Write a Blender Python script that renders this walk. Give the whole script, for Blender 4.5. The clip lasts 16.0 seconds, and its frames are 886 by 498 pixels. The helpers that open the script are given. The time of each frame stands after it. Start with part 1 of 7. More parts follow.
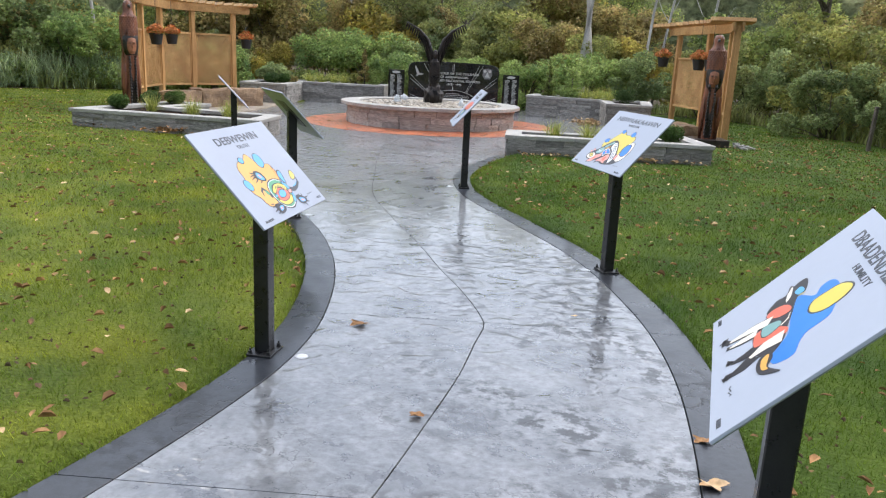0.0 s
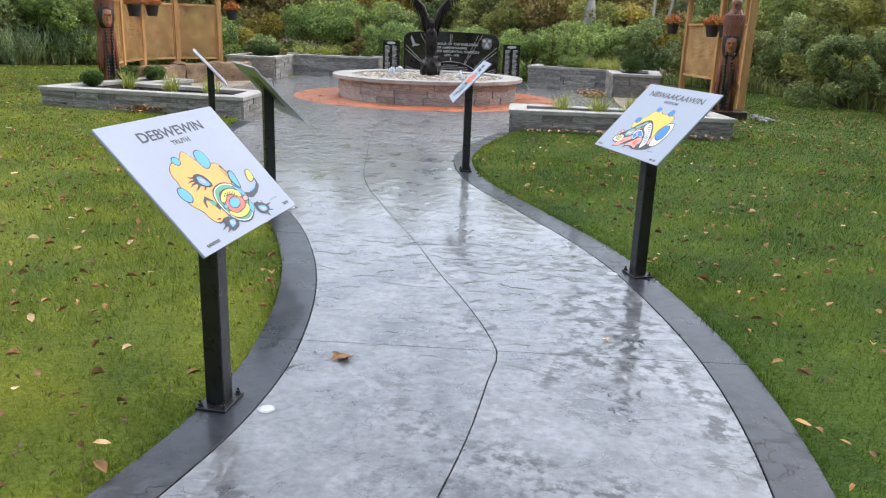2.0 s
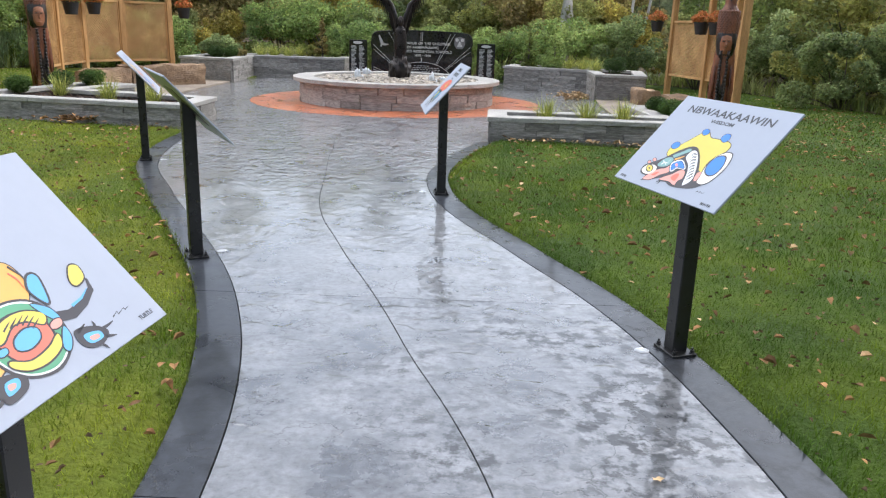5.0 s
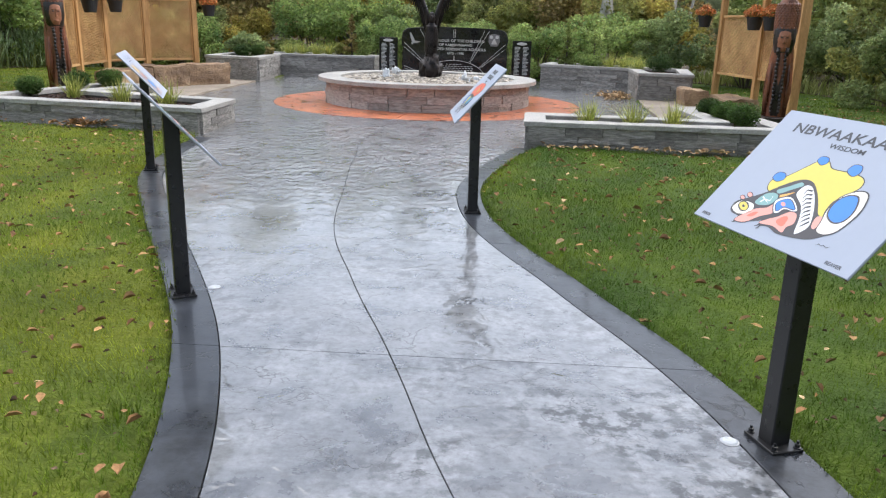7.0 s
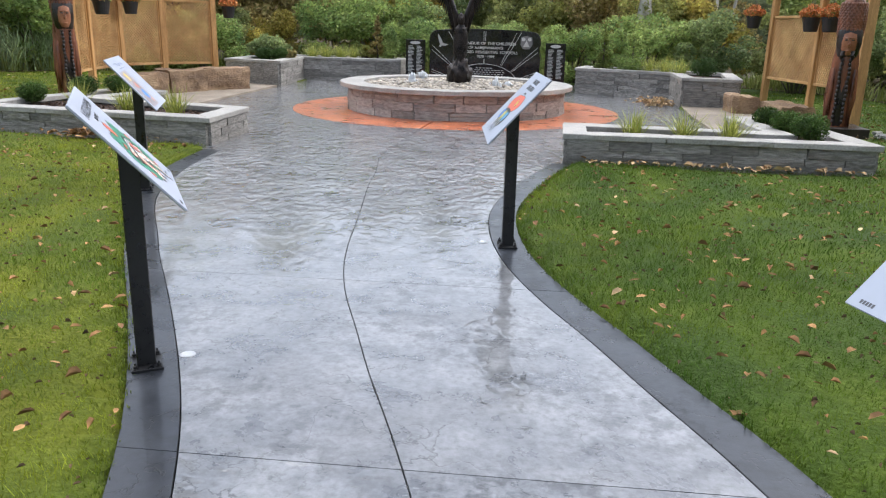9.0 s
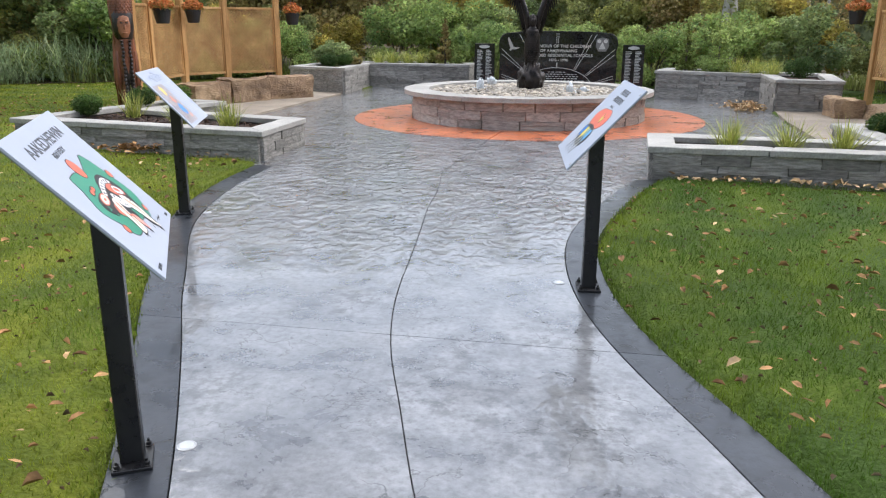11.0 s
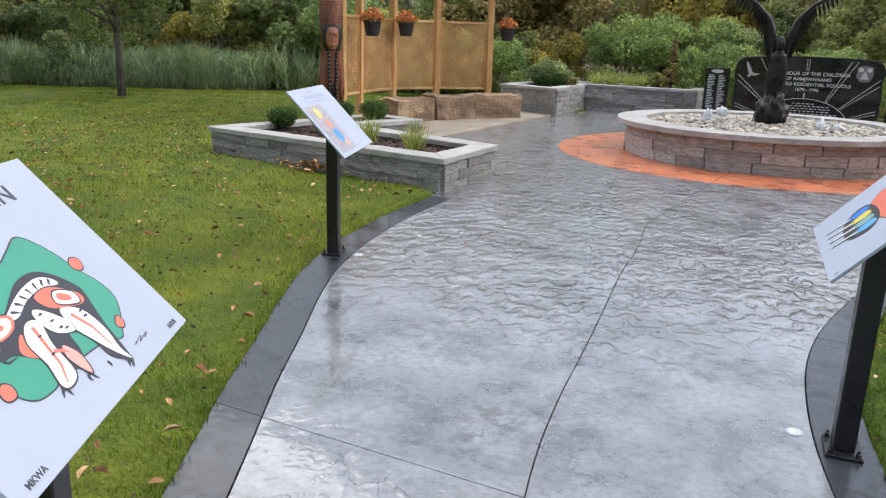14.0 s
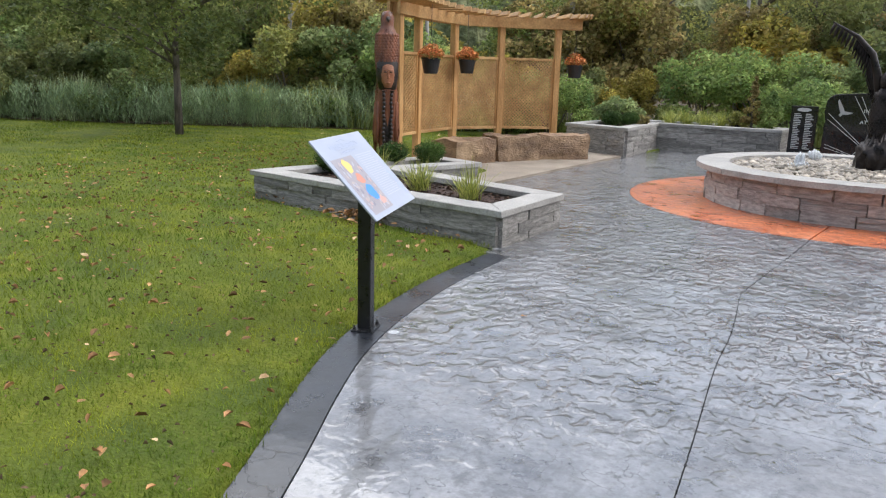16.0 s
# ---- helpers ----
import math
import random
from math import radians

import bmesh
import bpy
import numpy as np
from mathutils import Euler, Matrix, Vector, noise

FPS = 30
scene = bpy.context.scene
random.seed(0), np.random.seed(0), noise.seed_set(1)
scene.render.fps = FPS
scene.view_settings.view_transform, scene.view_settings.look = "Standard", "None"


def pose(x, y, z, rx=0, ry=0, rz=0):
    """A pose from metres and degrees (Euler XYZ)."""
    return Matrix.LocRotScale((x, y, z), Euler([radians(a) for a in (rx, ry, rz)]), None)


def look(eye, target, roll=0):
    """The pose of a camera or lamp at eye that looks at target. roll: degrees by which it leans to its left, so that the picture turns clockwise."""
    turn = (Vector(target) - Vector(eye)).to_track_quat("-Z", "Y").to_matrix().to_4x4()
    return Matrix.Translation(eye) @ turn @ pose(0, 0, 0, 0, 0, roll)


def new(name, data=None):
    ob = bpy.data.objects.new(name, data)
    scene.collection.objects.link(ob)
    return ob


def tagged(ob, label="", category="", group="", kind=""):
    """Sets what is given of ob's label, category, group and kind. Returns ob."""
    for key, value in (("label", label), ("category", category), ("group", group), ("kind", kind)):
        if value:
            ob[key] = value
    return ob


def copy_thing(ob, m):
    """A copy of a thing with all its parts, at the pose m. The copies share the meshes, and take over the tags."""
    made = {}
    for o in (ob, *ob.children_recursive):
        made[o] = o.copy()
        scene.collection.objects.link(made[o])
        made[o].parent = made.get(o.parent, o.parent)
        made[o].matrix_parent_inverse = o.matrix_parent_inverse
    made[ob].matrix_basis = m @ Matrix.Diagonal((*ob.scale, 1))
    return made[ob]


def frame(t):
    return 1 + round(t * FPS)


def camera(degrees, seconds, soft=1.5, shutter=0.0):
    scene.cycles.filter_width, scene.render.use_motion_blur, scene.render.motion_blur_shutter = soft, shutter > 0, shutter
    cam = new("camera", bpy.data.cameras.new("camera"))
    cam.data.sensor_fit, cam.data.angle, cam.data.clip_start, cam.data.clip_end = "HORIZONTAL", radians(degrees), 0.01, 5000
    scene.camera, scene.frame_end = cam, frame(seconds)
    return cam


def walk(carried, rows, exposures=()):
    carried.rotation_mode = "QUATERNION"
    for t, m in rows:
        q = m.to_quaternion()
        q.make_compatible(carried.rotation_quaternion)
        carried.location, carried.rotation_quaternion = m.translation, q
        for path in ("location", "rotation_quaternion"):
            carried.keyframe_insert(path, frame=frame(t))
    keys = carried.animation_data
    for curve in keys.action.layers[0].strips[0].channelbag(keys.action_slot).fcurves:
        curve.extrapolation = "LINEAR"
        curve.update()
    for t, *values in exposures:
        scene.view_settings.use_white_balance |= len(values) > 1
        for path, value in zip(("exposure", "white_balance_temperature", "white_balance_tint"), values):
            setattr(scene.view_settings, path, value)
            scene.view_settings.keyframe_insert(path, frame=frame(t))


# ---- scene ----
cam = camera(59.8, 16.0, 1.2)
PATH = [
    (0, (0.431, -2.484, 1.517), (0.323, -0.547, 1.031), 2.7),
    (0.5, (0.383, -2.267, 1.511), (0.281, -0.333, 1.012), 2.7),
    (1, (0.372, -2.064, 1.498), (0.266, -0.137, 0.975), 2.3),
    (1.5, (0.367, -1.812, 1.482), (0.265, 0.111, 0.941), 2.1),
    (2, (0.359, -1.584, 1.485), (0.257, 0.335, 0.93), 2.0),
    (2.5, (0.324, -1.353, 1.468), (0.236, 0.567, 0.913), 1.9),
    (3, (0.287, -1.15, 1.479), (0.231, 0.771, 0.925), 1.8),
    (3.5, (0.284, -0.934, 1.471), (0.251, 0.987, 0.917), 1.8),
    (4, (0.3, -0.706, 1.468), (0.27, 1.215, 0.914), 1.8),
    (6.5, (0.264, 0.369, 1.45), (0.192, 2.288, 0.892), 1.7),
    (7, (0.277, 0.577, 1.456), (0.16, 2.492, 0.892), 1.5),
    (7.5, (0.265, 0.789, 1.455), (0.122, 2.703, 0.89), 1.3),
    (8, (0.241, 1.024, 1.462), (0.088, 2.936, 0.897), 1.3),
    (10.5, (0.13, 2.158, 1.437), (-0.169, 4.056, 0.884), 0.7),
    (11, (0.115, 2.34, 1.44), (-0.251, 4.226, 0.885), 0.2),
    (11.5, (0.128, 2.552, 1.451), (-0.356, 4.409, 0.889), 0.2),
    (12, (0.12, 2.761, 1.445), (-0.483, 4.579, 0.87), 0.7),
    (12.5, (0.074, 2.966, 1.423), (-0.63, 4.747, 0.848), 1.5),
    (13, (0.027, 3.173, 1.44), (-0.735, 4.934, 0.878), 1.9),
    (13.5, (-0.021, 3.369, 1.438), (-0.833, 5.113, 0.889), 1.8),
    (14, (-0.045, 3.574, 1.454), (-0.917, 5.296, 0.929), 1.8),
    (14.5, (-0.089, 3.799, 1.464), (-1.015, 5.501, 0.969), 1.9),
    (15, (-0.175, 3.996, 1.458), (-1.138, 5.684, 0.985), 1.9),
    (15.5, (-0.288, 4.2, 1.476), (-1.29, 5.87, 1.022), 1.7),
    (16, (-0.408, 4.402, 1.472), (-1.435, 6.06, 1.029), 1.6),
]
walk(cam, [(t, look(eye, target, roll)) for t, eye, target, roll in PATH], [(0, 1.66, 6350, 10), (11, 1.66, 6350, 10), (14.5, 1.53, 6350, 10)])

# ---- world and light: a bright overcast sky ----
world = bpy.data.worlds.new("overcast_sky")
scene.world = world
world.use_nodes = True
wn, wl = world.node_tree.nodes, world.node_tree.links
wn.clear()
sky = wn.new("ShaderNodeTexSky")
sky.sky_type, sky.sun_disc = "NISHITA", False
sky.sun_elevation, sky.sun_rotation = radians(52), radians(66)
sky.air_density, sky.dust_density, sky.ozone_density = 1.0, 3.0, 1.5
grey = wn.new("ShaderNodeHueSaturation")
grey.inputs["Saturation"].default_value = 0.5
back = wn.new("ShaderNodeBackground")
back.inputs["Strength"].default_value = 0.11
wout = wn.new("ShaderNodeOutputWorld")
wl.new(sky.outputs[0], grey.inputs["Color"])
wl.new(grey.outputs[0], back.inputs["Color"])
wl.new(back.outputs[0], wout.inputs["Surface"])
sun = new("sun", bpy.data.lights.new("sun", "SUN"))
sun.data.energy, sun.data.angle, sun.data.color = 0.7, radians(60), (1.0, 0.97, 0.93)
sun.matrix_world = look((-15.2, 6.8, 21), (0, 0, 0))

# ---- helpers ----
RNG = random.Random(7)


def mesh_of(bm, name):
    me = bpy.data.meshes.new(name)
    bm.to_mesh(me)
    bm.free()
    return me


def thing(name, label, category, group="", kind="", m=None):
    """An Empty at a thing's base, which parents its parts."""
    ob = new(name)
    ob.empty_display_size = 0.1
    if m is not None:
        ob.matrix_basis = m
    return tagged(ob, label, category, group, kind)


def part(name, bm, material, parent=None, label="", m=None):
    """One mesh object, under a thing or a part; bm is a bmesh or a mesh."""
    me = mesh_of(bm, name) if isinstance(bm, bmesh.types.BMesh) else bm
    ob = new(name, me)
    if material is not None and not me.materials:
        me.materials.append(material)
    ob.parent = parent
    if m is not None:
        ob.matrix_basis = m
    return tagged(ob, label)


def smooth(bm, on=True):
    for f in bm.faces:
        f.smooth = on
    return bm


def box(sx, sy, sz, at=(0, 0, 0), bevel=0.0, segs=1, bm=None, m=None):
    """A box whose base centre is at the point given."""
    bm = bm or bmesh.new()
    got = bmesh.ops.create_cube(bm, size=1)["verts"]
    mm = Matrix.Translation((at[0], at[1], at[2] + sz / 2)) @ Matrix.Diagonal((sx, sy, sz, 1))
    if m is not None:
        mm = m @ mm
    bmesh.ops.transform(bm, matrix=mm, verts=got)
    if bevel:
        es = list({e for v in got for e in v.link_edges})
        bmesh.ops.bevel(bm, geom=es, offset=bevel, segments=segs, affect="EDGES", profile=0.5)
    return bm


def prism(pts, z0, z1, bm=None, bevel=0.0):
    """A flat polygon (counter-clockwise) raised from z0 to z1."""
    bm = bm or bmesh.new()
    lo = [bm.verts.new((x, y, z0)) for x, y in pts]
    hi = [bm.verts.new((x, y, z1)) for x, y in pts]
    top = bm.faces.new(hi)
    bm.faces.new(lo[::-1])
    n = len(pts)
    for i in range(n):
        bm.faces.new((lo[i], lo[(i + 1) % n], hi[(i + 1) % n], hi[i]))
    if bevel:
        bmesh.ops.bevel(bm, geom=list(top.edges), offset=bevel, segments=1, affect="EDGES")
    return bm


def lathe(profile, steps=24, bm=None, at=(0, 0, 0), squash=1.0):
    """A turned shape from (radius, z) pairs."""
    bm = bm or bmesh.new()
    rings = []
    for r, z in profile:
        rings.append([bm.verts.new((at[0] + r * math.cos(2 * math.pi * k / steps), at[1] + squash * r * math.sin(2 * math.pi * k / steps), at[2] + z)) for k in range(steps)])
    for a, b in zip(rings, rings[1:]):
        for k in range(steps):
            bm.faces.new((a[k], a[(k + 1) % steps], b[(k + 1) % steps], b[k]))
    bm.faces.new(rings[0][::-1])
    bm.faces.new(rings[-1])
    return bm


def tube(points, radii, sides=7, bm=None):
    """A tapered limb along points."""
    bm = bm or bmesh.new()
    rings = []
    for i, p in enumerate(points):
        p = Vector(p)
        d = (Vector(points[min(i + 1, len(points) - 1)]) - Vector(points[max(i - 1, 0)])).normalized()
        q = d.to_track_quat("Z", "Y")
        rings.append([bm.verts.new(p + q @ Vector((radii[i] * math.cos(2 * math.pi * k / sides), radii[i] * math.sin(2 * math.pi * k / sides), 0))) for k in range(sides)])
    for a, b in zip(rings, rings[1:]):
        for k in range(sides):
            f = bm.faces.new((a[k], a[(k + 1) % sides], b[(k + 1) % sides], b[k]))
            f.smooth = True
    bm.faces.new(rings[0][::-1])
    bm.faces.new(rings[-1])
    return bm


def raw_mesh(name, verts, faces):
    me = bpy.data.meshes.new(name)
    me.from_pydata([tuple(v) for v in verts], [], [tuple(f) for f in faces])
    me.update()
    return me


def tri_mesh(name, verts, n):
    """A mesh of loose polygons of n corners each, from an array of corners."""
    verts = np.asarray(verts, np.float32).reshape(-1, 3)
    count = len(verts) // n
    me = bpy.data.meshes.new(name)
    me.vertices.add(len(verts))
    me.vertices.foreach_set("co", verts.ravel())
    me.loops.add(len(verts))
    me.loops.foreach_set("vertex_index", np.arange(len(verts), dtype=np.int32))
    me.polygons.add(count)
    me.polygons.foreach_set("loop_start", np.arange(count, dtype=np.int32) * n)
    me.update(calc_edges=True)
    return me


def curve_x(points):
    """A smooth x for each y, through points given as (x, y), by cubic pieces."""
    ys = np.array([p[1] for p in points])
    xs = np.array([p[0] for p in points])
    slope = np.gradient(xs, ys)

    def f(y):
        y = np.clip(np.asarray(y, float), ys[0], ys[-1])
        i = np.clip(np.searchsorted(ys, y) - 1, 0, len(ys) - 2)
        h = ys[i + 1] - ys[i]
        s = (y - ys[i]) / h
        return ((2 * s**3 - 3 * s**2 + 1) * xs[i] + (s**3 - 2 * s**2 + s) * h * slope[i]
                + (-2 * s**3 + 3 * s**2) * xs[i + 1] + (s**3 - s**2) * h * slope[i + 1])
    return f


# ---- materials ----
def material(name, c1, c2, scale=4.0, fine=60.0, rough=(0.5, 0.8), bump=0.15, depth=0.01, metal=0.0, vary=0.0, island=False,
             world_space=False, stretch=(1, 1, 1), hue=0.0, spec=0.5, sheer=0.0, c3=None, grit=0.21, east=None):
    """Two colours blended by a coarse noise and broken by a fine one, with relief from the fine one."""
    mt = bpy.data.materials.new(name)
    mt.use_nodes = True
    n, l = mt.node_tree.nodes, mt.node_tree.links
    bsdf = n["Principled BSDF"]
    if world_space:
        co = n.new("ShaderNodeNewGeometry").outputs["Position"]
    else:
        co = n.new("ShaderNodeTexCoord").outputs["Object"]
    mp = n.new("ShaderNodeMapping")
    mp.inputs["Scale"].default_value = stretch
    l.new(co, mp.inputs["Vector"])
    info = n.new("ShaderNodeNewGeometry").outputs["Random Per Island"] if island else n.new("ShaderNodeObjectInfo").outputs["Random"]
    if not world_space:
        shift = n.new("ShaderNodeVectorMath")
        shift.operation = "SCALE"
        shift.inputs[0].default_value = (13.0, 7.0, 5.0)
        l.new(info, shift.inputs["Scale"])
        l.new(shift.outputs[0], mp.inputs["Location"])
    a = n.new("ShaderNodeTexNoise")
    a.inputs["Scale"].default_value, a.inputs["Detail"].default_value = scale, 5
    b = n.new("ShaderNodeTexNoise")
    b.inputs["Scale"].default_value, b.inputs["Detail"].default_value = fine, 4
    for t in (a, b):
        l.new(mp.outputs[0], t.inputs["Vector"])
    ramp = n.new("ShaderNodeValToRGB")
    ramp.color_ramp.elements[0].position, ramp.color_ramp.elements[1].position = 0.36, 0.64
    ramp.color_ramp.elements[0].color, ramp.color_ramp.elements[1].color = (*c1, 1), (*c2, 1)
    if c3:
        e = ramp.color_ramp.elements.new(0.52)
        e.color = (*c3, 1)
    l.new(a.outputs["Fac"], ramp.inputs["Fac"])
    value = n.new("ShaderNodeMapRange")
    value.inputs["From Min"].default_value, value.inputs["From Max"].default_value = 0.3, 0.7
    value.inputs["To Min"].default_value, value.inputs["To Max"].default_value = 1 - grit, 1 + grit
    l.new(b.outputs["Fac"], value.inputs["Value"])
    hsv = n.new("ShaderNodeHueSaturation")
    # east: tint multiplied in gradually from x = -1.5 to x = 1.0
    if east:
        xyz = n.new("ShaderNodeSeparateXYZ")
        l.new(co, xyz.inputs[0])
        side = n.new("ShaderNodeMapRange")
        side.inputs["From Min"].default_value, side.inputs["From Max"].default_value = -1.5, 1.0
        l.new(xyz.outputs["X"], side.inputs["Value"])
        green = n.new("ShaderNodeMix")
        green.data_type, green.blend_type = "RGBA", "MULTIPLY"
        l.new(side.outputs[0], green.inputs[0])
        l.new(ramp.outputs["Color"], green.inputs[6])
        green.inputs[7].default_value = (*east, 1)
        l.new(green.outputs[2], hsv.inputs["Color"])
    else:
        l.new(ramp.outputs["Color"], hsv.inputs["Color"])
    if vary or hue:
        vv = n.new("ShaderNodeMapRange")
        vv.inputs["To Min"].default_value, vv.inputs["To Max"].default_value = 1 - vary, 1 + vary
        l.new(info, vv.inputs["Value"])
        mul = n.new("ShaderNodeMath")
        mul.operation = "MULTIPLY"
        l.new(vv.outputs[0], mul.inputs[0])
        l.new(value.outputs[0], mul.inputs[1])
        l.new(mul.outputs[0], hsv.inputs["Value"])
        if hue:
            white = n.new("ShaderNodeTexWhiteNoise")
            white.noise_dimensions = "1D"
            l.new(info, white.inputs["W"])
            hh = n.new("ShaderNodeMapRange")
            hh.inputs["To Min"].default_value, hh.inputs["To Max"].default_value = 0.5 - hue, 0.5 + hue
            l.new(white.outputs["Value"], hh.inputs["Value"])
            l.new(hh.outputs[0], hsv.inputs["Hue"])
    else:
        l.new(value.outputs[0], hsv.inputs["Value"])
    l.new(hsv.outputs["Color"], bsdf.inputs["Base Color"])
    rr = n.new("ShaderNodeMapRange")
    rr.inputs["From Min"].default_value, rr.inputs["From Max"].default_value = 0.35, 0.65
    rr.inputs["To Min"].default_value, rr.inputs["To Max"].default_value = rough
    l.new(a.outputs["Fac"], rr.inputs["Value"])
    l.new(rr.outputs[0], bsdf.inputs["Roughness"])
    bsdf.inputs["Metallic"].default_value = metal
    bsdf.inputs["Specular IOR Level"].default_value = spec
    if bump:
        bp = n.new("ShaderNodeBump")
        bp.inputs["Strength"].default_value, bp.inputs["Distance"].default_value = bump, depth
        l.new(b.outputs["Fac"], bp.inputs["Height"])
        l.new(bp.outputs[0], bsdf.inputs["Normal"])
    if sheer:
        bsdf.inputs["Subsurface Weight"].default_value = 0.0
        tr = n.new("ShaderNodeBsdfTranslucent")
        l.new(hsv.outputs["Color"], tr.inputs["Color"])
        mix = n.new("ShaderNodeMixShader")
        mix.inputs[0].default_value = sheer
        l.new(bsdf.outputs[0], mix.inputs[1])
        l.new(tr.outputs[0], mix.inputs[2])
        l.new(mix.outputs[0], n["Material Output"].inputs["Surface"])
    return mt


def stamped_concrete(name, dark, light, stain, ripple, relief=0.012, film=0.5, stretch=(1, 1.15, 1), deepen=None, speck=0.8, side=False, gloss=0.6):
    """Wet sealed concrete pressed with a slate skin: blotched greys, veins, a film of water."""
    mt = bpy.data.materials.new(name)
    mt.use_nodes = True
    n, l = mt.node_tree.nodes, mt.node_tree.links
    bsdf = n["Principled BSDF"]
    pos = n.new("ShaderNodeNewGeometry").outputs["Position"]

    def tex(scale, detail, rough=0.55, stretch=(1, 1, 1), distort=0.0):
        mp = n.new("ShaderNodeMapping")
        mp.inputs["Scale"].default_value = stretch
        l.new(pos, mp.inputs["Vector"])
        t = n.new("ShaderNodeTexNoise")
        t.inputs["Scale"].default_value, t.inputs["Detail"].default_value = scale, detail
        t.inputs["Roughness"].default_value, t.inputs["Distortion"].default_value = rough, distort
        l.new(mp.outputs[0], t.inputs["Vector"])
        return t.outputs["Fac"]

    def ramp(value, stops):
        r = n.new("ShaderNodeValToRGB")
        els = r.color_ramp.elements
        els[0].position, els[0].color = stops[0][0], (*stops[0][1], 1)
        els[1].position, els[1].color = stops[-1][0], (*stops[-1][1], 1)
        for p, c in stops[1:-1]:
            els.new(p).color = (*c, 1)
        l.new(value, r.inputs["Fac"])
        return r.outputs["Color"]

    def blend(kind, a, b, fac):
        m = n.new("ShaderNodeMix")
        m.data_type, m.blend_type = "RGBA", kind
        for value, s in ((a, m.inputs[6]), (b, m.inputs[7]), (fac, m.inputs[0])):
            if isinstance(value, (int, float)):
                s.default_value = value
            else:
                l.new(value, s)
        return m.outputs[2]

    def span(value, a, b, c, d):
        m = n.new("ShaderNodeMapRange")
        for i, v in enumerate((a, b, c, d)):
            m.inputs[i + 1].default_value = v
        l.new(value, m.inputs[0])
        return m.outputs[0]

    broad = tex(0.9, 4)
    cloud = tex(2.7, 9, 0.64, distort=0.25)
    grain = tex(26, 7, 0.7)
    slate = tex(ripple, 2.5, 0.5, stretch, 0.3)
    ledge = n.new("ShaderNodeMapRange")
    ledge.interpolation_type = "SMOOTHSTEP"
    ledge.inputs["From Min"].default_value, ledge.inputs["From Max"].default_value = 0.43, 0.57
    l.new(slate, ledge.inputs["Value"])
    steps = n.new("ShaderNodeMath")
    l.new(ledge.outputs[0], steps.inputs[0])
    l.new(slate, steps.inputs[1])
    slate = steps.outputs[0]
    axis = n.new("ShaderNodeSeparateXYZ")
    l.new(pos, axis.inputs[0])
    # veins of the slate skin
    vein = n.new("ShaderNodeTexVoronoi")
    vein.feature = "DISTANCE_TO_EDGE"
    vein.inputs["Scale"].default_value = 2.1
    warp = n.new("ShaderNodeVectorMath")
    warp.operation = "ADD"
    wob = n.new("ShaderNodeTexNoise")
    wob.inputs["Scale"].default_value, wob.inputs["Detail"].default_value = 3.4, 6
    l.new(pos, wob.inputs["Vector"])
    l.new(pos, warp.inputs[0])
    l.new(wob.outputs["Color"], warp.inputs[1])
    l.new(warp.outputs[0], vein.inputs["Vector"])
    crack = span(vein.outputs["Distance"], 0.0, 0.016, 1.0, 0.0)
    patchy = span(tex(1.6, 4), 0.44, 0.56, 0.0, 0.9)
    both = n.new("ShaderNodeMath")
    both.operation = "MULTIPLY"
    l.new(crack, both.inputs[0])
    l.new(patchy, both.inputs[1])
    crack = both.outputs[0]
    mid = tuple((a + b) / 2 for a, b in zip(dark, light))
    col = ramp(cloud, [(0.33, dark), (0.47, mid), (0.62, light)])
    col = blend("MULTIPLY", col, ramp(grain, [(0.3, (0.58,) * 3), (0.46, (0.95,) * 3), (0.64, (1.22,) * 3)]), 1.0)
    col = blend("MIX", col, ramp(grain, [(0.3, tuple(v * 0.5 for v in stain)), (0.7, stain)]), span(broad, 0.52, 0.68, 0.0, 0.45))
    patches = span(tex(1.3, 4), 0.40 if side else 0.44, 0.58, 0.0, 1.0)
    if side:
        east = n.new("ShaderNodeMath")
        east.operation = "MULTIPLY"
        l.new(patches, east.inputs[0])
        l.new(span(axis.outputs["X"], -0.4, 0.6, 0.25, 1.5), east.inputs[1])
        patches = east.outputs[0]
    fleck = span(tex(11, 8, 0.68), 0.47, 0.58, 0.0, speck)
    spotted = n.new("ShaderNodeMath")
    spotted.operation = "MULTIPLY"
    l.new(patches, spotted.inputs[0])
    l.new(fleck, spotted.inputs[1])
    spot = spotted.outputs[0]
    rough_dark = ramp(grain, [(0.3, tuple(v * 0.35 for v in dark)), (0.7, tuple(v * 0.7 for v in dark))])
    col = blend("MIX", col, rough_dark, spot)
    col = blend("MIX", col, rough_dark, crack)
    l.new(col, bsdf.inputs["Base Color"])
    l.new(span(cloud, 0.35, 0.65, 0.22, 0.45), bsdf.inputs["Roughness"])
    bsdf.inputs["Specular IOR Level"].default_value = gloss
    l.new(span(spot, 0.0, 1.0, film, film * 0.45), bsdf.inputs["Coat Weight"])
    bsdf.inputs["Coat IOR"].default_value = 1.65
    bsdf.inputs["Coat Roughness"].default_value = 0.03
    # relief: slate ripples, fine grain, sunk veins
    b1 = n.new("ShaderNodeBump")
    b1.inputs["Strength"].default_value, b1.inputs["Distance"].default_value = 1.0, relief
    l.new(slate, b1.inputs["Height"])
    if deepen:
        worn = n.new("ShaderNodeMath")
        worn.operation = "MULTIPLY"
        l.new(span(axis.outputs["Y"], *deepen), worn.inputs[0])
        l.new(span(tex(0.75, 2), 0.40, 0.62, 0.35, 1.0), worn.inputs[1])
        l.new(worn.outputs[0], b1.inputs["Strength"])
    b2 = n.new("ShaderNodeBump")
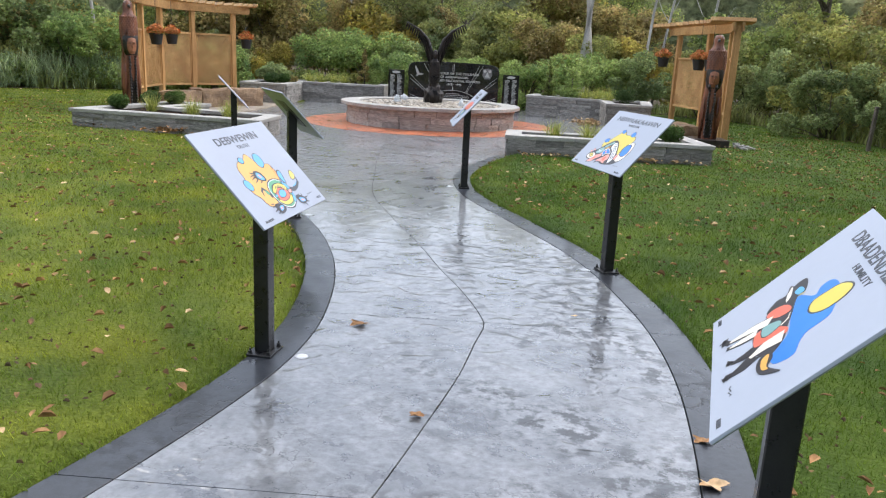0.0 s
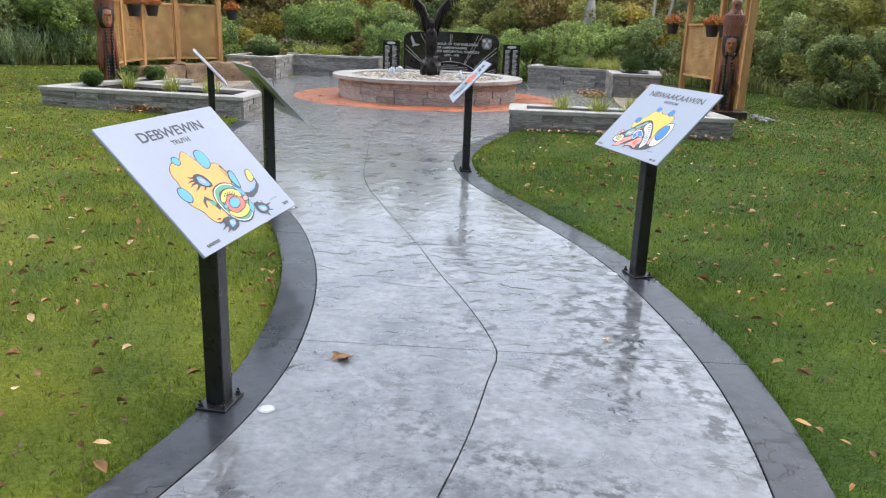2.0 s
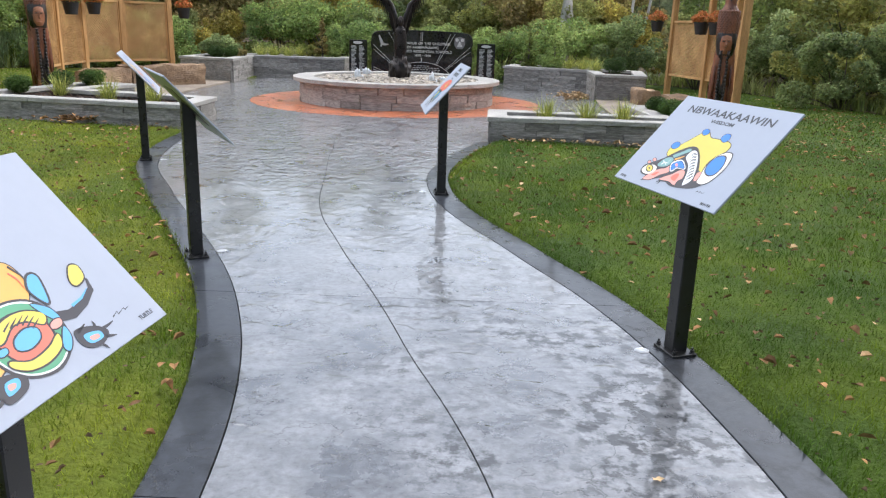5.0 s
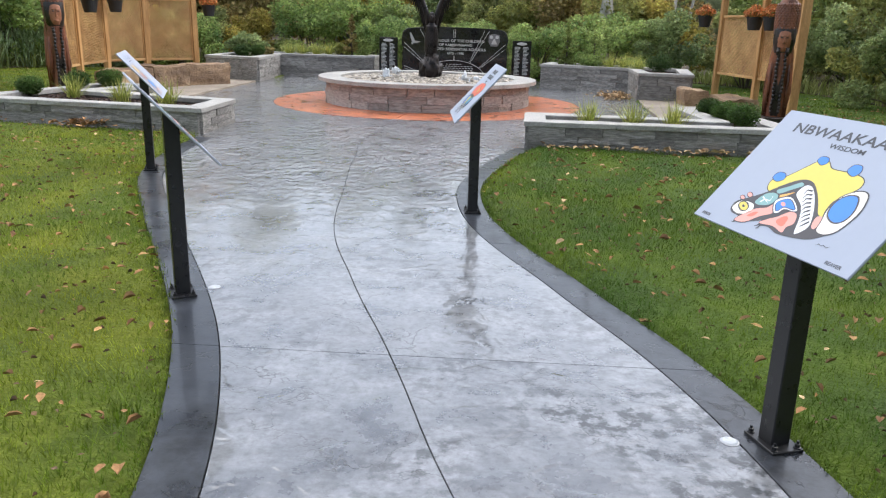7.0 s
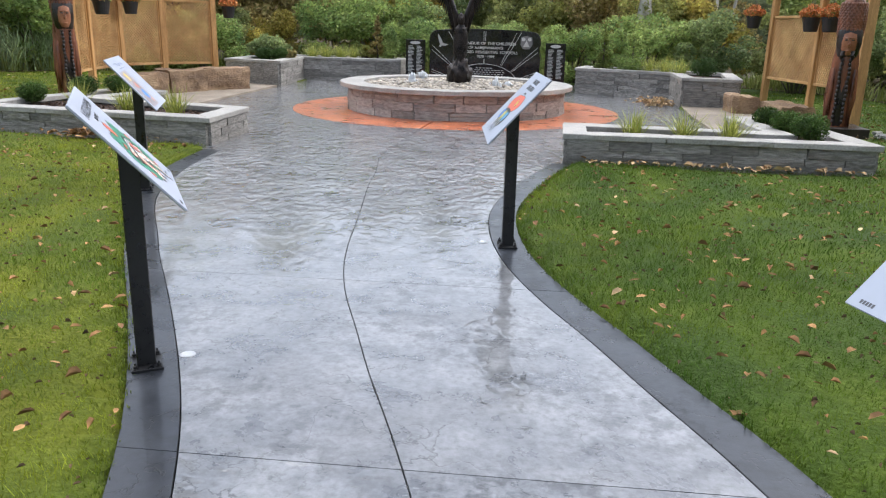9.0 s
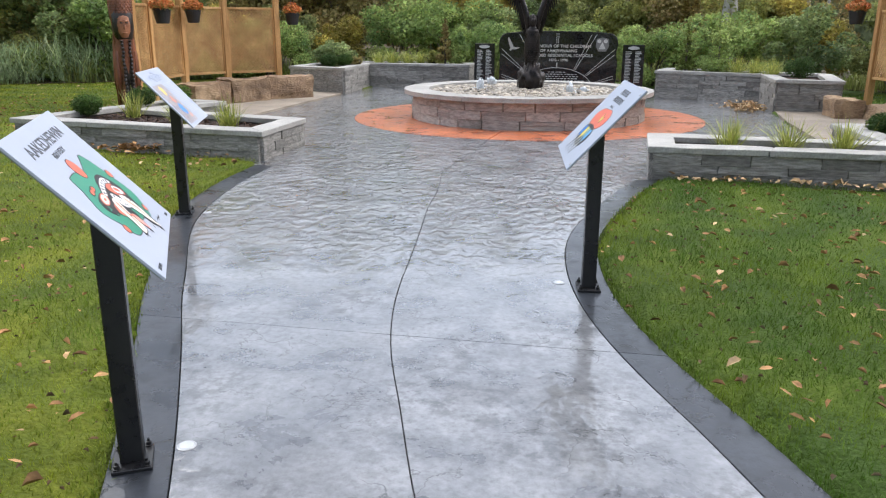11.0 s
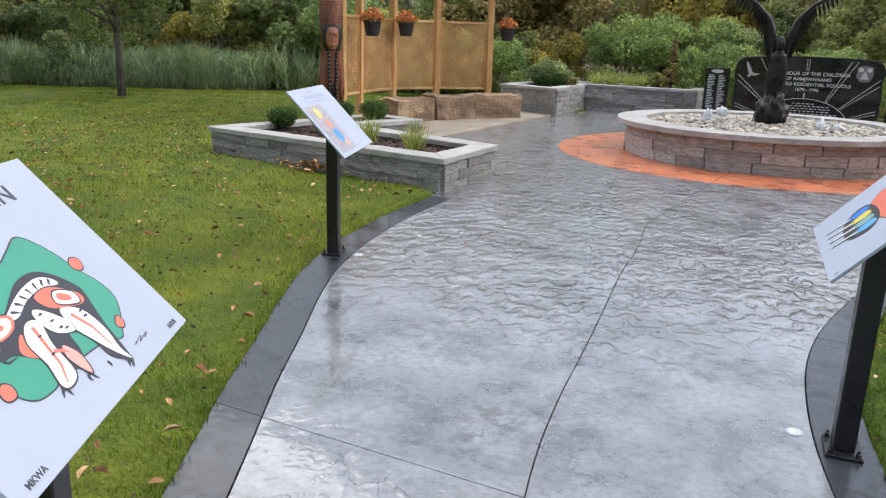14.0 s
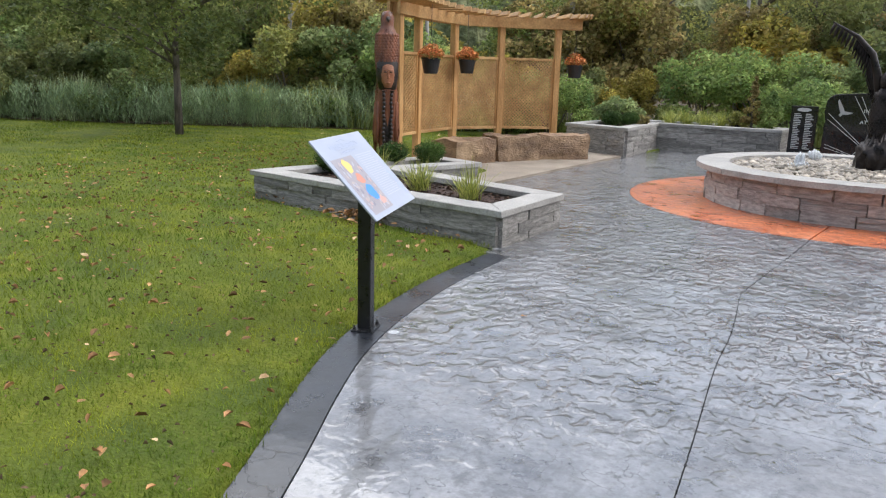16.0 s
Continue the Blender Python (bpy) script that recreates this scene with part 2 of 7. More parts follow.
    b2.inputs["Strength"].default_value, b2.inputs["Distance"].default_value = 0.25, 0.003
    l.new(grain, b2.inputs["Height"])
    l.new(b1.outputs[0], b2.inputs["Normal"])
    b3 = n.new("ShaderNodeBump")
    b3.invert = True
    b3.inputs["Strength"].default_value, b3.inputs["Distance"].default_value = 0.5, 0.004
    l.new(crack, b3.inputs["Height"])
    l.new(b2.outputs[0], b3.inputs["Normal"])
    l.new(b3.outputs[0], bsdf.inputs["Normal"])
    b4 = n.new("ShaderNodeBump")
    b4.inputs["Strength"].default_value, b4.inputs["Distance"].default_value = 0.5, 0.0012
    l.new(tex(19, 2), b4.inputs["Height"])
    l.new(b1.outputs[0], b4.inputs["Normal"])
    l.new(b4.outputs[0], bsdf.inputs["Coat Normal"])
    return mt


M = {}
M["concrete"] = stamped_concrete("wet_smooth_concrete", (0.065, 0.069, 0.076), (0.215, 0.222, 0.234), (0.06, 0.061, 0.064), 6.0, 0.0022, 1.0, speck=0.95, side=True)
M["concrete_mid"] = stamped_concrete("wet_slate_concrete", (0.085, 0.088, 0.095), (0.225, 0.23, 0.24), (0.13, 0.115, 0.10), 9.0, 0.021, 1.0, (1.25, 0.9, 1), deepen=(6.6, 9.4, 0.10, 1.0), speck=0.6)
M["concrete_far"] = stamped_concrete("wet_rippled_concrete", (0.07, 0.072, 0.076), (0.20, 0.204, 0.21), (0.12, 0.105, 0.09), 9.0, 0.026, 1.0, (1.25, 0.9, 1), deepen=(9.0, 11.0, 0.85, 1.0), speck=0.6)
M["band"] = stamped_concrete("wet_dark_border_concrete", (0.011, 0.0125, 0.016), (0.036, 0.041, 0.051), (0.034, 0.032, 0.03), 3.0, 0.0003, 0.28, gloss=0.35)
M["orange"] = stamped_concrete("wet_orange_concrete", (0.48, 0.10, 0.024), (0.76, 0.235, 0.085), (0.56, 0.19, 0.07), 11.0, 0.007, 0.7, (1.1, 0.8, 1), speck=0.3)
M["joint"] = material("joint_shadow_grit", (0.02, 0.02, 0.02), (0.05, 0.048, 0.045), rough=(0.7, 0.9))
M["sand"] = material("packed_tan_screenings", (0.22, 0.182, 0.14), (0.34, 0.29, 0.23), 2.0, 140, (0.6, 0.85), 0.5, 0.004, world_space=True)
# turf and blades turn darker and less yellow towards the east
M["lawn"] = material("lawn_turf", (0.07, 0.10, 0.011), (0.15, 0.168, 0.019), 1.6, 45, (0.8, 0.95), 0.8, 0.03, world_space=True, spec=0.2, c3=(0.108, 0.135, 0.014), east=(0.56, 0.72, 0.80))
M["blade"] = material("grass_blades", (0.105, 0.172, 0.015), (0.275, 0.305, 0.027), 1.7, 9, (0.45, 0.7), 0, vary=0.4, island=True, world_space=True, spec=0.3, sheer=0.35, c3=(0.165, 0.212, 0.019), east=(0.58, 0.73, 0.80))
M["stone"] = material("grey_ledge_stone", (0.16, 0.15, 0.137), (0.34, 0.322, 0.297), 5, 40, (0.45, 0.8), 0.7, 0.010, vary=0.30)
M["fstone"] = material("warm_grey_ledge_stone", (0.25, 0.234, 0.217), (0.45, 0.428, 0.40), 5, 40, (0.45, 0.8), 0.8, 0.012, vary=0.25)
M["mortar"] = material("grey_mortar", (0.08, 0.077, 0.073), (0.14, 0.135, 0.13), 8, 60, (0.8, 0.95), 0.5)
M["cap"] = material("pale_limestone_cap", (0.30, 0.29, 0.27), (0.41, 0.397, 0.37), 4, 55, (0.5, 0.8), 0.5, 0.006, vary=0.08)
M["mulch"] = material("dark_bark_mulch", (0.028, 0.017, 0.012), (0.09, 0.05, 0.035), 22, 70, (0.8, 0.95), 1.0, 0.03, world_space=True)
M["cedar"] = material("honey_cedar", (0.36, 0.19, 0.064), (0.54, 0.31, 0.12), 3, 30, (0.5, 0.75), 0.25, 0.003, vary=0.12, stretch=(6, 6, 0.7))
M["cedarflat"] = material("honey_cedar_beam", (0.365, 0.195, 0.068), (0.53, 0.33, 0.138), 3, 30, (0.5, 0.75), 0.25, 0.003, vary=0.12)
M["black"] = material("black_powder_coat", (0.008, 0.008, 0.009), (0.014, 0.014, 0.015), 20, 200, (0.25, 0.4), 0.1, 0.001)
M["panel"] = material("white_printed_panel", (0.41, 0.45, 0.54), (0.43, 0.47, 0.56), 2, 30, (0.45, 0.55), 0.0, grit=0.01, spec=0.2)
M["backpanel"] = material("grey_panel_back", (0.20, 0.23, 0.20), (0.28, 0.31, 0.28), 2, 30, (0.3, 0.4), 0.0)
M["granite"] = material("polished_black_granite", (0.006, 0.006, 0.007), (0.02, 0.02, 0.022), 40, 220, (0.06, 0.14), 0.0)
M["etch"] = material("pale_etched_granite", (0.50, 0.50, 0.48), (0.62, 0.62, 0.60), 8, 90, (0.6, 0.8), 0.0)
M["boulder"] = material("brown_sandstone_block", (0.17, 0.105, 0.06), (0.40, 0.28, 0.17), 2.2, 24, (0.55, 0.85), 0.9, 0.03, vary=0.15, c3=(0.28, 0.185, 0.11), stretch=(1, 1, 2.0))
M["bronze"] = material("dark_bronze", (0.010, 0.008, 0.008), (0.035, 0.028, 0.026), 9, 50, (0.25, 0.5), 0.5, 0.01, metal=0.6)
M["totem"] = material("stained_carved_wood", (0.085, 0.027, 0.013), (0.25, 0.088, 0.042), 3, 26, (0.25, 0.45), 0.5, 0.012, stretch=(4, 4, 0.8))
M["totemdark"] = material("dark_painted_wood", (0.010, 0.007, 0.006), (0.03, 0.02, 0.016), 6, 60, (0.25, 0.45), 0.5, 0.01)
M["totemface"] = material("light_carved_wood", (0.22, 0.078, 0.034), (0.36, 0.15, 0.075), 6, 60, (0.3, 0.5), 0.3, 0.006)
M["pebble"] = material("river_pebbles", (0.20, 0.17, 0.13), (0.48, 0.425, 0.345), 9, 60, (0.25, 0.6), 0.2, vary=0.45, island=True)
M["bark"] = material("grey_brown_bark", (0.06, 0.05, 0.04), (0.16, 0.135, 0.11), 6, 40, (0.8, 0.95), 1.0, 0.02, stretch=(3, 3, 0.6))

# ---- plan ----
LEFT = [(-1.95, -6.0), (-1.66, -4.0), (-1.42, -2.4), (-1.15, -1.1), (-0.974, -0.5), (-0.805, 0.0), (-0.648, 0.5), (-0.531, 1.0), (-0.486, 1.5), (-0.51, 2.0), (-0.576, 2.5),
        (-0.684, 3.0), (-0.837, 3.5), (-1.027, 4.0), (-1.26, 4.5), (-1.517, 5.0), (-1.785, 5.5), (-2.06, 6.0), (-2.31, 6.5), (-2.571, 7.0), (-2.80, 7.5), (-2.962, 8.0), (-3.075, 8.5), (-3.156, 9.0), (-3.24, 10.2)]
RIGHT = [(0.15, -6.0), (0.45, -4.0), (0.78, -2.4), (1.07, -1.1), (1.17, -0.5), (1.262, 0.0), (1.345, 0.5), (1.406, 1.0), (1.428, 1.5), (1.408, 2.0), (1.346, 2.5), (1.262, 3.0), (1.141, 3.5), (0.977, 4.0),
         (0.772, 4.5), (0.578, 5.0), (0.365, 5.5), (0.188, 6.0), (0.064, 6.5), (-0.005, 7.0), (-0.025, 7.5), (0.02, 8.0), (0.12, 8.5), (0.38, 9.5), (0.62, 10.2)]
MIDDLE = [(-0.95, -6.0), (-0.42, -2.4), (-0.02, -0.5), (0.111, 0.0), (0.226, 0.5), (0.334, 1.0), (0.409, 1.5), (0.452, 1.84), (0.42, 2.0), (0.276, 2.5), (0.1, 3.0), (-0.055, 3.5), (-0.223, 4.0),
          (-0.406, 4.5), (-0.572, 5.0), (-0.739, 5.5), (-0.862, 6.0), (-0.944, 6.5), (-1.004, 7.0), (-1.067, 7.5), (-1.136, 8.0), (-1.20, 8.5), (-1.24, 9.0), (-1.307, 9.5), (-1.38, 10.0), (-1.39, 10.2)]
FOUNTAIN = (-1.0, 15.35)
x_left, x_right, x_mid = curve_x(LEFT), curve_x(RIGHT), curve_x(MIDDLE)
BAND = 0.21


def offset_side(points, out):
    """Points moved sideways, out to the right of the way for positive values."""
    pts = np.array(points)
    d = np.gradient(pts, axis=0)
    d /= np.linalg.norm(d, axis=1)[:, None]
    return pts + np.c_[d[:, 1], -d[:, 0]] * out


YS = np.arange(-6.0, 10.21, 0.12)
EDGE_L, EDGE_R = np.c_[x_left(YS), YS], np.c_[x_right(YS), YS]
OUT_L, OUT_R = offset_side(EDGE_L, -BAND), offset_side(EDGE_R, BAND)
PLANTER_L = [(-7.0, 10.75), (-3.42, 10.2), (-3.42, 11.55), (-5.8, 12.2), (-5.4, 13.4), (-6.35, 13.7)]
PLANTER_R = [(0.64, 10.0), (3.95, 9.9), (3.75, 12.5), (2.91, 12.4), (3.0, 10.85), (0.69, 11.05)]
BACK_L = [(-6.75, 19.25), (-5.24, 18.7), (-5.36, 21.05), (-2.87, 20.95), (-2.80, 22.0), (-6.6, 22.3)]
BACK_R = [(1.31, 19.5), (3.25, 18.62), (3.17, 16.85), (4.27, 16.75), (4.65, 19.0), (1.65, 20.7)]
PLAZA = [(-3.5, 10.2), (-3.48, 11.5), (-5.75, 12.1), (-5.42, 13.3), (-5.35, 18.9), (-5.3, 21.15), (-2.9, 21.1), (-2.8, 22.0), (1.6, 22.0), (1.4, 19.6), (3.27, 18.75), (3.2, 16.9),
         (3.05, 15.2), (2.95, 12.3), (3.05, 10.9), (0.72, 11.0), (0.66, 10.2)]


def inside(poly, x, y):
    hit = np.zeros(np.shape(x), bool)
    for (xa, ya), (xb, yb) in zip(poly, poly[1:] + poly[:1]):
        cross = ((ya > y) != (yb > y)) & (x < (xb - xa) * (y - ya) / (yb - ya + 1e-12) + xa)
        hit ^= cross
    return hit


out_l, out_r = curve_x([tuple(p) for p in OUT_L]), curve_x([tuple(p) for p in OUT_R])


def off_path(x, y):
    """How far outside the path and its borders a place lies; negative within."""
    return np.where(y < 10.2, np.maximum(out_l(y) - x, x - out_r(y)), 9.0)


def ground_z(x, y):
    d = off_path(x, y)
    s = np.clip((d + 0.03) / 0.12, 0, 1)
    z = -0.07 + s * s * (3 - 2 * s) * (0.095 + 0.012 * np.sin(x * 1.7) * np.cos(y * 1.3))
    far = np.clip((np.hypot(x + 1, y - 6) - 8) / 20, 0, 1)
    z = z + far * 0.0
    for poly in (PLAZA, PLANTER_L, PLANTER_R, BACK_L, BACK_R):
        z = np.where(inside(poly, x, y), -0.07, z)
    return z


# ---- ground: one sheet out to the horizon ----
gx = np.concatenate([[-900, -300, -120, -60, -36, -24, -17], np.arange(-13, 9.01, 0.12), [12, 17, 24, 36, 60, 120, 300, 900]])
gy = np.concatenate([[-900, -300, -120, -60, -30, -15, -9], np.arange(-6, 23.01, 0.14), [26, 30, 36, 46, 60, 120, 300, 900]])
XX, YY = np.meshgrid(gx, gy)
ZZ = ground_z(XX, YY)
nx, ny = len(gx), len(gy)
idx = np.arange(nx * ny).reshape(ny, nx)
quads = np.stack([idx[:-1, :-1], idx[:-1, 1:], idx[1:, 1:], idx[1:, :-1]], -1).reshape(-1, 4)
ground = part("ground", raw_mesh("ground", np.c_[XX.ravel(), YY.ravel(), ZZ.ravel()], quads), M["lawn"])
tagged(ground, "short green lawn with yellowing patches", "lawn", kind="structure")
EDGE = [(-46, 6), (-30, 12), (-20.5, 15.6), (-16.5, 17.6), (-13, 20.0), (-10.5, 22.4), (-6, 24.0), (0, 24.2), (5, 23.2), (7.6, 20.4), (9.0, 13.8), (11.0, 6), (15, -5), (30, -20)]
litter = prism([(x, y) for x, y in EDGE] + [(140, 0), (140, 160), (-140, 160), (-140, 6)], 0.0, 0.045)
M["litter"] = material("leaf_litter", (0.03, 0.025, 0.012), (0.10, 0.07, 0.03), 3, 40, (0.85, 0.95), 0.8, 0.03, world_space=True)
tagged(part("woodland_floor", litter, M["litter"]), "dark leaf litter under the trees at the lawn's edge", "woodland floor", kind="structure")

# ---- paving ----
path = thing("path", "wet grey stamped concrete path with saw-cut joints", "path", kind="structure")
bed = prism([tuple(p) for p in OUT_R] + [(-0.5, 10.4)] + [tuple(p) for p in OUT_L[::-1]], -0.10, -0.022)
part("joint_bed", bed, M["joint"], path)
JOINTS = [-6.0, -3.9, -1.95, -0.10, 1.84, 3.78, 5.71, 7.85, 10.02]
GAP = 0.0022


def strip(fa, fb, y0, y1, z0=-0.09, z1=0.0):
    """A slab between two edges given as x for each y."""
    ys = np.linspace(y0 + GAP, y1 - GAP, max(3, int((y1 - y0) / 0.1)))
    a, b = fa(ys), fb(ys)
    bm = bmesh.new()
    rows = []
    for k, y in enumerate(ys):
        rows.append([bm.verts.new(p) for p in ((a[k], y, z0), (a[k] , y, z1 - 0.002), (a[k] + 0.002, y, z1), (b[k] - 0.002, y, z1), (b[k], y, z1 - 0.002), (b[k], y, z0))])
    for p, q in zip(rows, rows[1:]):
        for i in range(5):
            bm.faces.new((p[i], p[i + 1], q[i + 1], q[i]))
    bm.faces.new(rows[0][::-1])
    bm.faces.new(rows[-1])
    bmesh.ops.recalc_face_normals(bm, faces=bm.faces[:])
    return bm


for y0, y1 in zip(JOINTS, JOINTS[1:]):
    skin = M["concrete"] if y1 < 4 else M["concrete_mid"]
    part("slab", strip(lambda y: x_left(y) + GAP, lambda y: x_mid(y) - GAP, y0, y1), skin, path)
    part("slab", strip(lambda y: x_mid(y) + GAP, lambda y: x_right(y) - GAP, y0, y1), skin, path)
border = thing("path_border", "smooth dark charcoal concrete border along the path", "path border", kind="structure")
for y0, y1 in zip(JOINTS, JOINTS[1:]):
    part("border_slab", strip(out_l, lambda y: x_left(y) - GAP, y0, y1, -0.09, 0.002), M["band"], border)
    part("border_slab", strip(lambda y: x_right(y) + GAP, out_r, y0, y1, -0.09, 0.002), M["band"], border)

plaza = thing("plaza", "wet grey stamped concrete plaza round the fountain", "plaza", kind="structure")
part("joint_bed", prism(PLAZA, -0.10, -0.03), M["joint"], plaza)


def arc(cx, cy, r, a0, a1, n):
    return [(cx + r * math.cos(radians(a0 + (a1 - a0) * k / n)), cy + r * math.sin(radians(a0 + (a1 - a0) * k / n))) for k in range(n + 1)]


FX, FY = FOUNTAIN
ORANGE_R, BASE_R = 2.85, 1.88
left_half = [(-3.5, 10.025)] + [(-1.395, 10.025), (-1.30, 11.5)] + arc(FX, FY, ORANGE_R + 0.006, 265, 90, 40) + [(FX, 21.98), (-2.8, 22.0), (-2.9, 21.1), (-5.3, 21.15), (-5.35, 18.9), (-5.42, 13.3), (-5.75, 12.1), (-3.48, 11.5)]
right_half = [(-1.387, 10.025), (0.66, 10.025), (0.72, 11.0), (3.05, 10.9), (2.95, 12.3), (3.05, 15.2), (3.2, 16.9), (3.27, 18.75), (1.4, 19.6), (1.6, 22.0), (FX + 0.008, 21.98)] + arc(FX, FY, ORANGE_R + 0.006, 90, -94.8, 40) + [(-1.292, 11.5)]
part("slab", prism(left_half, -0.09, 0.0), M["concrete_far"], plaza)
part("slab", prism(right_half, -0.09, 0.0), M["concrete_far"], plaza)
ring = bmesh.new()
for a0, a1 in ((0, 45), (45, 90), (90, 135), (135, 180), (180, 225), (225, 264.8), (265.2, 315), (315, 360)):
    prism(arc(FX, FY, ORANGE_R, a0, a1, 12) + arc(FX, FY, BASE_R - 0.1, a1, a0, 12), -0.09, 0.001, ring)
tagged(part("orange_ring", ring, M["orange"]), "bright orange stamped concrete ring round the fountain", "paving", kind="structure")
tagged(part("seating_pad", prism([(-7.9, 14.0), (-5.42, 13.4), (-5.35, 18.9), (-6.6, 19.2), (-8.0, 18.6)], -0.06, 0.034), M["sand"]), "packed tan gravel pad before the boulders", "gravel pad", kind="structure")
tagged(part("seating_pad", prism([(2.97, 12.35), (4.3, 12.9), (5.0, 14.5), (5.0, 16.8), (3.22, 16.9), (3.07, 15.2)], -0.06, 0.034), M["sand"]), "packed tan gravel pad before the boulders", "gravel pad", kind="structure")

# ---- planters and fountain: dry-stacked ledge stone with limestone caps ----
def stone_mesh(seed):
    r = random.Random(seed)
    bm = box(1, 1, 1, (0, 0, -0.5), 0.0)
    bmesh.ops.subdivide_edges(bm, edges=bm.edges[:], cuts=1, use_grid_fill=True)
    for v in bm.verts:
        edge = sum(abs(c) > 0.49 for c in v.co)
        k = 0.975 if edge == 3 else 0.985 if edge == 2 else 1.0
        v.co = Vector((v.co.x * k + r.uniform(-0.012, 0.012), v.co.y * (k - 0.03) + r.uniform(-0.07, 0.07), v.co.z * k + r.uniform(-0.025, 0.025)))
    return mesh_of(bm, "stone")


STONES = [stone_mesh(s) for s in range(8)]
FSTONES = [stone_mesh(s + 20) for s in range(8)]
for me in STONES:
    me.materials.append(M["stone"])
for me in FSTONES:
    me.materials.append(M["fstone"])


def courses(height, r, lo, hi):
    hs = []
    while sum(hs) < height - 0.04:
        hs.append(r.uniform(lo, hi))
    k = height / sum(hs)
    return [h * k for h in hs]


def face_stones(parent, a, b, z0, z1, r, lo=0.08, hi=0.14, long=(0.25, 0.75), meshes=None):
    """Stones along a straight face from a to b (the outside on the right), in uneven courses."""
    a, b = Vector(a), Vector(b)
    length = (b - a).length
    u = (b - a) / length
    out = Vector((u.y, -u.x))
    turn = math.atan2(u.y, u.x)
    z = z0
    for h in courses(z1 - z0, r, lo, hi):
        s = 0.0
        while s < length - 1e-6:
            w = r.uniform(*long)
            if length - s - w < 0.14:
                w = length - s
            split = h > 0.10 and w < 0.5 and r.random() < 0.3
            for dz, hh in ((0, h),) if not split else ((0, h * 0.5), (h * 0.5, h * 0.5)):
                c = a + u * (s + w / 2) + out * (0.0 + r.uniform(-0.004, 0.012))
                st = new("stone", r.choice(meshes or STONES))
                st.parent = parent
                st.matrix_basis = Matrix.LocRotScale((c.x, c.y, z + dz + hh / 2), Euler((0, 0, turn)), (w - 0.001, 0.07, hh - 0.001))
            s += w
        z += h


def inset(poly, d):
    """The polygon moved inwards by d (mitred)."""
    res = []
    n = len(poly)
    for i in range(n):
        p, c, q = Vector(poly[i - 1]), Vector(poly[i]), Vector(poly[(i + 1) % n])
        u, v = (c - p).normalized(), (q - c).normalized()
        nu, nv = Vector((-u.y, u.x)), Vector((-v.y, v.x))
        k = (nu + nv) / (1 + nu.dot(nv))
        res.append(tuple(c + k * d))
    return res


def cap_piece(quad, z0, z1, r):
    bm = prism(quad, z0, z1)
    es = [e for e in bm.edges if abs(e.verts[0].co.z - e.verts[1].co.z) < 1e-6 and e.calc_length() > 0.4]
    bmesh.ops.subdivide_edges(bm, edges=es, cuts=5, use_grid_fill=True)
    for v in bm.verts:
        v.co += Vector((r.uniform(-1, 1) * 0.006, r.uniform(-1, 1) * 0.006, r.uniform(-1, 1) * 0.003))
    bmesh.ops.bevel(bm, geom=[e for e in bm.edges if e.calc_face_angle(0) > 1.0], offset=0.006, segments=1, affect="EDGES")
    return bm


def planter(name, label, poly, top, seed, group, ccw_faces=None):
    r = random.Random(seed)
    ob = thing(name, label, "planter", group)
    cap_t = 0.062
    wall_o, wall_i = inset(poly, 0.055), inset(poly, 0.24)
    core = bmesh.new()
    n = len(poly)
    for i in range(n):
        j = (i + 1) % n
        prism([wall_o[i], wall_o[j], wall_i[j], wall_i[i]], -0.08, top - cap_t, core)
    part("wall_core", core, M["mortar"], ob)
    cap_i = inset(poly, 0.27)
    for i in range(n):
        j = (i + 1) % n
        a, b, c, d = (Vector(p) for p in (poly[i], poly[j], cap_i[j], cap_i[i]))
        length = (b - a).length
        k = max(1, round(length / 1.15))
        for s in range(k):
            g = 0.002 / length
            t0, t1 = s / k + g, (s + 1) / k - g
            quad = [tuple(p) for p in (a.lerp(b, t0), a.lerp(b, t1), d.lerp(c, t1), d.lerp(c, t0))]
            part("capstone", cap_piece(quad, top - cap_t, top, r), M["cap"], ob)
        face_stones(ob, wall_o[i], wall_o[j], -0.01, top - cap_t, r)
    part("mulch_bed", prism(inset(poly, 0.235), -0.05, top - 0.085), M["mulch"], ob, "dark bark mulch")
    return ob


CAP_Z, BACK_Z = 0.335, 0.57
planter("planter", "long grey ledge-stone planter with pale limestone cap", PLANTER_L, CAP_Z, 1, "front planters")
planter("planter", "long grey ledge-stone planter with pale limestone cap", PLANTER_R, CAP_Z, 2, "front planters")
planter("raised_planter", "tall stepped grey ledge-stone planter behind the plaza", BACK_L, BACK_Z, 3, "back planters")
planter("raised_planter", "tall stepped grey ledge-stone planter behind the plaza", BACK_R, BACK_Z, 4, "back planters")

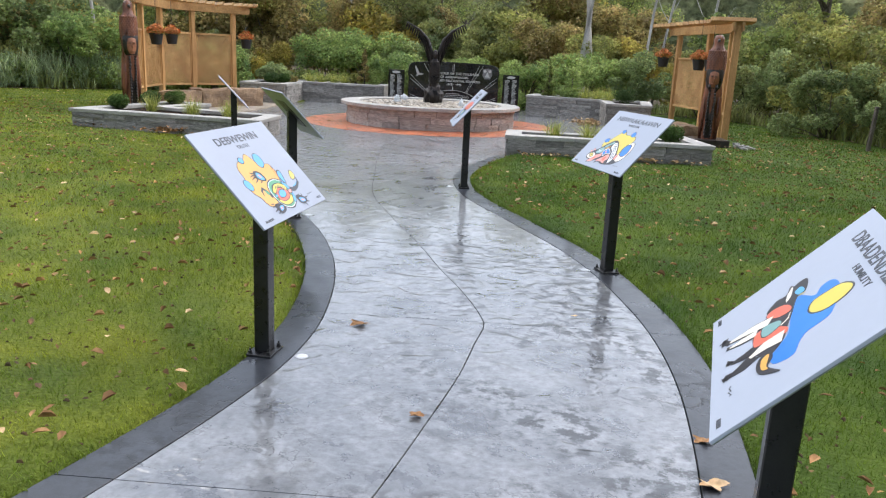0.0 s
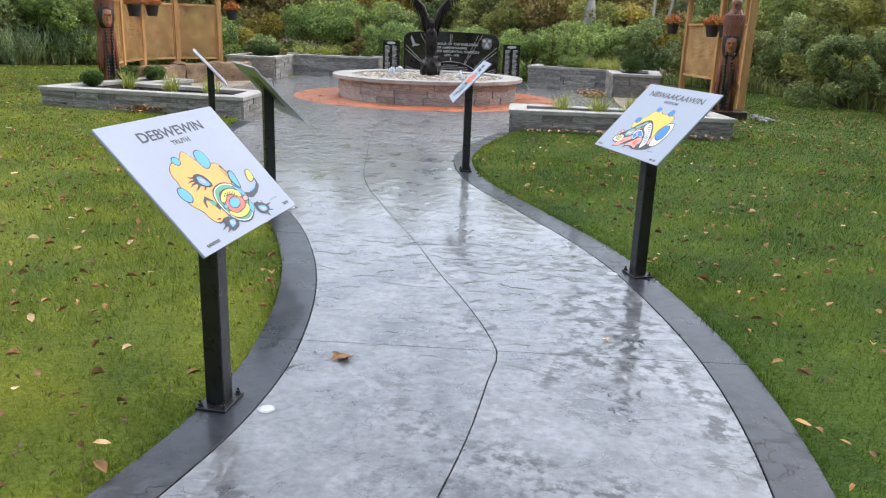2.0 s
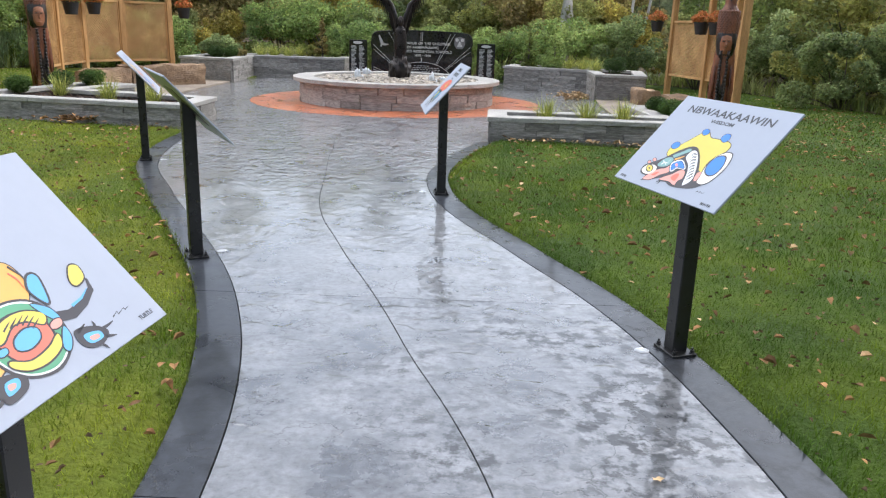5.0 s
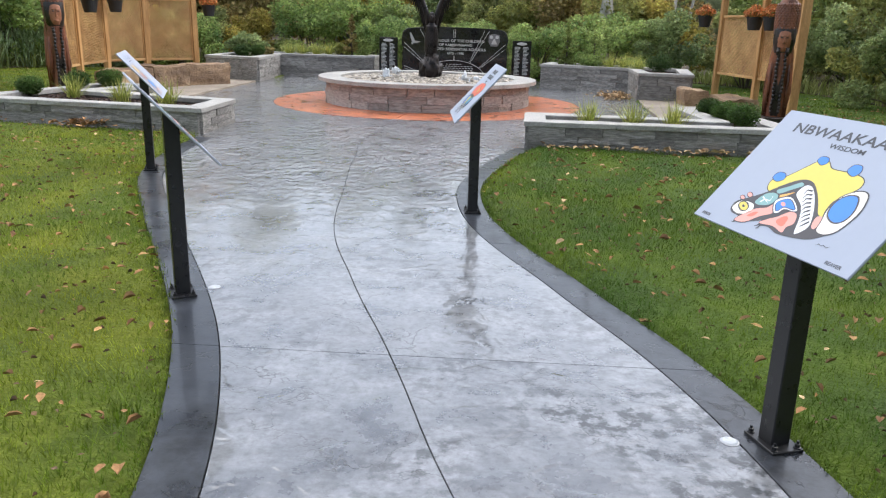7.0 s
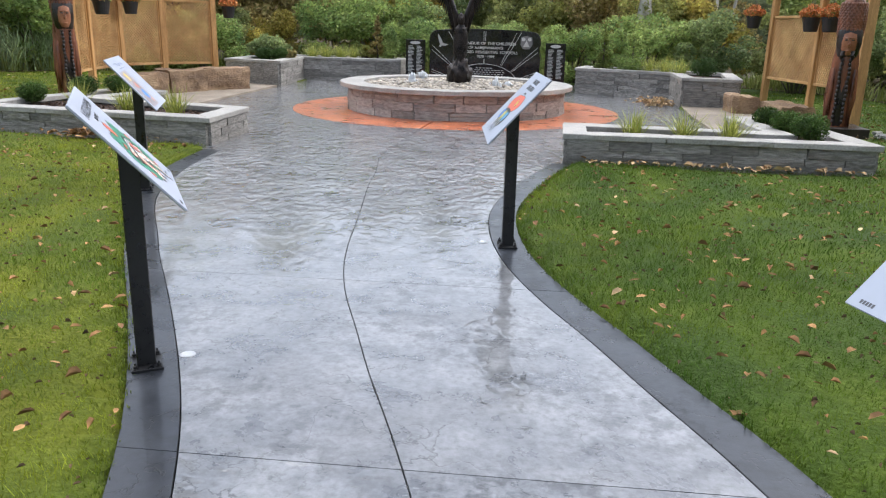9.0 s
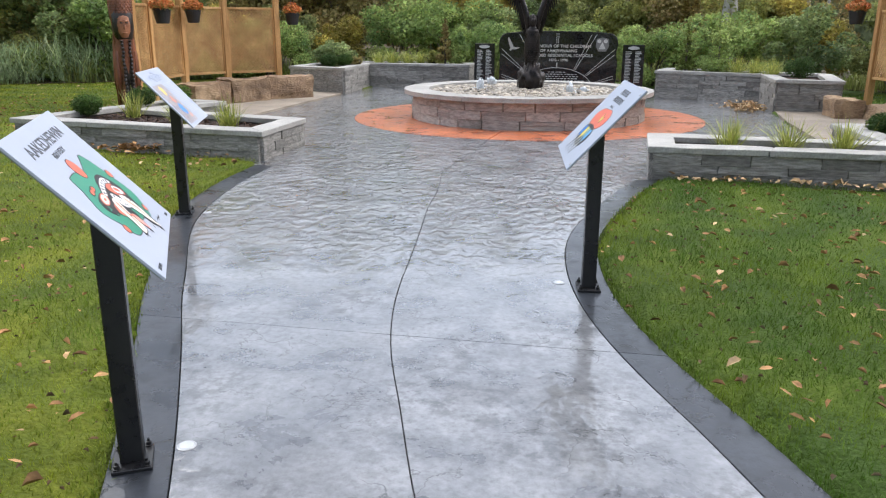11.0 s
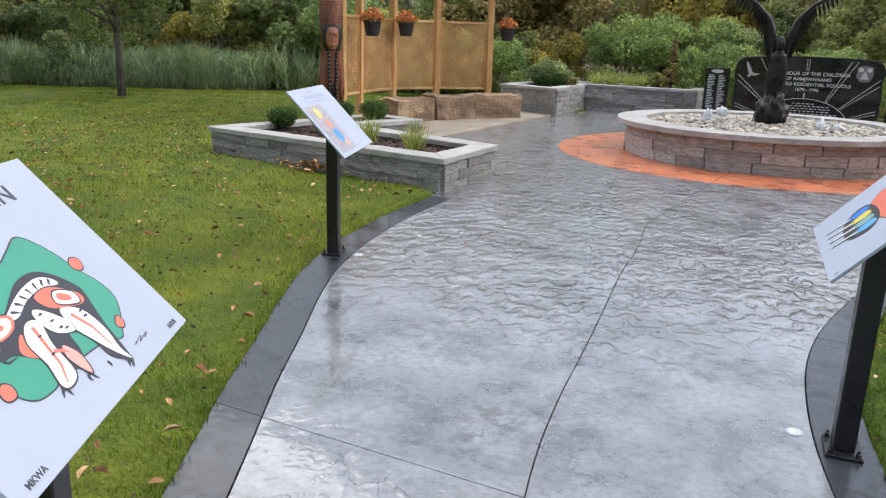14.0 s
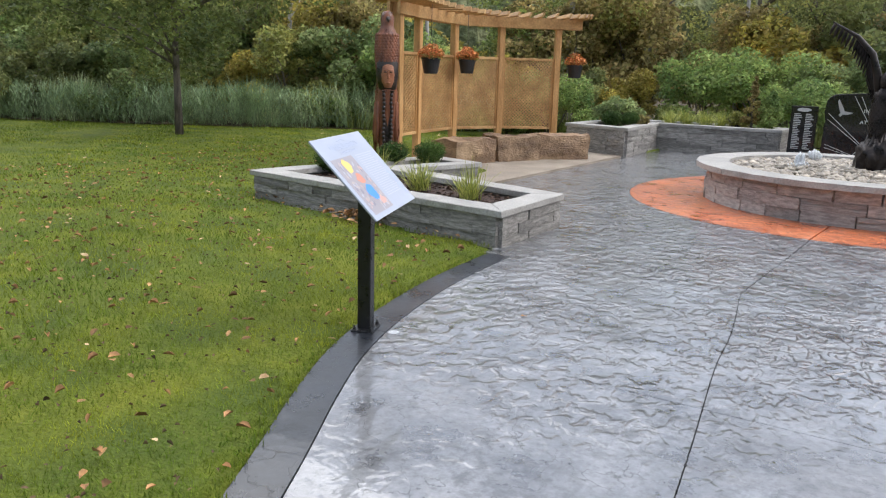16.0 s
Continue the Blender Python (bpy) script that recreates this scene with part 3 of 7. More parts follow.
FZ = 0.465
fountain = thing("fountain", "round ledge-stone fountain basin filled with river pebbles", "fountain")
part("basin_core", prism(arc(FX, FY, BASE_R - 0.02, 0, 354, 59), -0.08, FZ - 0.1), M["mortar"], fountain)
r = random.Random(5)
z = 0.0
for h in courses(FZ - 0.065, r, 0.10, 0.16):
    a = r.uniform(0, 20)
    end = a + 360
    while a < end - 1e-6:
        w = r.uniform(0.26, 0.66)
        da = math.degrees(w / BASE_R)
        if end - a - da < 6:
            da = end - a
        w = radians(da) * BASE_R
        mid_a = radians(a + da / 2)
        two = h > 0.12 and r.random() < 0.35
        for dz, hh in ((0, h),) if not two else ((0, h * 0.55), (h * 0.55, h * 0.45)):
            st = new("stone", r.choice(FSTONES))
            st.parent = fountain
            rr = BASE_R - 0.025 + r.uniform(-0.004, 0.012)
            st.matrix_basis = Matrix.LocRotScale((FX + rr * math.cos(mid_a), FY + rr * math.sin(mid_a), z + dz + hh / 2), Euler((0, 0, mid_a + math.pi / 2)), (w, 0.08, hh - 0.001))
        a += da
    z += h
for k in range(16):
    a0, a1 = k * 22.5 + 0.06, (k + 1) * 22.5 - 0.06
    bm = prism(arc(FX, FY, 2.03, a0, a1, 6) + arc(FX, FY, 1.62, a1, a0, 6), FZ - 0.065, FZ)
    for v in bm.verts:
        v.co += Vector((r.uniform(-1, 1) * 0.005, r.uniform(-1, 1) * 0.005, r.uniform(-1, 1) * 0.003))
    part("capstone", bm, M["cap"], fountain)


def pebble_mesh(name, spots, r, size=(0.025, 0.06)):
    verts, faces = [], []
    base = bmesh.new()
    bmesh.ops.create_icosphere(base, subdivisions=1, radius=1)
    bv = np.array([v.co[:] for v in base.verts])
    base.verts.index_update()
    bf = np.array([[v.index for v in f.verts] for f in base.faces])
    base.free()
    for x, y, z in spots:
        s = r.uniform(*size)
        q = Euler((r.uniform(-0.3, 0.3), r.uniform(-0.3, 0.3), r.uniform(0, 6.3))).to_matrix()
        k = bv * (1 + 0.16 * np.sin(bv[:, [1, 2, 0]] * 3 + r.uniform(0, 6)))
        k = k * (s * r.uniform(1.0, 1.7), s, s * r.uniform(0.5, 0.75))
        faces.append(bf + len(verts) * len(bv))
        verts.append(k @ np.array(q).T + (x, y, z))
    me = raw_mesh(name, np.concatenate(verts), np.concatenate(faces))
    me.polygons.foreach_set("use_smooth", np.ones(len(me.polygons), bool))
    return me


spots = []
while len(spots) < 2100:
    x, y = r.uniform(-1.66, 1.66), r.uniform(-1.66, 1.66)
    if math.hypot(x, y) < 1.64:
        spots.append((FX + x, FY + y, FZ - 0.075 + 0.05 * (1 - math.hypot(x, y) / 1.66) + r.uniform(0, 0.03)))
tagged(part("gravel", pebble_mesh("gravel", spots, r), M["pebble"], fountain, "wet grey and tan river pebbles"), kind="stuff")

# ---- signs ----
TILT = radians(47)
SIGN_W, SIGN_H = 0.80, 0.535


def sign(base, u, label, side, lift=0.0):
    """A lectern sign: base on the ground, u the way its text runs, side +1 where its high edge lies right of u turned away."""
    u = Vector((u[0], u[1], 0)).normalized()
    out = Vector((u.y, -u.x, 0)) * -1
    v = out * math.cos(TILT) + Vector((0, 0, math.sin(TILT)))
    n = u.cross(v)
    ob = thing("information_sign", label, "sign", "signs along the path", m=Matrix.Translation((base[0], base[1], 0.002)))
    turn = Matrix(((u.x, out.x, 0, 0), (u.y, out.y, 0, 0), (0, 0, 1, 0), (0, 0, 0, 1)))
    part("base_plate", box(0.17, 0.13, 0.012, bevel=0.002), M["black"], ob, m=turn)
    for sx in (-1, 1):
        for sy in (-1, 1):
            bolt = lathe([(0.014, 0), (0.014, 0.004), (0.010, 0.005), (0.010, 0.016), (0.005, 0.018), (0.005, 0.028)], 8)
            part("bolt", bolt, M["black"], ob, m=turn @ Matrix.Translation((sx * 0.068, sy * 0.048, 0.0115)))
    post = box(0.078, 0.078, 0.985, (0, 0, 0.010), 0.004)
    for w in post.verts:
        if w.co.z > 0.5:
            w.co.z = 0.950 + lift + w.co.y * math.tan(TILT)
    part("post", post, M["black"], ob, m=turn)
    pm = Matrix(((u.x, v.x, n.x, 0), (u.y, v.y, n.y, 0), (u.z, v.z, n.z, 0.970 + lift), (0, 0, 0, 1)))
    mount = box(0.30, 0.30, 0.006, (0, 0, -0.012), 0.001)
    part("mounting_plate", mount, M["black"], ob, m=pm)
    bm = box(SIGN_W, SIGN_H, 0.008, (0, 0, -0.006), 0.001)
    panel = part("panel", bm, M["panel"], ob, "white printed panel", m=pm)
    rear = box(SIGN_W - 0.004, SIGN_H - 0.004, 0.003, (0, 0, -0.0092))
    part("panel_back", rear, M["backpanel"], ob, m=pm)
    return panel


SIGNS = {
    "humility": sign((1.195, -0.685), (-0.27, -0.963), "white wolf artwork sign on a black steel post", 1),
    "truth": sign((-0.665, 1.165), (0.12, 0.99), "white turtle artwork sign on a black steel post", -1, -0.034),
    "wisdom": sign((1.355, 3.18), (0.31, -0.95), "white beaver artwork sign on a black steel post", 1, 0.002),
    "bravery": sign((-1.375, 4.44), (-0.48, 0.87), "white bear artwork sign on a black steel post", -1, -0.01),
    "red": sign((0.135, 6.61), (0.10, -0.995), "white sign with red and blue artwork on a black post", 1, -0.022),
    "text": sign((-3.05, 7.83), (-0.345, 0.94), "white text sign with a painted picture on a black post", -1, -0.05),
}

# ---- pergolas ----
def arc_points(posts):
    """A smooth line through the posts, run on a little past both ends."""
    pts = [Vector((*p, 0)) for p in posts]
    first, last = pts[0] + (pts[0] - pts[1]).normalized() * 0.18, pts[-1] + (pts[-1] - pts[-2]).normalized() * 0.42
    ctrl = [first] + pts + [last]
    res = []
    for i in range(len(ctrl) - 1):
        p0, p1, p2, p3 = ctrl[max(i - 1, 0)], ctrl[i], ctrl[i + 1], ctrl[min(i + 2, len(ctrl) - 1)]
        for s in range(6):
            t = s / 6
            res.append(0.5 * ((2 * p1) + (p2 - p0) * t + (2 * p0 - 5 * p1 + 4 * p2 - p3) * t * t + (3 * p1 - p0 - 3 * p2 + p3) * t**3))
    return res + [last]


def ribbon(line, off, half, z0, z1):
    """A curved plank of constant thickness along a line."""
    pts = np.array([(p.x, p.y) for p in line])
    a, b = offset_side(pts, off - half), offset_side(pts, off + half)
    bm = bmesh.new()
    rows = [[bm.verts.new((*a[i], z0)), bm.verts.new((*b[i], z0)), bm.verts.new((*b[i], z1)), bm.verts.new((*a[i], z1))] for i in range(len(pts))]
    for p, q in zip(rows, rows[1:]):
        for k in range(4):
            bm.faces.new((p[k], p[(k + 1) % 4], q[(k + 1) % 4], q[k]))
    bm.faces.new(rows[0])
    bm.faces.new(rows[-1][::-1])
    bmesh.ops.recalc_face_normals(bm, faces=bm.faces[:])
    return bm


def lattice(width, height, pitch=0.062, slat=0.0265):
    """Two layers of crossed diagonal slats, clipped to a rectangle standing on z = 0, in one mesh."""
    bm = bmesh.new()
    for layer, s in ((0.004, 1), (-0.004, -1)):
        k = -height
        while k < width + height:
            x0, x1 = (k, k + height) if s > 0 else (k + height, k)
            z0, z1 = 0.0, height
            pa, pb = (x0, z0), (x1, z1)
            lo, hi = max(0, min(x0, x1)), min(width, max(x0, x1))
            if hi - lo > 0.01:
                f = lambda x: z0 + (x - x0) / (x1 - x0) * (z1 - z0)
                ax, bx = lo, hi
                d = slat * 0.707
                q = [(ax, f(ax) - d), (bx, f(bx) - d), (bx, f(bx) + d), (ax, f(ax) + d)]
                q = [(x, min(max(zz, 0), height)) for x, zz in q]
                vs = [bm.verts.new((x - width / 2, layer + 0.0035, zz)) for x, zz in q] + [bm.verts.new((x - width / 2, layer - 0.0035, zz)) for x, zz in q]
                bm.faces.new(vs[:4])
                bm.faces.new(vs[7:3:-1])
                for i in range(4):
                    bm.faces.new((vs[i], vs[4 + i], vs[4 + (i + 1) % 4], vs[(i + 1) % 4]))
            k += pitch
    bmesh.ops.recalc_face_normals(bm, faces=bm.faces[:])
    return bm


def pergola(label, posts, side, lat0, lat1, beam_z, big):
    """Curved cedar pergola with lattice panels; side: +1 where the plaza lies right of the way along the posts."""
    ob = thing("pergola", label, "pergola", "cedar pergolas")
    line = arc_points(posts)
    for i, p in enumerate(posts):
        w = 0.14 if i == big else 0.115
        q = posts[min(i + 1, len(posts) - 1)]
        o = posts[max(i - 1, 0)]
        turn = math.atan2(q[1] - o[1], q[0] - o[0])
        part("post", box(w, w, beam_z + 0.06, bevel=0.008), M["cedar"], ob, m=pose(p[0], p[1], -0.02, 0, 0, math.degrees(turn)))
    for a, b in zip(posts, posts[1:]):
        a, b = Vector(a), Vector(b)
        u = (b - a).normalized()
        c, turn = (a + b) / 2, math.degrees(math.atan2(u.y, u.x))
        w = (b - a).length - 0.115
        m = pose(c.x, c.y, 0, 0, 0, turn)
        panel = part("lattice_panel", lattice(w - 0.02, lat1 - lat0 - 0.06), M["cedarflat"], ob, m=pose(c.x, c.y, lat0 + 0.03, 0, 0, turn))
        part("rail", box(w, 0.05, 0.045, bevel=0.004), M["cedarflat"], ob, m=pose(c.x, c.y, lat1 - 0.045, 0, 0, turn))
        part("rail", box(w, 0.05, 0.045, bevel=0.004), M["cedarflat"], ob, m=pose(c.x, c.y, lat0, 0, 0, turn))
        for s in (-1, 1):
            part("stile", box(0.035, 0.04, lat1 - lat0 - 0.09, bevel=0.003), M["cedar"], ob, m=m @ Matrix.Translation((s * (w / 2 - 0.018), 0, lat0 + 0.045)))
    for off in (-0.085, 0.085):
        part("beam", ribbon(line, off, 0.022, beam_z - 0.13, beam_z + 0.06), M["cedarflat"], ob)
    n = 26
    for k in range(n):
        t = k / (n - 1) * (len(line) - 1)
        i = min(int(t), len(line) - 2)
        p = line[i].lerp(line[i + 1], t - i)
        d = line[i + 1] - line[i]
        turn = math.degrees(math.atan2(d.y, d.x))
        slat = box(0.038, 0.85, 0.085, (0, 0, 0), 0.004)
        part("rafter", slat, M["cedarflat"], ob, m=pose(p.x, p.y, beam_z + 0.045, 0, 0, turn) @ pose(0, -0.12 * side, 0, 0, 28, 0))
    return ob


POSTS_L = [(-7.41, 14.25), (-7.58, 15.05), (-7.75, 16.45), (-7.32, 17.4), (-6.50, 18.1)]
POSTS_R = [(5.25, 14.0), (5.42, 14.9), (5.22, 15.9), (4.93, 17.6)]
pergola("curved honey cedar pergola with lattice screens and rafters", POSTS_L, 1, 0.50, 1.80, 2.46, 0)
pergola("curved honey cedar pergola with lattice screens and rafters", POSTS_R, -1, 0.56, 1.74, 2.40, 0)

# ---- carved poles: one plain mesh each ----
def carved_pole(x, y, turn, height, label):
    """A stained log carved with a perched bird above and a braided figure below."""
    r = random.Random(int(x * 10))
    bm = bmesh.new()
    k = height / 2.4

    def use(start, idx):
        bm.faces.ensure_lookup_table()
        for f in bm.faces[start:]:
            f.material_index = idx
            f.smooth = True

    s = len(bm.faces)
    lathe([(0.17, 0), (0.18, 0.12 * k), (0.175, 0.5 * k), (0.185, 0.9 * k), (0.20, 1.15 * k), (0.17, 1.38 * k), (0.19, 1.60 * k), (0.205, 1.85 * k), (0.185, 2.05 * k), (0.12, 2.16 * k), (0.105, 2.22 * k), (0.115, 2.32 * k), (0.08, 2.40 * k), (0.01, 2.42 * k)], 28, bm)
    use(s, 0)
    # rows of feathers on the bird
    s = len(bm.faces)
    for row in range(12):
        for a in range(20):
            ang = (a + 0.5 * (row % 2)) / 20 * 2 * math.pi
            zz = (1.62 + row * 0.041) * k
            rad = 0.184 + 0.012 * math.sin((row / 11) * 3.1)
            box(0.052, 0.018, 0.055, (0, 0, -0.035), 0.008, 1, bm, pose(rad * math.cos(ang), rad * math.sin(ang), zz, 0, 0, math.degrees(ang) - 90) @ pose(0, 0, 0, 14, 0, 0))
    use(s, 0)
    # long robe folds at both sides, hair, face, braids
    s = len(bm.faces)
    for sx in (-1, 1):
        for j in range(3):
            tube([(sx * (0.14 + 0.02 * j), -0.10 + 0.05 * j, 0.05), (sx * (0.155 + 0.02 * j), -0.115 + 0.05 * j, 0.6 * k), (sx * (0.14 + 0.015 * j), -0.10 + 0.05 * j, 1.05 * k), (sx * 0.10, -0.06, 1.25 * k)], [0.03, 0.04, 0.04, 0.02], 8, bm)
    use(s, 0)
    head = len(bm.verts)
    s = len(bm.faces)
    hair = lathe([(0.02, 1.22), (0.12, 1.24), (0.15, 1.40), (0.148, 1.55), (0.115, 1.635), (0.02, 1.67)], 18, bm, (0, -0.092, 0), 0.72)
    box(0.13, 0.05, 1.02, (0, -0.155, 0.14), 0.02, 2, bm)
    use(s, 1)
    s = len(bm.faces)
    for sx in (-1, 1):
        for j in range(17):
            lathe([(0.008, -0.036), (0.027, -0.018), (0.03, 0), (0.022, 0.02), (0.008, 0.034)], 8, bm, (sx * (0.062 + 0.006 * math.sin(j * 1.3)), -0.19, 0.22 + j * 0.061))
    use(s, 1)
    s = len(bm.faces)
    lathe([(0.012, 1.245), (0.06, 1.27), (0.09, 1.34), (0.10, 1.42), (0.09, 1.52), (0.05, 1.575), (0.01, 1.585)], 20, bm, (0, -0.150, 0), 0.66)
    tube([(0, -0.205, 1.47), (0, -0.232, 1.40), (0, -0.205, 1.375)], [0.012, 0.022, 0.012], 8, bm)
    tube([(-0.06, -0.20, 1.475), (0.06, -0.20, 1.475)], [0.013, 0.013], 6, bm)
    tube([(-0.032, -0.205, 1.325), (0.032, -0.205, 1.325)], [0.010, 0.010], 6, bm)
    use(s, 2)
    s = len(bm.faces)
    tube([(-0.055, -0.213, 1.452), (-0.02, -0.216, 1.452)], [0.008, 0.008], 6, bm)
    tube([(0.02, -0.216, 1.452), (0.055, -0.213, 1.452)], [0.008, 0.008], 6, bm)
    bm.verts.ensure_lookup_table()
    for v in bm.verts[head:]:
        if v.co.z > 1.215:
            v.co = Vector((v.co.x * 1.22, (v.co.y + 0.13) * 1.1 - 0.13, (1.42 + (v.co.z - 1.42) * 1.25 + 0.06) * k))
    tube([(0, -0.10, 2.30 * k), (0, -0.16, 2.29 * k), (0, -0.185, 2.245 * k)], [0.04, 0.026, 0.006], 8, bm)
    use(s, 1)
    for v in bm.verts:
        v.co.x, v.co.y = v.co.x * 0.88, v.co.y * 0.88
    me = mesh_of(bm, "carved_pole")
    for mm in (M["totem"], M["totemdark"], M["totemface"]):
        me.materials.append(mm)
    ob = new("carved_pole", me)
    ob.matrix_basis = pose(x, y, 0.02, 0, 0, turn)
    return tagged(ob, label, "carved pole", "carved poles")


carved_pole(-7.27, 13.78, 42, 2.30, "tall carved and stained wooden pole beside the pergola")
carved_pole(4.72, 13.3, -18, 2.12, "tall carved and stained wooden pole on a dark plinth")
plinth = part("plinth", cap_piece([(4.38, 12.97), (5.06, 12.93), (5.10, 13.65), (4.40, 13.69)], -0.02, 0.16, random.Random(4)), M["totemdark"])
tagged(plinth, "low dark stone plinth under the carved pole", "plinth")

# ---- monument and side tablets ----
def slab_outline(w, h, r, bulge):
    pts = [(-w / 2 + 0.02, 0), (w / 2 - 0.02, 0)]
    rough = random.Random(3)
    for t in np.linspace(0.1, 0.78, 8):
        pts.append((w / 2 + rough.uniform(-0.02, 0.02), h * t))
    for k in range(7):
        a = k / 6 * math.pi / 2
        pts.append((w / 2 - r + r * math.cos(a), h - r + r * math.sin(a) * 0.95))
    for t in np.linspace(0.75, -0.75, 9):
        pts.append((t * (w / 2 - r), h + bulge * (1 - t * t)))
    for k in range(7):
        a = math.pi / 2 + k / 6 * math.pi / 2
        pts.append((-w / 2 + r + r * math.cos(a), h - r + r * math.sin(a) * 0.95))
    for t in np.linspace(0.78, 0.1, 8):
        pts.append((-w / 2 + rough.uniform(-0.02, 0.02), h * t))
    return pts


def standing(pts, thick):
    bm = prism(pts, -thick / 2, thick / 2)
    bmesh.ops.rotate(bm, cent=(0, 0, 0), matrix=Euler((math.pi / 2, 0, 0)).to_matrix(), verts=bm.verts)
    bmesh.ops.bevel(bm, geom=[e for e in bm.edges if abs(e.verts[0].co.y - e.verts[1].co.y) < 1e-6], offset=0.008, segments=1, affect="EDGES")
    return bm


MON_M = pose(-0.77, 20.35, 0.12, 0, 0, -3)
monument = thing("monument", "wide polished black granite memorial with pale etched writing", "monument", m=MON_M)
part("slab", standing(slab_outline(2.62, 1.20, 0.20, 0.03), 0.22), M["granite"], monument)
part("footing", box(2.75, 0.42, 0.16, (0, 0, -0.14), 0.01), M["mortar"], monument)
for x, y in ((-2.50, 20.9), (0.90, 20.6)):
    tab = thing("memorial_tablet", "upright black granite tablet with columns of pale names", "memorial tablet", "memorial tablets", m=pose(x, y, 0.06, 0, 0, -3))
    part("slab", standing([(-0.24, 0), (0.24, 0), (0.235, 1.0), (-0.235, 1.0)], 0.12), M["granite"], tab)
    part("footing", box(0.6, 0.3, 0.10, (0, 0, -0.08), 0.01), M["mortar"], tab)
    part("crest", prism(arc(0, 0, 0.075, 0, 345, 23), 0, 0.002), M["etch"], tab, m=Matrix.Translation((0, -0.0625, 0.93)) @ pose(0, 0, 0, 90, 0, 0) @ Matrix.Diagonal((1.7, 0.5, 1, 1)))
    rr = random.Random(int(x * 7))
    for cx in (-0.10, 0.11):
        for k in range(21):
            w = rr.uniform(0.08, 0.15)
            part("name_line", box(w, 0.002, 0.016, (-0.075 + w / 2, 0, 0)), M["etch"], tab, m=Matrix.Translation((cx, -0.0625, 0.84 - k * 0.033)))

# ---- bronze eagle ----
def eagle():
    bm = bmesh.new()
    r = random.Random(11)
    got = bmesh.ops.create_icosphere(bm, subdivisions=4, radius=1)["verts"]
    for v in got:
        d = 1 + 0.30 * noise.noise(v.co * 2.1) + 0.16 * noise.noise(v.co * 5)
        v.co = Vector((v.co.x * 0.27 * d, v.co.y * 0.27 * d, max(v.co.z, -0.6) * 0.30 * d + 0.16))
    for a in range(22):
        ang = a / 22 * 6.28
        p = [(0.22 * math.cos(ang), 0.22 * math.sin(ang), -0.06), (0.20 * math.cos(ang + 0.3), 0.20 * math.sin(ang + 0.3), 0.2), (0.12 * math.cos(ang + 0.6), 0.12 * math.sin(ang + 0.6), r.uniform(0.35, 0.5))]
        tube(p, [0.05, 0.045, 0.025], 6, bm)
    got = bmesh.ops.create_icosphere(bm, subdivisions=4, radius=1)["verts"]
    for v in got:
        d = 1 + 0.10 * noise.noise(v.co * 4)
        t = v.co.z
        v.co = Vector((v.co.x * (0.165 - 0.035 * t) * d, v.co.y * (0.16 - 0.03 * t) * d - 0.03 * t, 0.72 + 0.36 * t))
    for row in range(15):
        for a in range(17):
            ang = (a + 0.5 * (row % 2)) / 17 * 6.28
            zz = 0.46 + row * 0.035
            rad = 0.155 * math.sqrt(max(0.2, 1 - ((zz - 0.72) / 0.4) ** 2))
            box(0.05, 0.014, 0.07, (0, 0, -0.04), 0.004, 1, bm, pose(rad * math.cos(ang), rad * math.sin(ang), zz, 0, 0, math.degrees(ang) - 90) @ pose(0, 0, 0, 16, 0, 0))
    lathe([(0.06, -0.06), (0.085, 0.0), (0.085, 0.06), (0.06, 0.11), (0.01, 0.13)], 14, bm, (0.0, -0.05, 1.08))
    tube([(0, -0.10, 1.12), (0, -0.17, 1.12), (0, -0.19, 1.075)], [0.042, 0.03, 0.006], 8, bm)
    for v in bm.verts:
        v.co.x, v.co.y = v.co.x * 0.76, v.co.y * 0.8
    arm = [(0.05, 0.92), (0.10, 1.18), (0.18, 1.42), (0.36, 1.62), (0.66, 1.80)]
    for sx in (-1, 1):
        tube([(sx * x, 0.02, zz) for x, zz in arm], [0.05, 0.05, 0.042, 0.028, 0.008], 9, bm)
        for k in range(26):
            t = k / 25
            f = t * 3.9
            i = min(int(f), 3)
            x0 = arm[i][0] + (arm[i + 1][0] - arm[i][0]) * (f - i)
            z0 = arm[i][1] + (arm[i + 1][1] - arm[i][1]) * (f - i)
            ln = 0.44 - 0.26 * t
            ang = 96 - 50 * t
            dx, dz = math.cos(radians(ang)) * 0.4, -math.sin(radians(ang))
            w = 0.024
            p = [(sx * x0, 0.05, z0), (sx * (x0 + dx * ln * 0.5), 0.075, z0 + dz * ln * 0.5), (sx * (x0 + dx * ln), 0.085, z0 + dz * ln)]
            pts = []
            for q, ww in zip(p, (w, w * 1.05, w * 0.25)):
                pts.append((q, ww))
            vs = []
            for (qx, qy, qz), ww in pts:
                vs.append([bm.verts.new((qx - ww * 0.8, qy, qz + ww * 0.25)), bm.verts.new((qx, qy - 0.012, qz)), bm.verts.new((qx + ww * 0.8, qy, qz - ww * 0.25)), bm.verts.new((qx, qy + 0.012, qz))])
            for a, b in zip(vs, vs[1:]):
                for i in range(4):
                    bm.faces.new((a[i], a[(i + 1) % 4], b[(i + 1) % 4], b[i]))
            bm.faces.new(vs[0])
            bm.faces.new(vs[-1][::-1])
    for k in range(5):
        a = -24 + k * 12
        tube([(0, 0.1, 0.5), (0.16 * math.sin(radians(a)), 0.17, 0.36), (0.28 * math.sin(radians(a)), 0.22, 0.18)], [0.03, 0.045, 0.012], 6, bm)
    bmesh.ops.recalc_face_normals(bm, faces=bm.faces[:])
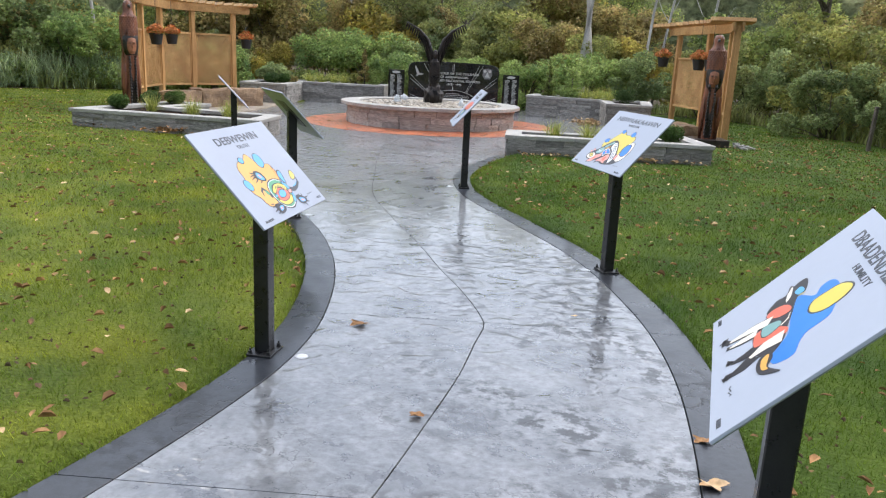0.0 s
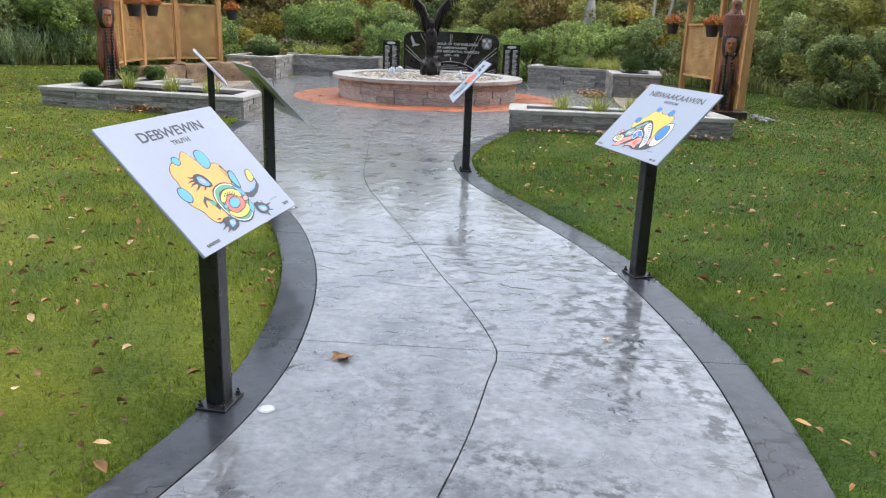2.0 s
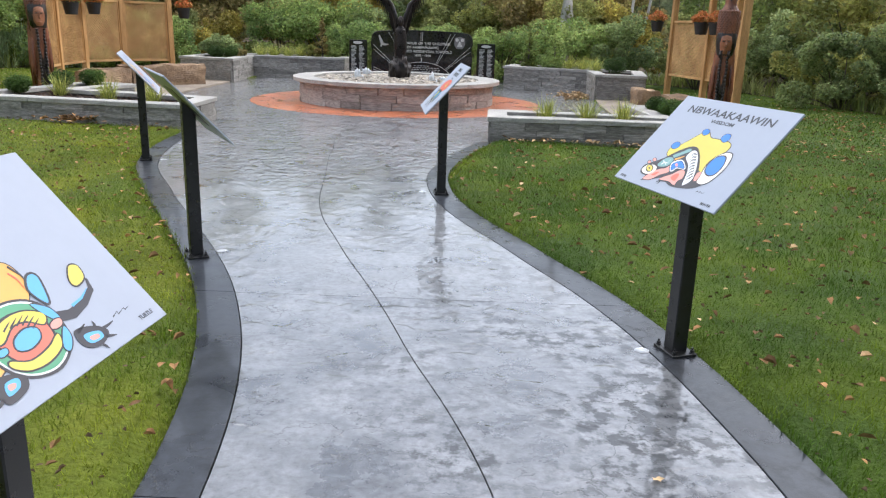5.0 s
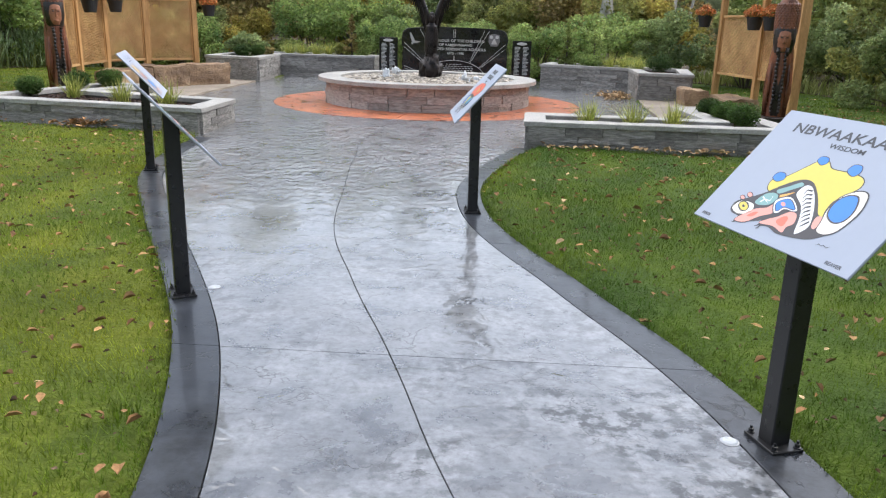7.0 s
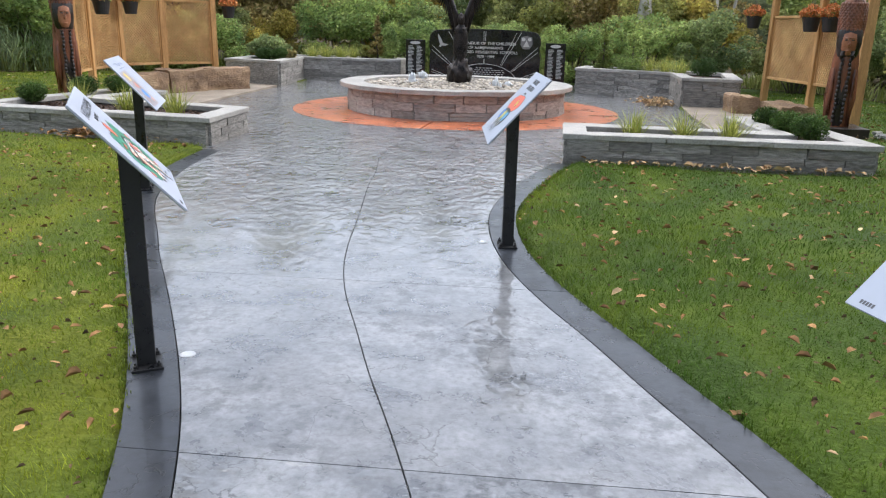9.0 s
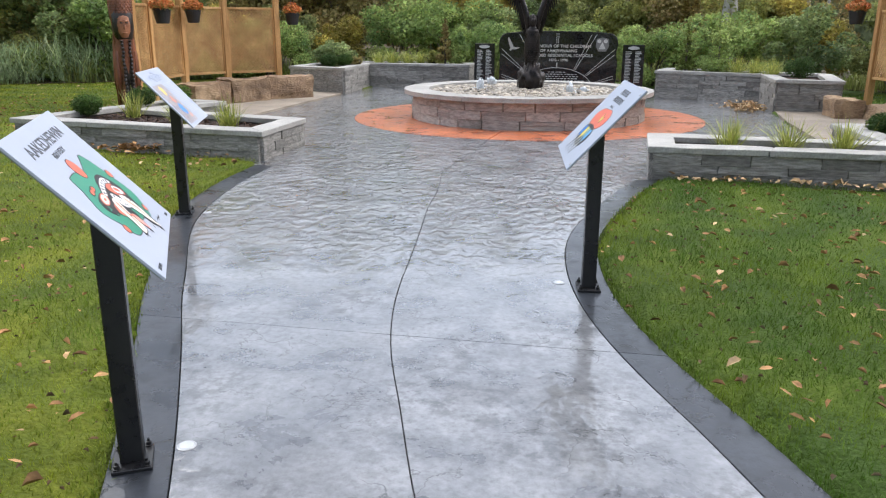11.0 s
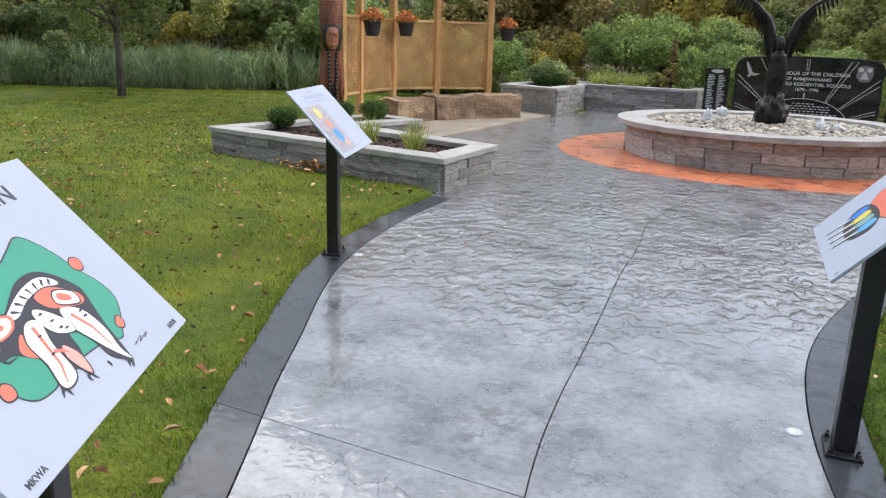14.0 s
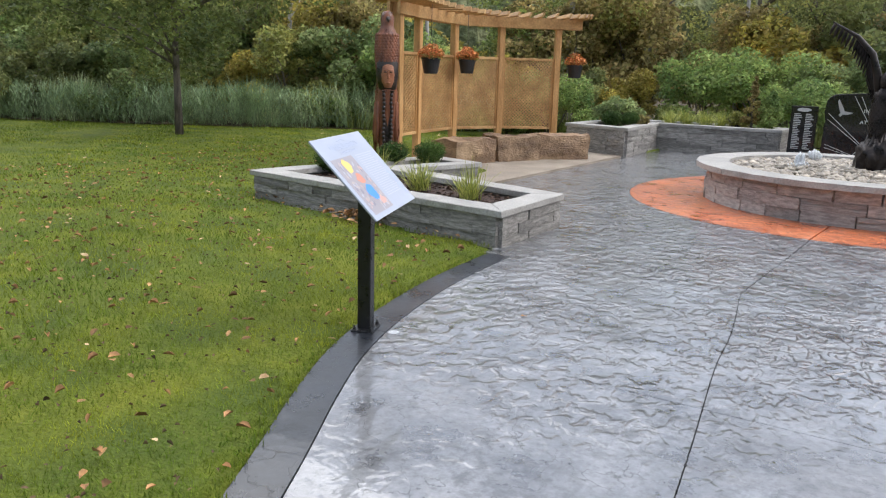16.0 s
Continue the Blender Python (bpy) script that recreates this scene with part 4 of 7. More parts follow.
    ob = part("eagle_statue", smooth(bm), M["bronze"], m=pose(FX + 0.06, FY - 0.05, FZ - 0.04, 0, 0, 6))
    return tagged(ob, "dark bronze eagle statue with raised wings on a rocky base", "statue")


eagle()

# ---- boulders ----
def boulder(x, y, turn, sx, sy, sz, seed, group="seat boulders"):
    r = random.Random(seed)
    bm = box(sx, sy, sz, (0, 0, 0), 0.0)
    bmesh.ops.subdivide_edges(bm, edges=bm.edges[:], cuts=9, use_grid_fill=True)
    for v in bm.verts:
        p = v.co.copy()
        q = Vector((p.x / sx * 2, p.y / sy * 2, p.z / sz * 2 - 1))
        over = max(0, abs(q.x) ** 8 + abs(q.y) ** 8 + abs(q.z) ** 8 - 1) * 0.012
        n1 = noise.noise_vector(p * 2.3 + Vector((seed * 3.1, 0, 0))) * 0.045 + noise.noise_vector(p * 7 + Vector((0, seed, 0))) * 0.030
        v.co = p - Vector((q.x * sx, q.y * sy, q.z * sz)) * over * 0.5 + n1
        if p.z < 0.02:
            v.co.z = -0.02
    bmesh.ops.recalc_face_normals(bm, faces=bm.faces[:])
    ob = part("boulder", bm, M["boulder"], m=pose(x, y, 0.03, 0, 0, turn))
    return tagged(ob, "rough rectangular tan sandstone seat boulder", "boulder", group)


boulder(-7.0, 15.6, 76, 0.95, 0.62, 0.40, 1)
boulder(-6.62, 16.6, 62, 0.92, 0.55, 0.43, 2)
boulder(-6.12, 17.45, 48, 1.0, 0.55, 0.43, 3)
boulder(4.12, 16.15, 95, 0.6, 0.45, 0.31, 4)
boulder(4.72, 15.55, 100, 0.9, 0.6, 0.22, 5)

# ---- planting: foliage ----
def leaf_cloud(n, blobs, size, r, flat=0.35):
    """Leaves as small bent quads scattered over the shells of many clumps."""
    rng = np.random.default_rng(r)
    c = np.array([b[:3] for b in blobs])
    rad = np.array([b[3] for b in blobs])
    pick = rng.choice(len(blobs), n, p=rad**2 / (rad**2).sum())
    d = rng.normal(size=(n, 3))
    d /= np.linalg.norm(d, axis=1)[:, None]
    k = rng.uniform(0.45, 1.08, n) ** 0.6
    pos = c[pick] + d * (rad[pick] * k)[:, None] * (1, 1, 0.8)
    s = rng.uniform(*size, n)[:, None]
    u = rng.normal(size=(n, 3)) * (1, 1, 0.5)
    u /= np.linalg.norm(u, axis=1)[:, None]
    w = rng.normal(size=(n, 3)) + d * 0.4 + np.array((0, 0, flat))
    v = np.cross(w, u)
    v /= np.linalg.norm(v, axis=1)[:, None]
    sag = np.cross(u, v) * s * 0.25
    leaf = np.stack([pos - u * s, pos + u * s * 0.3 - v * s * 0.7 + sag, pos + u * s * 0.7 + v * s * 0.6], 1)
    return tri_mesh("crown", leaf.reshape(-1, 3), 3)


def foliage(name, c1, c2, c3):
    return material(name, c1, c2, 0.9, 5, (0.45, 0.7), 0, vary=0.45, island=True, world_space=True, spec=0.25, sheer=0.48, c3=c3, hue=0.02)


LEAF = {
    "green": foliage("green_leaves", (0.15, 0.20, 0.06), (0.38, 0.43, 0.13), (0.26, 0.31, 0.09)),
    "olive": foliage("olive_leaves", (0.20, 0.22, 0.07), (0.48, 0.46, 0.15), (0.33, 0.34, 0.10)),
    "gold": foliage("golden_leaves", (0.27, 0.23, 0.06), (0.58, 0.47, 0.12), (0.40, 0.34, 0.08)),
    "rust": foliage("rusty_leaves", (0.24, 0.19, 0.08), (0.47, 0.37, 0.15), (0.34, 0.29, 0.11)),
    "dark": foliage("dark_leaves", (0.13, 0.155, 0.06), (0.32, 0.34, 0.12), (0.22, 0.24, 0.085)),
    "sumac": foliage("bright_green_leaves", (0.16, 0.24, 0.08), (0.36, 0.44, 0.15), (0.25, 0.33, 0.10)),
    "blue": foliage("blue_green_leaves", (0.14, 0.19, 0.08), (0.35, 0.41, 0.18), (0.24, 0.30, 0.12)),
    "maple": foliage("shaded_green_leaves", (0.09, 0.12, 0.04), (0.22, 0.26, 0.08), (0.15, 0.18, 0.055)),
    "box": foliage("boxwood_leaves", (0.045, 0.085, 0.022), (0.14, 0.21, 0.05), (0.08, 0.14, 0.032)),
}


def tree_thing(name, label, cat, m, seed, height, spread, low, n, size, leaf, trunk_r, group, blobs=34, limbs_apart=False):
    """A tapered trunk with limbs and a crown of leaf clumps with gaps."""
    r = random.Random(seed)
    ob = thing(name, label, cat, group, m=m)
    lean = (r.uniform(-0.25, 0.25), r.uniform(-0.25, 0.25))
    pts = [(lean[0] * t * t, lean[1] * t * t, height * 0.92 * t) for t in (0, 0.15, 0.35, 0.6, 0.85, 1)]
    bm = tube(pts, [trunk_r * k for k in (1.25, 1, 0.85, 0.6, 0.3, 0.08)], 9)
    clumps = []
    for k in range(blobs):
        t = r.uniform(low, 1.0)
        a = r.uniform(0, 6.28)
        reach = spread * math.sin(math.pi * (0.12 + 0.80 * (t - low) / (1 - low))) * r.uniform(0.3, 1.05)
        c = (reach * math.cos(a), reach * math.sin(a), height * t)
        clumps.append((*c, r.uniform(0.14, 0.34) * spread))
        if k % 2 == 0:
            z0 = height * max(0.12, t - 0.18)
            limb = tube([(lean[0] * 0.3, lean[1] * 0.3, z0), (c[0] * 0.5, c[1] * 0.5, (z0 + c[2]) / 2 + 0.1), c], [trunk_r * 0.4, trunk_r * 0.25, trunk_r * 0.08], 5, None if limbs_apart else bm)
            if limbs_apart:
                part("limb", limb, M["bark"], ob)
    part("trunk", bm, M["bark"], ob)
    part("crown", leaf_cloud(n, clumps, size, seed), LEAF[leaf], ob)
    return ob


def shrub_thing(label, m, seed, w, h, n, size, leaf, group, name="shrub", cat="shrub", flat=0.3):
    r = random.Random(seed)
    ob = thing(name, label, cat, group, m=m)
    clumps = []
    bm = bmesh.new()
    for k in range(26):
        a, d, t = r.uniform(0, 6.28), w * math.sqrt(r.random()), r.uniform(0.15, 1)
        d *= 1 - 0.45 * t * t
        c = (d * math.cos(a), d * math.sin(a), h * t)
        clumps.append((*c, r.uniform(0.16, 0.33) * min(w, h)))
        if k % 3 == 0:
            tube([(c[0] * 0.15, c[1] * 0.15, 0), (c[0] * 0.5, c[1] * 0.5, c[2] * 0.6), c], [0.025, 0.018, 0.006], 5, bm)
    part("stem", bm, M["bark"], ob)
    part("crown", leaf_cloud(n, clumps, size, seed + 50), LEAF[leaf], ob)
    return ob


def along(line, s):
    """The place and the way at a share s of a line's length."""
    pts = [Vector(p) for p in line]
    ls = [(b - a).length for a, b in zip(pts, pts[1:])]
    d = s * sum(ls)
    for a, b, ln in zip(pts, pts[1:], ls):
        if d <= ln:
            return a.lerp(b, d / ln), (b - a) / ln
        d -= ln
    return pts[-1], (pts[-1] - pts[-2]).normalized()


WOOD = EDGE[1:-1]
PROTO_S = [shrub_thing("dense wild shrub at the lawn's edge", pose(0, 0, 0), 100 + i, w, h, 8500, (0.035, 0.075), leaf, "woodland shrubs")
           for i, (w, h, leaf) in enumerate(((1.6, 2.2, "green"), (1.5, 2.0, "olive"), (1.4, 2.6, "dark"), (1.3, 1.9, "gold"), (1.7, 1.8, "sumac"), (1.5, 2.4, "rust"), (1.5, 2.1, "blue")))]
PROTO_T = [tree_thing("tree", "leafy woodland tree in early autumn colour", "tree", pose(0, 0, 0), 200 + i, h, sp, lo, 12000, (0.05, 0.11), leaf, 0.16, "woodland trees", 44)
           for i, (h, sp, lo, leaf) in enumerate(((8.0, 2.9, 0.06, "green"), (7.4, 2.8, 0.06, "olive"), (8.4, 3.1, 0.05, "dark"), (7.0, 2.5, 0.08, "gold"), (7.8, 2.8, 0.06, "olive")))]
used = set()


def place(proto, x, y, turn, s, z=0.03):
    m = pose(x, y, z, 0, 0, turn) @ Matrix.Diagonal((s, s, s, 1))
    if proto not in used:
        used.add(proto)
        proto.matrix_basis = m
        return proto
    ob = copy_thing(proto, pose(x, y, z, 0, 0, turn))
    ob.scale = (s, s, s)
    return ob


rw = random.Random(21)
total = 46
for k in range(total):
    p, d = along(WOOD, (k + 0.5) / total)
    nrm = Vector((-d.y, d.x))
    off = rw.uniform(1.0, 2.6)
    q = p + nrm * off
    place(rw.choice(PROTO_S), q.x, q.y, rw.uniform(0, 360), rw.uniform(0.75, 1.25))
for k in range(48):
    p, d = along(WOOD, (k + 0.5) / 48)
    nrm = Vector((-d.y, d.x))
    q = p + nrm * rw.uniform(3.6, 6.5)
    place(rw.choice(PROTO_S), q.x, q.y, rw.uniform(0, 360), rw.uniform(1.25, 1.75))
for k in range(56):
    p, d = along(WOOD, (k + 0.5) / 56)
    nrm = Vector((-d.y, d.x))
    q = p + nrm * (rw.uniform(4.5, 7.5), rw.uniform(8, 12), rw.uniform(13, 18))[k % 3]
    place(rw.choice(PROTO_T), q.x, q.y, rw.uniform(0, 360), rw.uniform(0.66, 0.9))

# the wood carried on unseen along the lawn's east side, added to darken reflections
for x, y, s in ((12.2, 10.2, 1.15), (11.6, 6.6, 1.2), (11.8, 3.0, 1.25), (11.4, -0.6, 1.2), (12.0, -4.2, 1.2)):
    place(rw.choice(PROTO_T), x, y, rw.uniform(0, 360), s)

# far woods beyond the trees
far = bmesh.new()
rf = random.Random(8)
cols = []
for k in range(181):
    a = radians(k * 2)
    top = 11.5 + 2.2 * noise.noise((math.cos(a) * 6, math.sin(a) * 6, 0)) + rf.uniform(-0.5, 0.5)
    cols.append([far.verts.new(((62 + rf.uniform(-1.5, 1.5)) * math.cos(a), 8 + (62 + rf.uniform(-1.5, 1.5)) * math.sin(a), top * t - (0.3 if t == 0 else 0))) for t in (0, 0.3, 0.6, 0.85, 1)])
for p, q in zip(cols, cols[1:]):
    for i in range(4):
        far.faces.new((p[i], q[i], q[i + 1], p[i + 1]))
M["farwood"] = material("far_woodland", (0.13, 0.155, 0.07), (0.32, 0.33, 0.16), 0.35, 2.2, (0.85, 0.95), 1.0, 0.5, world_space=True, c3=(0.15, 0.17, 0.075), grit=0.45)
tagged(part("backdrop", far, M["farwood"]), "hazy line of distant woodland", "woodland", kind="structure")
TREE_AT = [(-2.9, 23.4, 4, 0.75), (-0.6, 23.0, 4, 0.72), (1.4, 22.6, 4, 0.72), (3.2, 21.6, 4, 0.85), (4.6, 21.2, 6, 0.8), (6.6, 21.0, 2, 0.9), (-8.6, 22.6, 4, 0.75), (-9.6, 22.0, 0, 0.7), (8.4, 16.6, 6, 0.75), (9.0, 14.4, 6, 0.6)]
for x, y, kind, s in TREE_AT:
    place(PROTO_S[kind], x, y, rw.uniform(0, 360), s)


def bare_trunk(x, y, h, rad, lean, mat_key, label):
    r = random.Random(int(x * 31 + y))
    pts = [(lean * t + r.uniform(-0.05, 0.05), r.uniform(-0.05, 0.05), h * t) for t in (0, 0.25, 0.5, 0.75, 1)]
    bm = tube(pts, [rad * k for k in (1.15, 1, 0.9, 0.75, 0.4)], 10)
    for k in range(5):
        t = r.uniform(0.4, 0.95)
        a = r.uniform(0, 6.28)
        p = Vector((lean * t, 0, h * t))
        tube([p, p + Vector((math.cos(a) * 0.5, math.sin(a) * 0.5, 0.5)), p + Vector((math.cos(a) * 0.9, math.sin(a) * 0.9, 1.1))], [rad * 0.35, rad * 0.22, rad * 0.06], 6, bm)
    ob = thing("bare_tree", label, "tree", "bare trunks", m=pose(x, y, 0.03))
    part("trunk", bm, M[mat_key], ob)


M["palebark"] = material("pale_weathered_bark", (0.30, 0.29, 0.27), (0.52, 0.50, 0.47), 2, 25, (0.7, 0.9), 0.6, 0.01, stretch=(3, 3, 0.5))
bare_trunk(3.36, 24.2, 7.5, 0.20, 0.15, "palebark", "thick pale bare tree trunk in the woods")
for x, y, h, rad, lean in ((5.6, 26.2, 6.5, 0.05, 0.6), (6.2, 26.8, 7, 0.045, 0.9), (7.4, 25.5, 6, 0.05, 0.7), (-10.4, 27.5, 8, 0.08, 0.3), (-5.5, 29, 8, 0.06, 0.2), (-13.5, 24.5, 7, 0.06, -0.3), (-17, 22.0, 7, 0.07, 0.4)):
    bare_trunk(x, y, h, rad, lean, "palebark", "thin pale bare tree trunk in the woods")
tree_thing("sapling", "young lawn tree with a slim trunk", "tree", pose(-14.3, 15.75, 0.03), 61, 6.4, 3.3, 0.29, 21000, (0.04, 0.085), "maple", 0.075, "lawn trees", 34, True)

# ---- reeds and rough grass along the wood ----
M["reed"] = material("blue_green_reeds", (0.22, 0.31, 0.14), (0.50, 0.55, 0.29), 0.6, 5, (0.5, 0.7), 0, vary=0.4, island=True, world_space=True, sheer=0.3, c3=(0.28, 0.37, 0.20))
M["rough"] = material("rough_grass", (0.12, 0.17, 0.05), (0.34, 0.36, 0.13), 0.7, 5, (0.5, 0.7), 0, vary=0.4, island=True, world_space=True, sheer=0.3, c3=(0.18, 0.22, 0.05))


def blades(name, places, height, width, seed, bend=0.45, lean=0.28):
    """Arching blades, each of two quads, rising from the places given."""
    rng = np.random.default_rng(seed)
    p = np.asarray(places, float)
    n = len(p)
    h = rng.uniform(*height, n) * (0.8 + 0.3 * np.sin(p[:, 0] * 1.9 + 1.3 * np.sin(p[:, 1] * 2.3)))
    a = rng.uniform(0, 2 * np.pi, n)
    d = np.stack([np.cos(a), np.sin(a), np.zeros(n)], 1)
    s = np.stack([-np.sin(a), np.cos(a), np.zeros(n)], 1) * (rng.uniform(*width, n) / 2)[:, None]
    k = rng.uniform(0.1, 1, n)[:, None] * bend
    up = np.array((0, 0, 1.0))
    m1 = p + up * (h * (0.65 - lean * 0.36))[:, None] + d * h[:, None] * k * lean
    m2 = p + up * (h * (1 - 0.35 * k[:, 0] / max(bend, 0.01) * bend))[:, None] + d * h[:, None] * k * 0.95
    q1 = np.stack([p - s, p + s, m1 + s * 0.9, m1 - s * 0.9], 1)
    q2 = np.stack([m1 - s * 0.9, m1 + s * 0.9, m2 + s * 0.1, m2 - s * 0.1], 1)
    verts = np.concatenate([q1, q2], 1).reshape(-1, 4, 3).reshape(-1, 3)
    return tri_mesh(name, verts, 4)


def edge_places(line, s0, s1, n, depth, seed):
    rr2 = random.Random(seed)
    res = []
    for k in range(n):
        p, d = along(line, rr2.uniform(s0, s1))
        q = p + Vector((-d.y, d.x)) * rr2.uniform(*depth)
        res.append((q.x, q.y, 0.03))
    return res


REEDLINE = [(-34, 10.0), (-20.4, 15.2), (-17.0, 17.0), (-14.6, 18.6), (-12.2, 20.6), (-9.8, 22.3)]
stems = edge_places(REEDLINE, 0, 1, 4200, (0.0, 2.8), 3)
tagged(part("reeds", blades("reeds", stems, (0.5, 1.35), (0.006, 0.011), 4, 0.7, 0.4), M["reed"]), "tall blue-green reed stems along the edge of the lawn", "reeds", kind="stuff")
rr3 = random.Random(12)
leafy = [(x + rr3.gauss(0, 0.06), y + rr3.gauss(0, 0.06), 0.03 + rr3.uniform(0, 0.85)) for x, y, z in stems for _ in range(9)]
tagged(part("reed_leaves", blades("reed_leaves", leafy, (0.25, 0.62), (0.010, 0.022), 14, 1.15, 0.62), M["reed"]), "arching blue-green reed leaves along the lawn's edge", "reeds", kind="stuff")
tagged(part("rough_grass", blades("rough_grass", edge_places(EDGE[4:], 0, 0.75, 12000, (-0.1, 1.5), 5), (0.2, 0.75), (0.015, 0.035), 6, 1.0), M["rough"]), "rough tall grass and weeds along the wood", "rough grass", kind="stuff")

# ---- planter plants ----
def boxwood(x, y, z, rad, seed):
    ob = thing("boxwood", "clipped round dark green boxwood in the planter", "shrub", "boxwoods", m=pose(x, y, z))
    r = random.Random(seed)
    clumps = [(0, 0, rad * 0.85, rad * 0.86)] + [(rad * 0.35 * math.cos(a), rad * 0.35 * math.sin(a), rad * (0.8 + 0.3 * math.sin(a * 2.3)), rad * 0.62) for a in (0.3, 1.5, 2.8, 4.0, 5.3)]
    part("stem", tube([(0, 0, -0.03), (0.01, 0, rad * 0.5), (0, 0, rad)], [0.02, 0.015, 0.01], 6), M["bark"], ob)
    part("crown", leaf_cloud(3600, clumps, (0.010, 0.020), seed, 0.2), LEAF["box"], ob)


M["strap"] = material("yellow_green_grass", (0.20, 0.25, 0.045), (0.52, 0.50, 0.15), 9, 5, (0.45, 0.65), 0, vary=0.35, island=True, sheer=0.3, c3=(0.34, 0.37, 0.08))


def grass_tuft(x, y, z, h, seed, label="tuft of yellow-green ornamental grass in the planter", n=130):
    ob = thing("ornamental_grass", label, "grass", "ornamental grasses", m=pose(x, y, z))
    r = random.Random(seed)
    at = [(r.gauss(0, 0.04), r.gauss(0, 0.04), -0.01) for _ in range(n)]
    part("leaf_tuft", tagged_mesh(blades("leaves", at, (h * 0.65, h * 1.25), (0.006, 0.013), seed, 1.1, 0.55)), M["strap"], ob)


def tagged_mesh(me):
    return me


ZB = CAP_Z - 0.085
for k, (x, y, rad) in enumerate(((-6.5, 11.6, 0.21), (-6.4, 12.75, 0.22), (-6.05, 13.1, 0.23))):
    boxwood(x, y, ZB, rad, 70 + k)
for k, (x, y, rad) in enumerate(((3.30, 11.8, 0.185), (3.33, 11.15, 0.20), (3.38, 10.48, 0.225))):
    boxwood(x, y, ZB, rad, 80 + k)
for k, (x, y) in enumerate(((-4.95, 11.22), (-4.2, 11.0), (-5.95, 11.8))):
    grass_tuft(x, y, ZB, 0.46, 90 + k)
for k, (x, y) in enumerate(((1.47, 10.5), (2.03, 10.47), (2.52, 10.43))):
    grass_tuft(x, y, ZB, 0.46, 95 + k)
ZT = BACK_Z - 0.085
boxwood(-5.98, 19.8, ZT, 0.23, 111)
boxwood(-5.72, 20.15, ZT, 0.22, 112)
boxwood(3.75, 17.75, ZT, 0.30, 113)
for k, (x, y) in enumerate(((-5.25, 21.5), (-4.9, 21.55), (-4.5, 21.5), (-4.2, 21.6), (2.9, 19.15), (3.2, 18.95), (3.45, 18.6))):
    grass_tuft(x, y, ZT, 0.55, 120 + k, "tuft of long yellow-green grass in the raised planter", 170)


def cone_shrub(x, y, z, h, w, leaf, seed, label):
    ob = thing("conifer", label, "shrub", "upright conifers", m=pose(x, y, z))
    r = random.Random(seed)
    clumps = []
    for k in range(40):
        t = r.random()
        d = w * (1 - t) ** 0.8 * math.sqrt(r.random())
        a = r.uniform(0, 6.28)
        clumps.append((d * math.cos(a), d * math.sin(a), 0.06 + h * t, w * (0.45 - 0.3 * t)))
    part("stem", tube([(0, 0, -0.03), (0, 0, h * 0.5), (0, 0, h)], [0.03, 0.02, 0.005], 6), M["bark"], ob)
    part("crown", leaf_cloud(4200, clumps, (0.015, 0.035), seed, 0.8), LEAF[leaf], ob)


cone_shrub(-3.56, 21.5, ZT, 1.05, 0.20, "rust", 131, "narrow browning conifer in the raised planter")
cone_shrub(-3.22, 21.6, ZT, 0.75, 0.36, "sumac", 132, "feathery bright green conifer in the raised planter")
cone_shrub(1.95, 19.75, ZT, 1.0, 0.16, "green", 133, "narrow green conifer in the raised planter")
cone_shrub(2.57, 19.5, ZT, 0.85, 0.42, "sumac", 134, "feathery bright green conifer in the raised planter")
shrub_thing("low blue-green shrub in the raised planter", pose(-6.2, 20.7, ZT), 141, 0.55, 0.55, 2600, (0.03, 0.06), "blue", "planter shrubs")
shrub_thing("low reddish shrub in the raised planter", pose(-5.45, 20.35, ZT), 142, 0.16, 0.25, 900, (0.015, 0.03), "rust", "planter shrubs")
shrub_thing("low olive shrub in the raised planter", pose(-3.9, 21.6, ZT), 143, 0.25, 0.35, 1200, (0.02, 0.04), "olive", "planter shrubs")

# ---- hanging pots ----
M["flower"] = material("orange_mums", (0.50, 0.17, 0.05), (0.85, 0.42, 0.15), 20, 40, (0.6, 0.8), 0, vary=0.3, island=True, c3=(0.62, 0.20, 0.05))
M["pot"] = material("black_plastic", (0.012, 0.012, 0.013), (0.02, 0.02, 0.021), 10, 90, (0.35, 0.5), 0.05)


def hanging_pot(x, y, z, top, seed):
    ob = thing("hanging_pot", "black hanging pot of orange mums on the pergola", "flower pot", "hanging pots", m=pose(x, y, z))
    part("pot", smooth(lathe([(0.10, -0.24), (0.11, -0.22), (0.145, -0.03), (0.155, -0.03), (0.155, 0.0), (0.138, 0.0), (0.13, -0.03)], 20), False), M["pot"], ob)
    clumps = [(0.12 * math.cos(a), 0.12 * math.sin(a), 0.04 + 0.03 * math.sin(a * 3), 0.095) for a in (0, 1.05, 2.1, 3.15, 4.2, 5.25)] + [(0, 0, 0.10, 0.12)]
    part("foliage", leaf_cloud(500, clumps, (0.012, 0.022), seed, 0.5), LEAF["green"], ob)
    part("flower_mass", leaf_cloud(1700, [(a, b, c + 0.02, d) for a, b, c, d in clumps], (0.015, 0.028), seed + 1, 1.2), M["flower"], ob, "orange blooms")
    for a in (0.5, 2.6, 4.7):
        part("wire", tube([(0.13 * math.cos(a), 0.13 * math.sin(a), -0.01), (0, 0, min(0.33, top - z - 0.02))], [0.003, 0.003], 5), M["pot"], ob)
    part("hook", tube([(0, 0, min(0.32, top - z - 0.05)), (0, 0, top - z)], [0.005, 0.005], 6), M["pot"], ob)


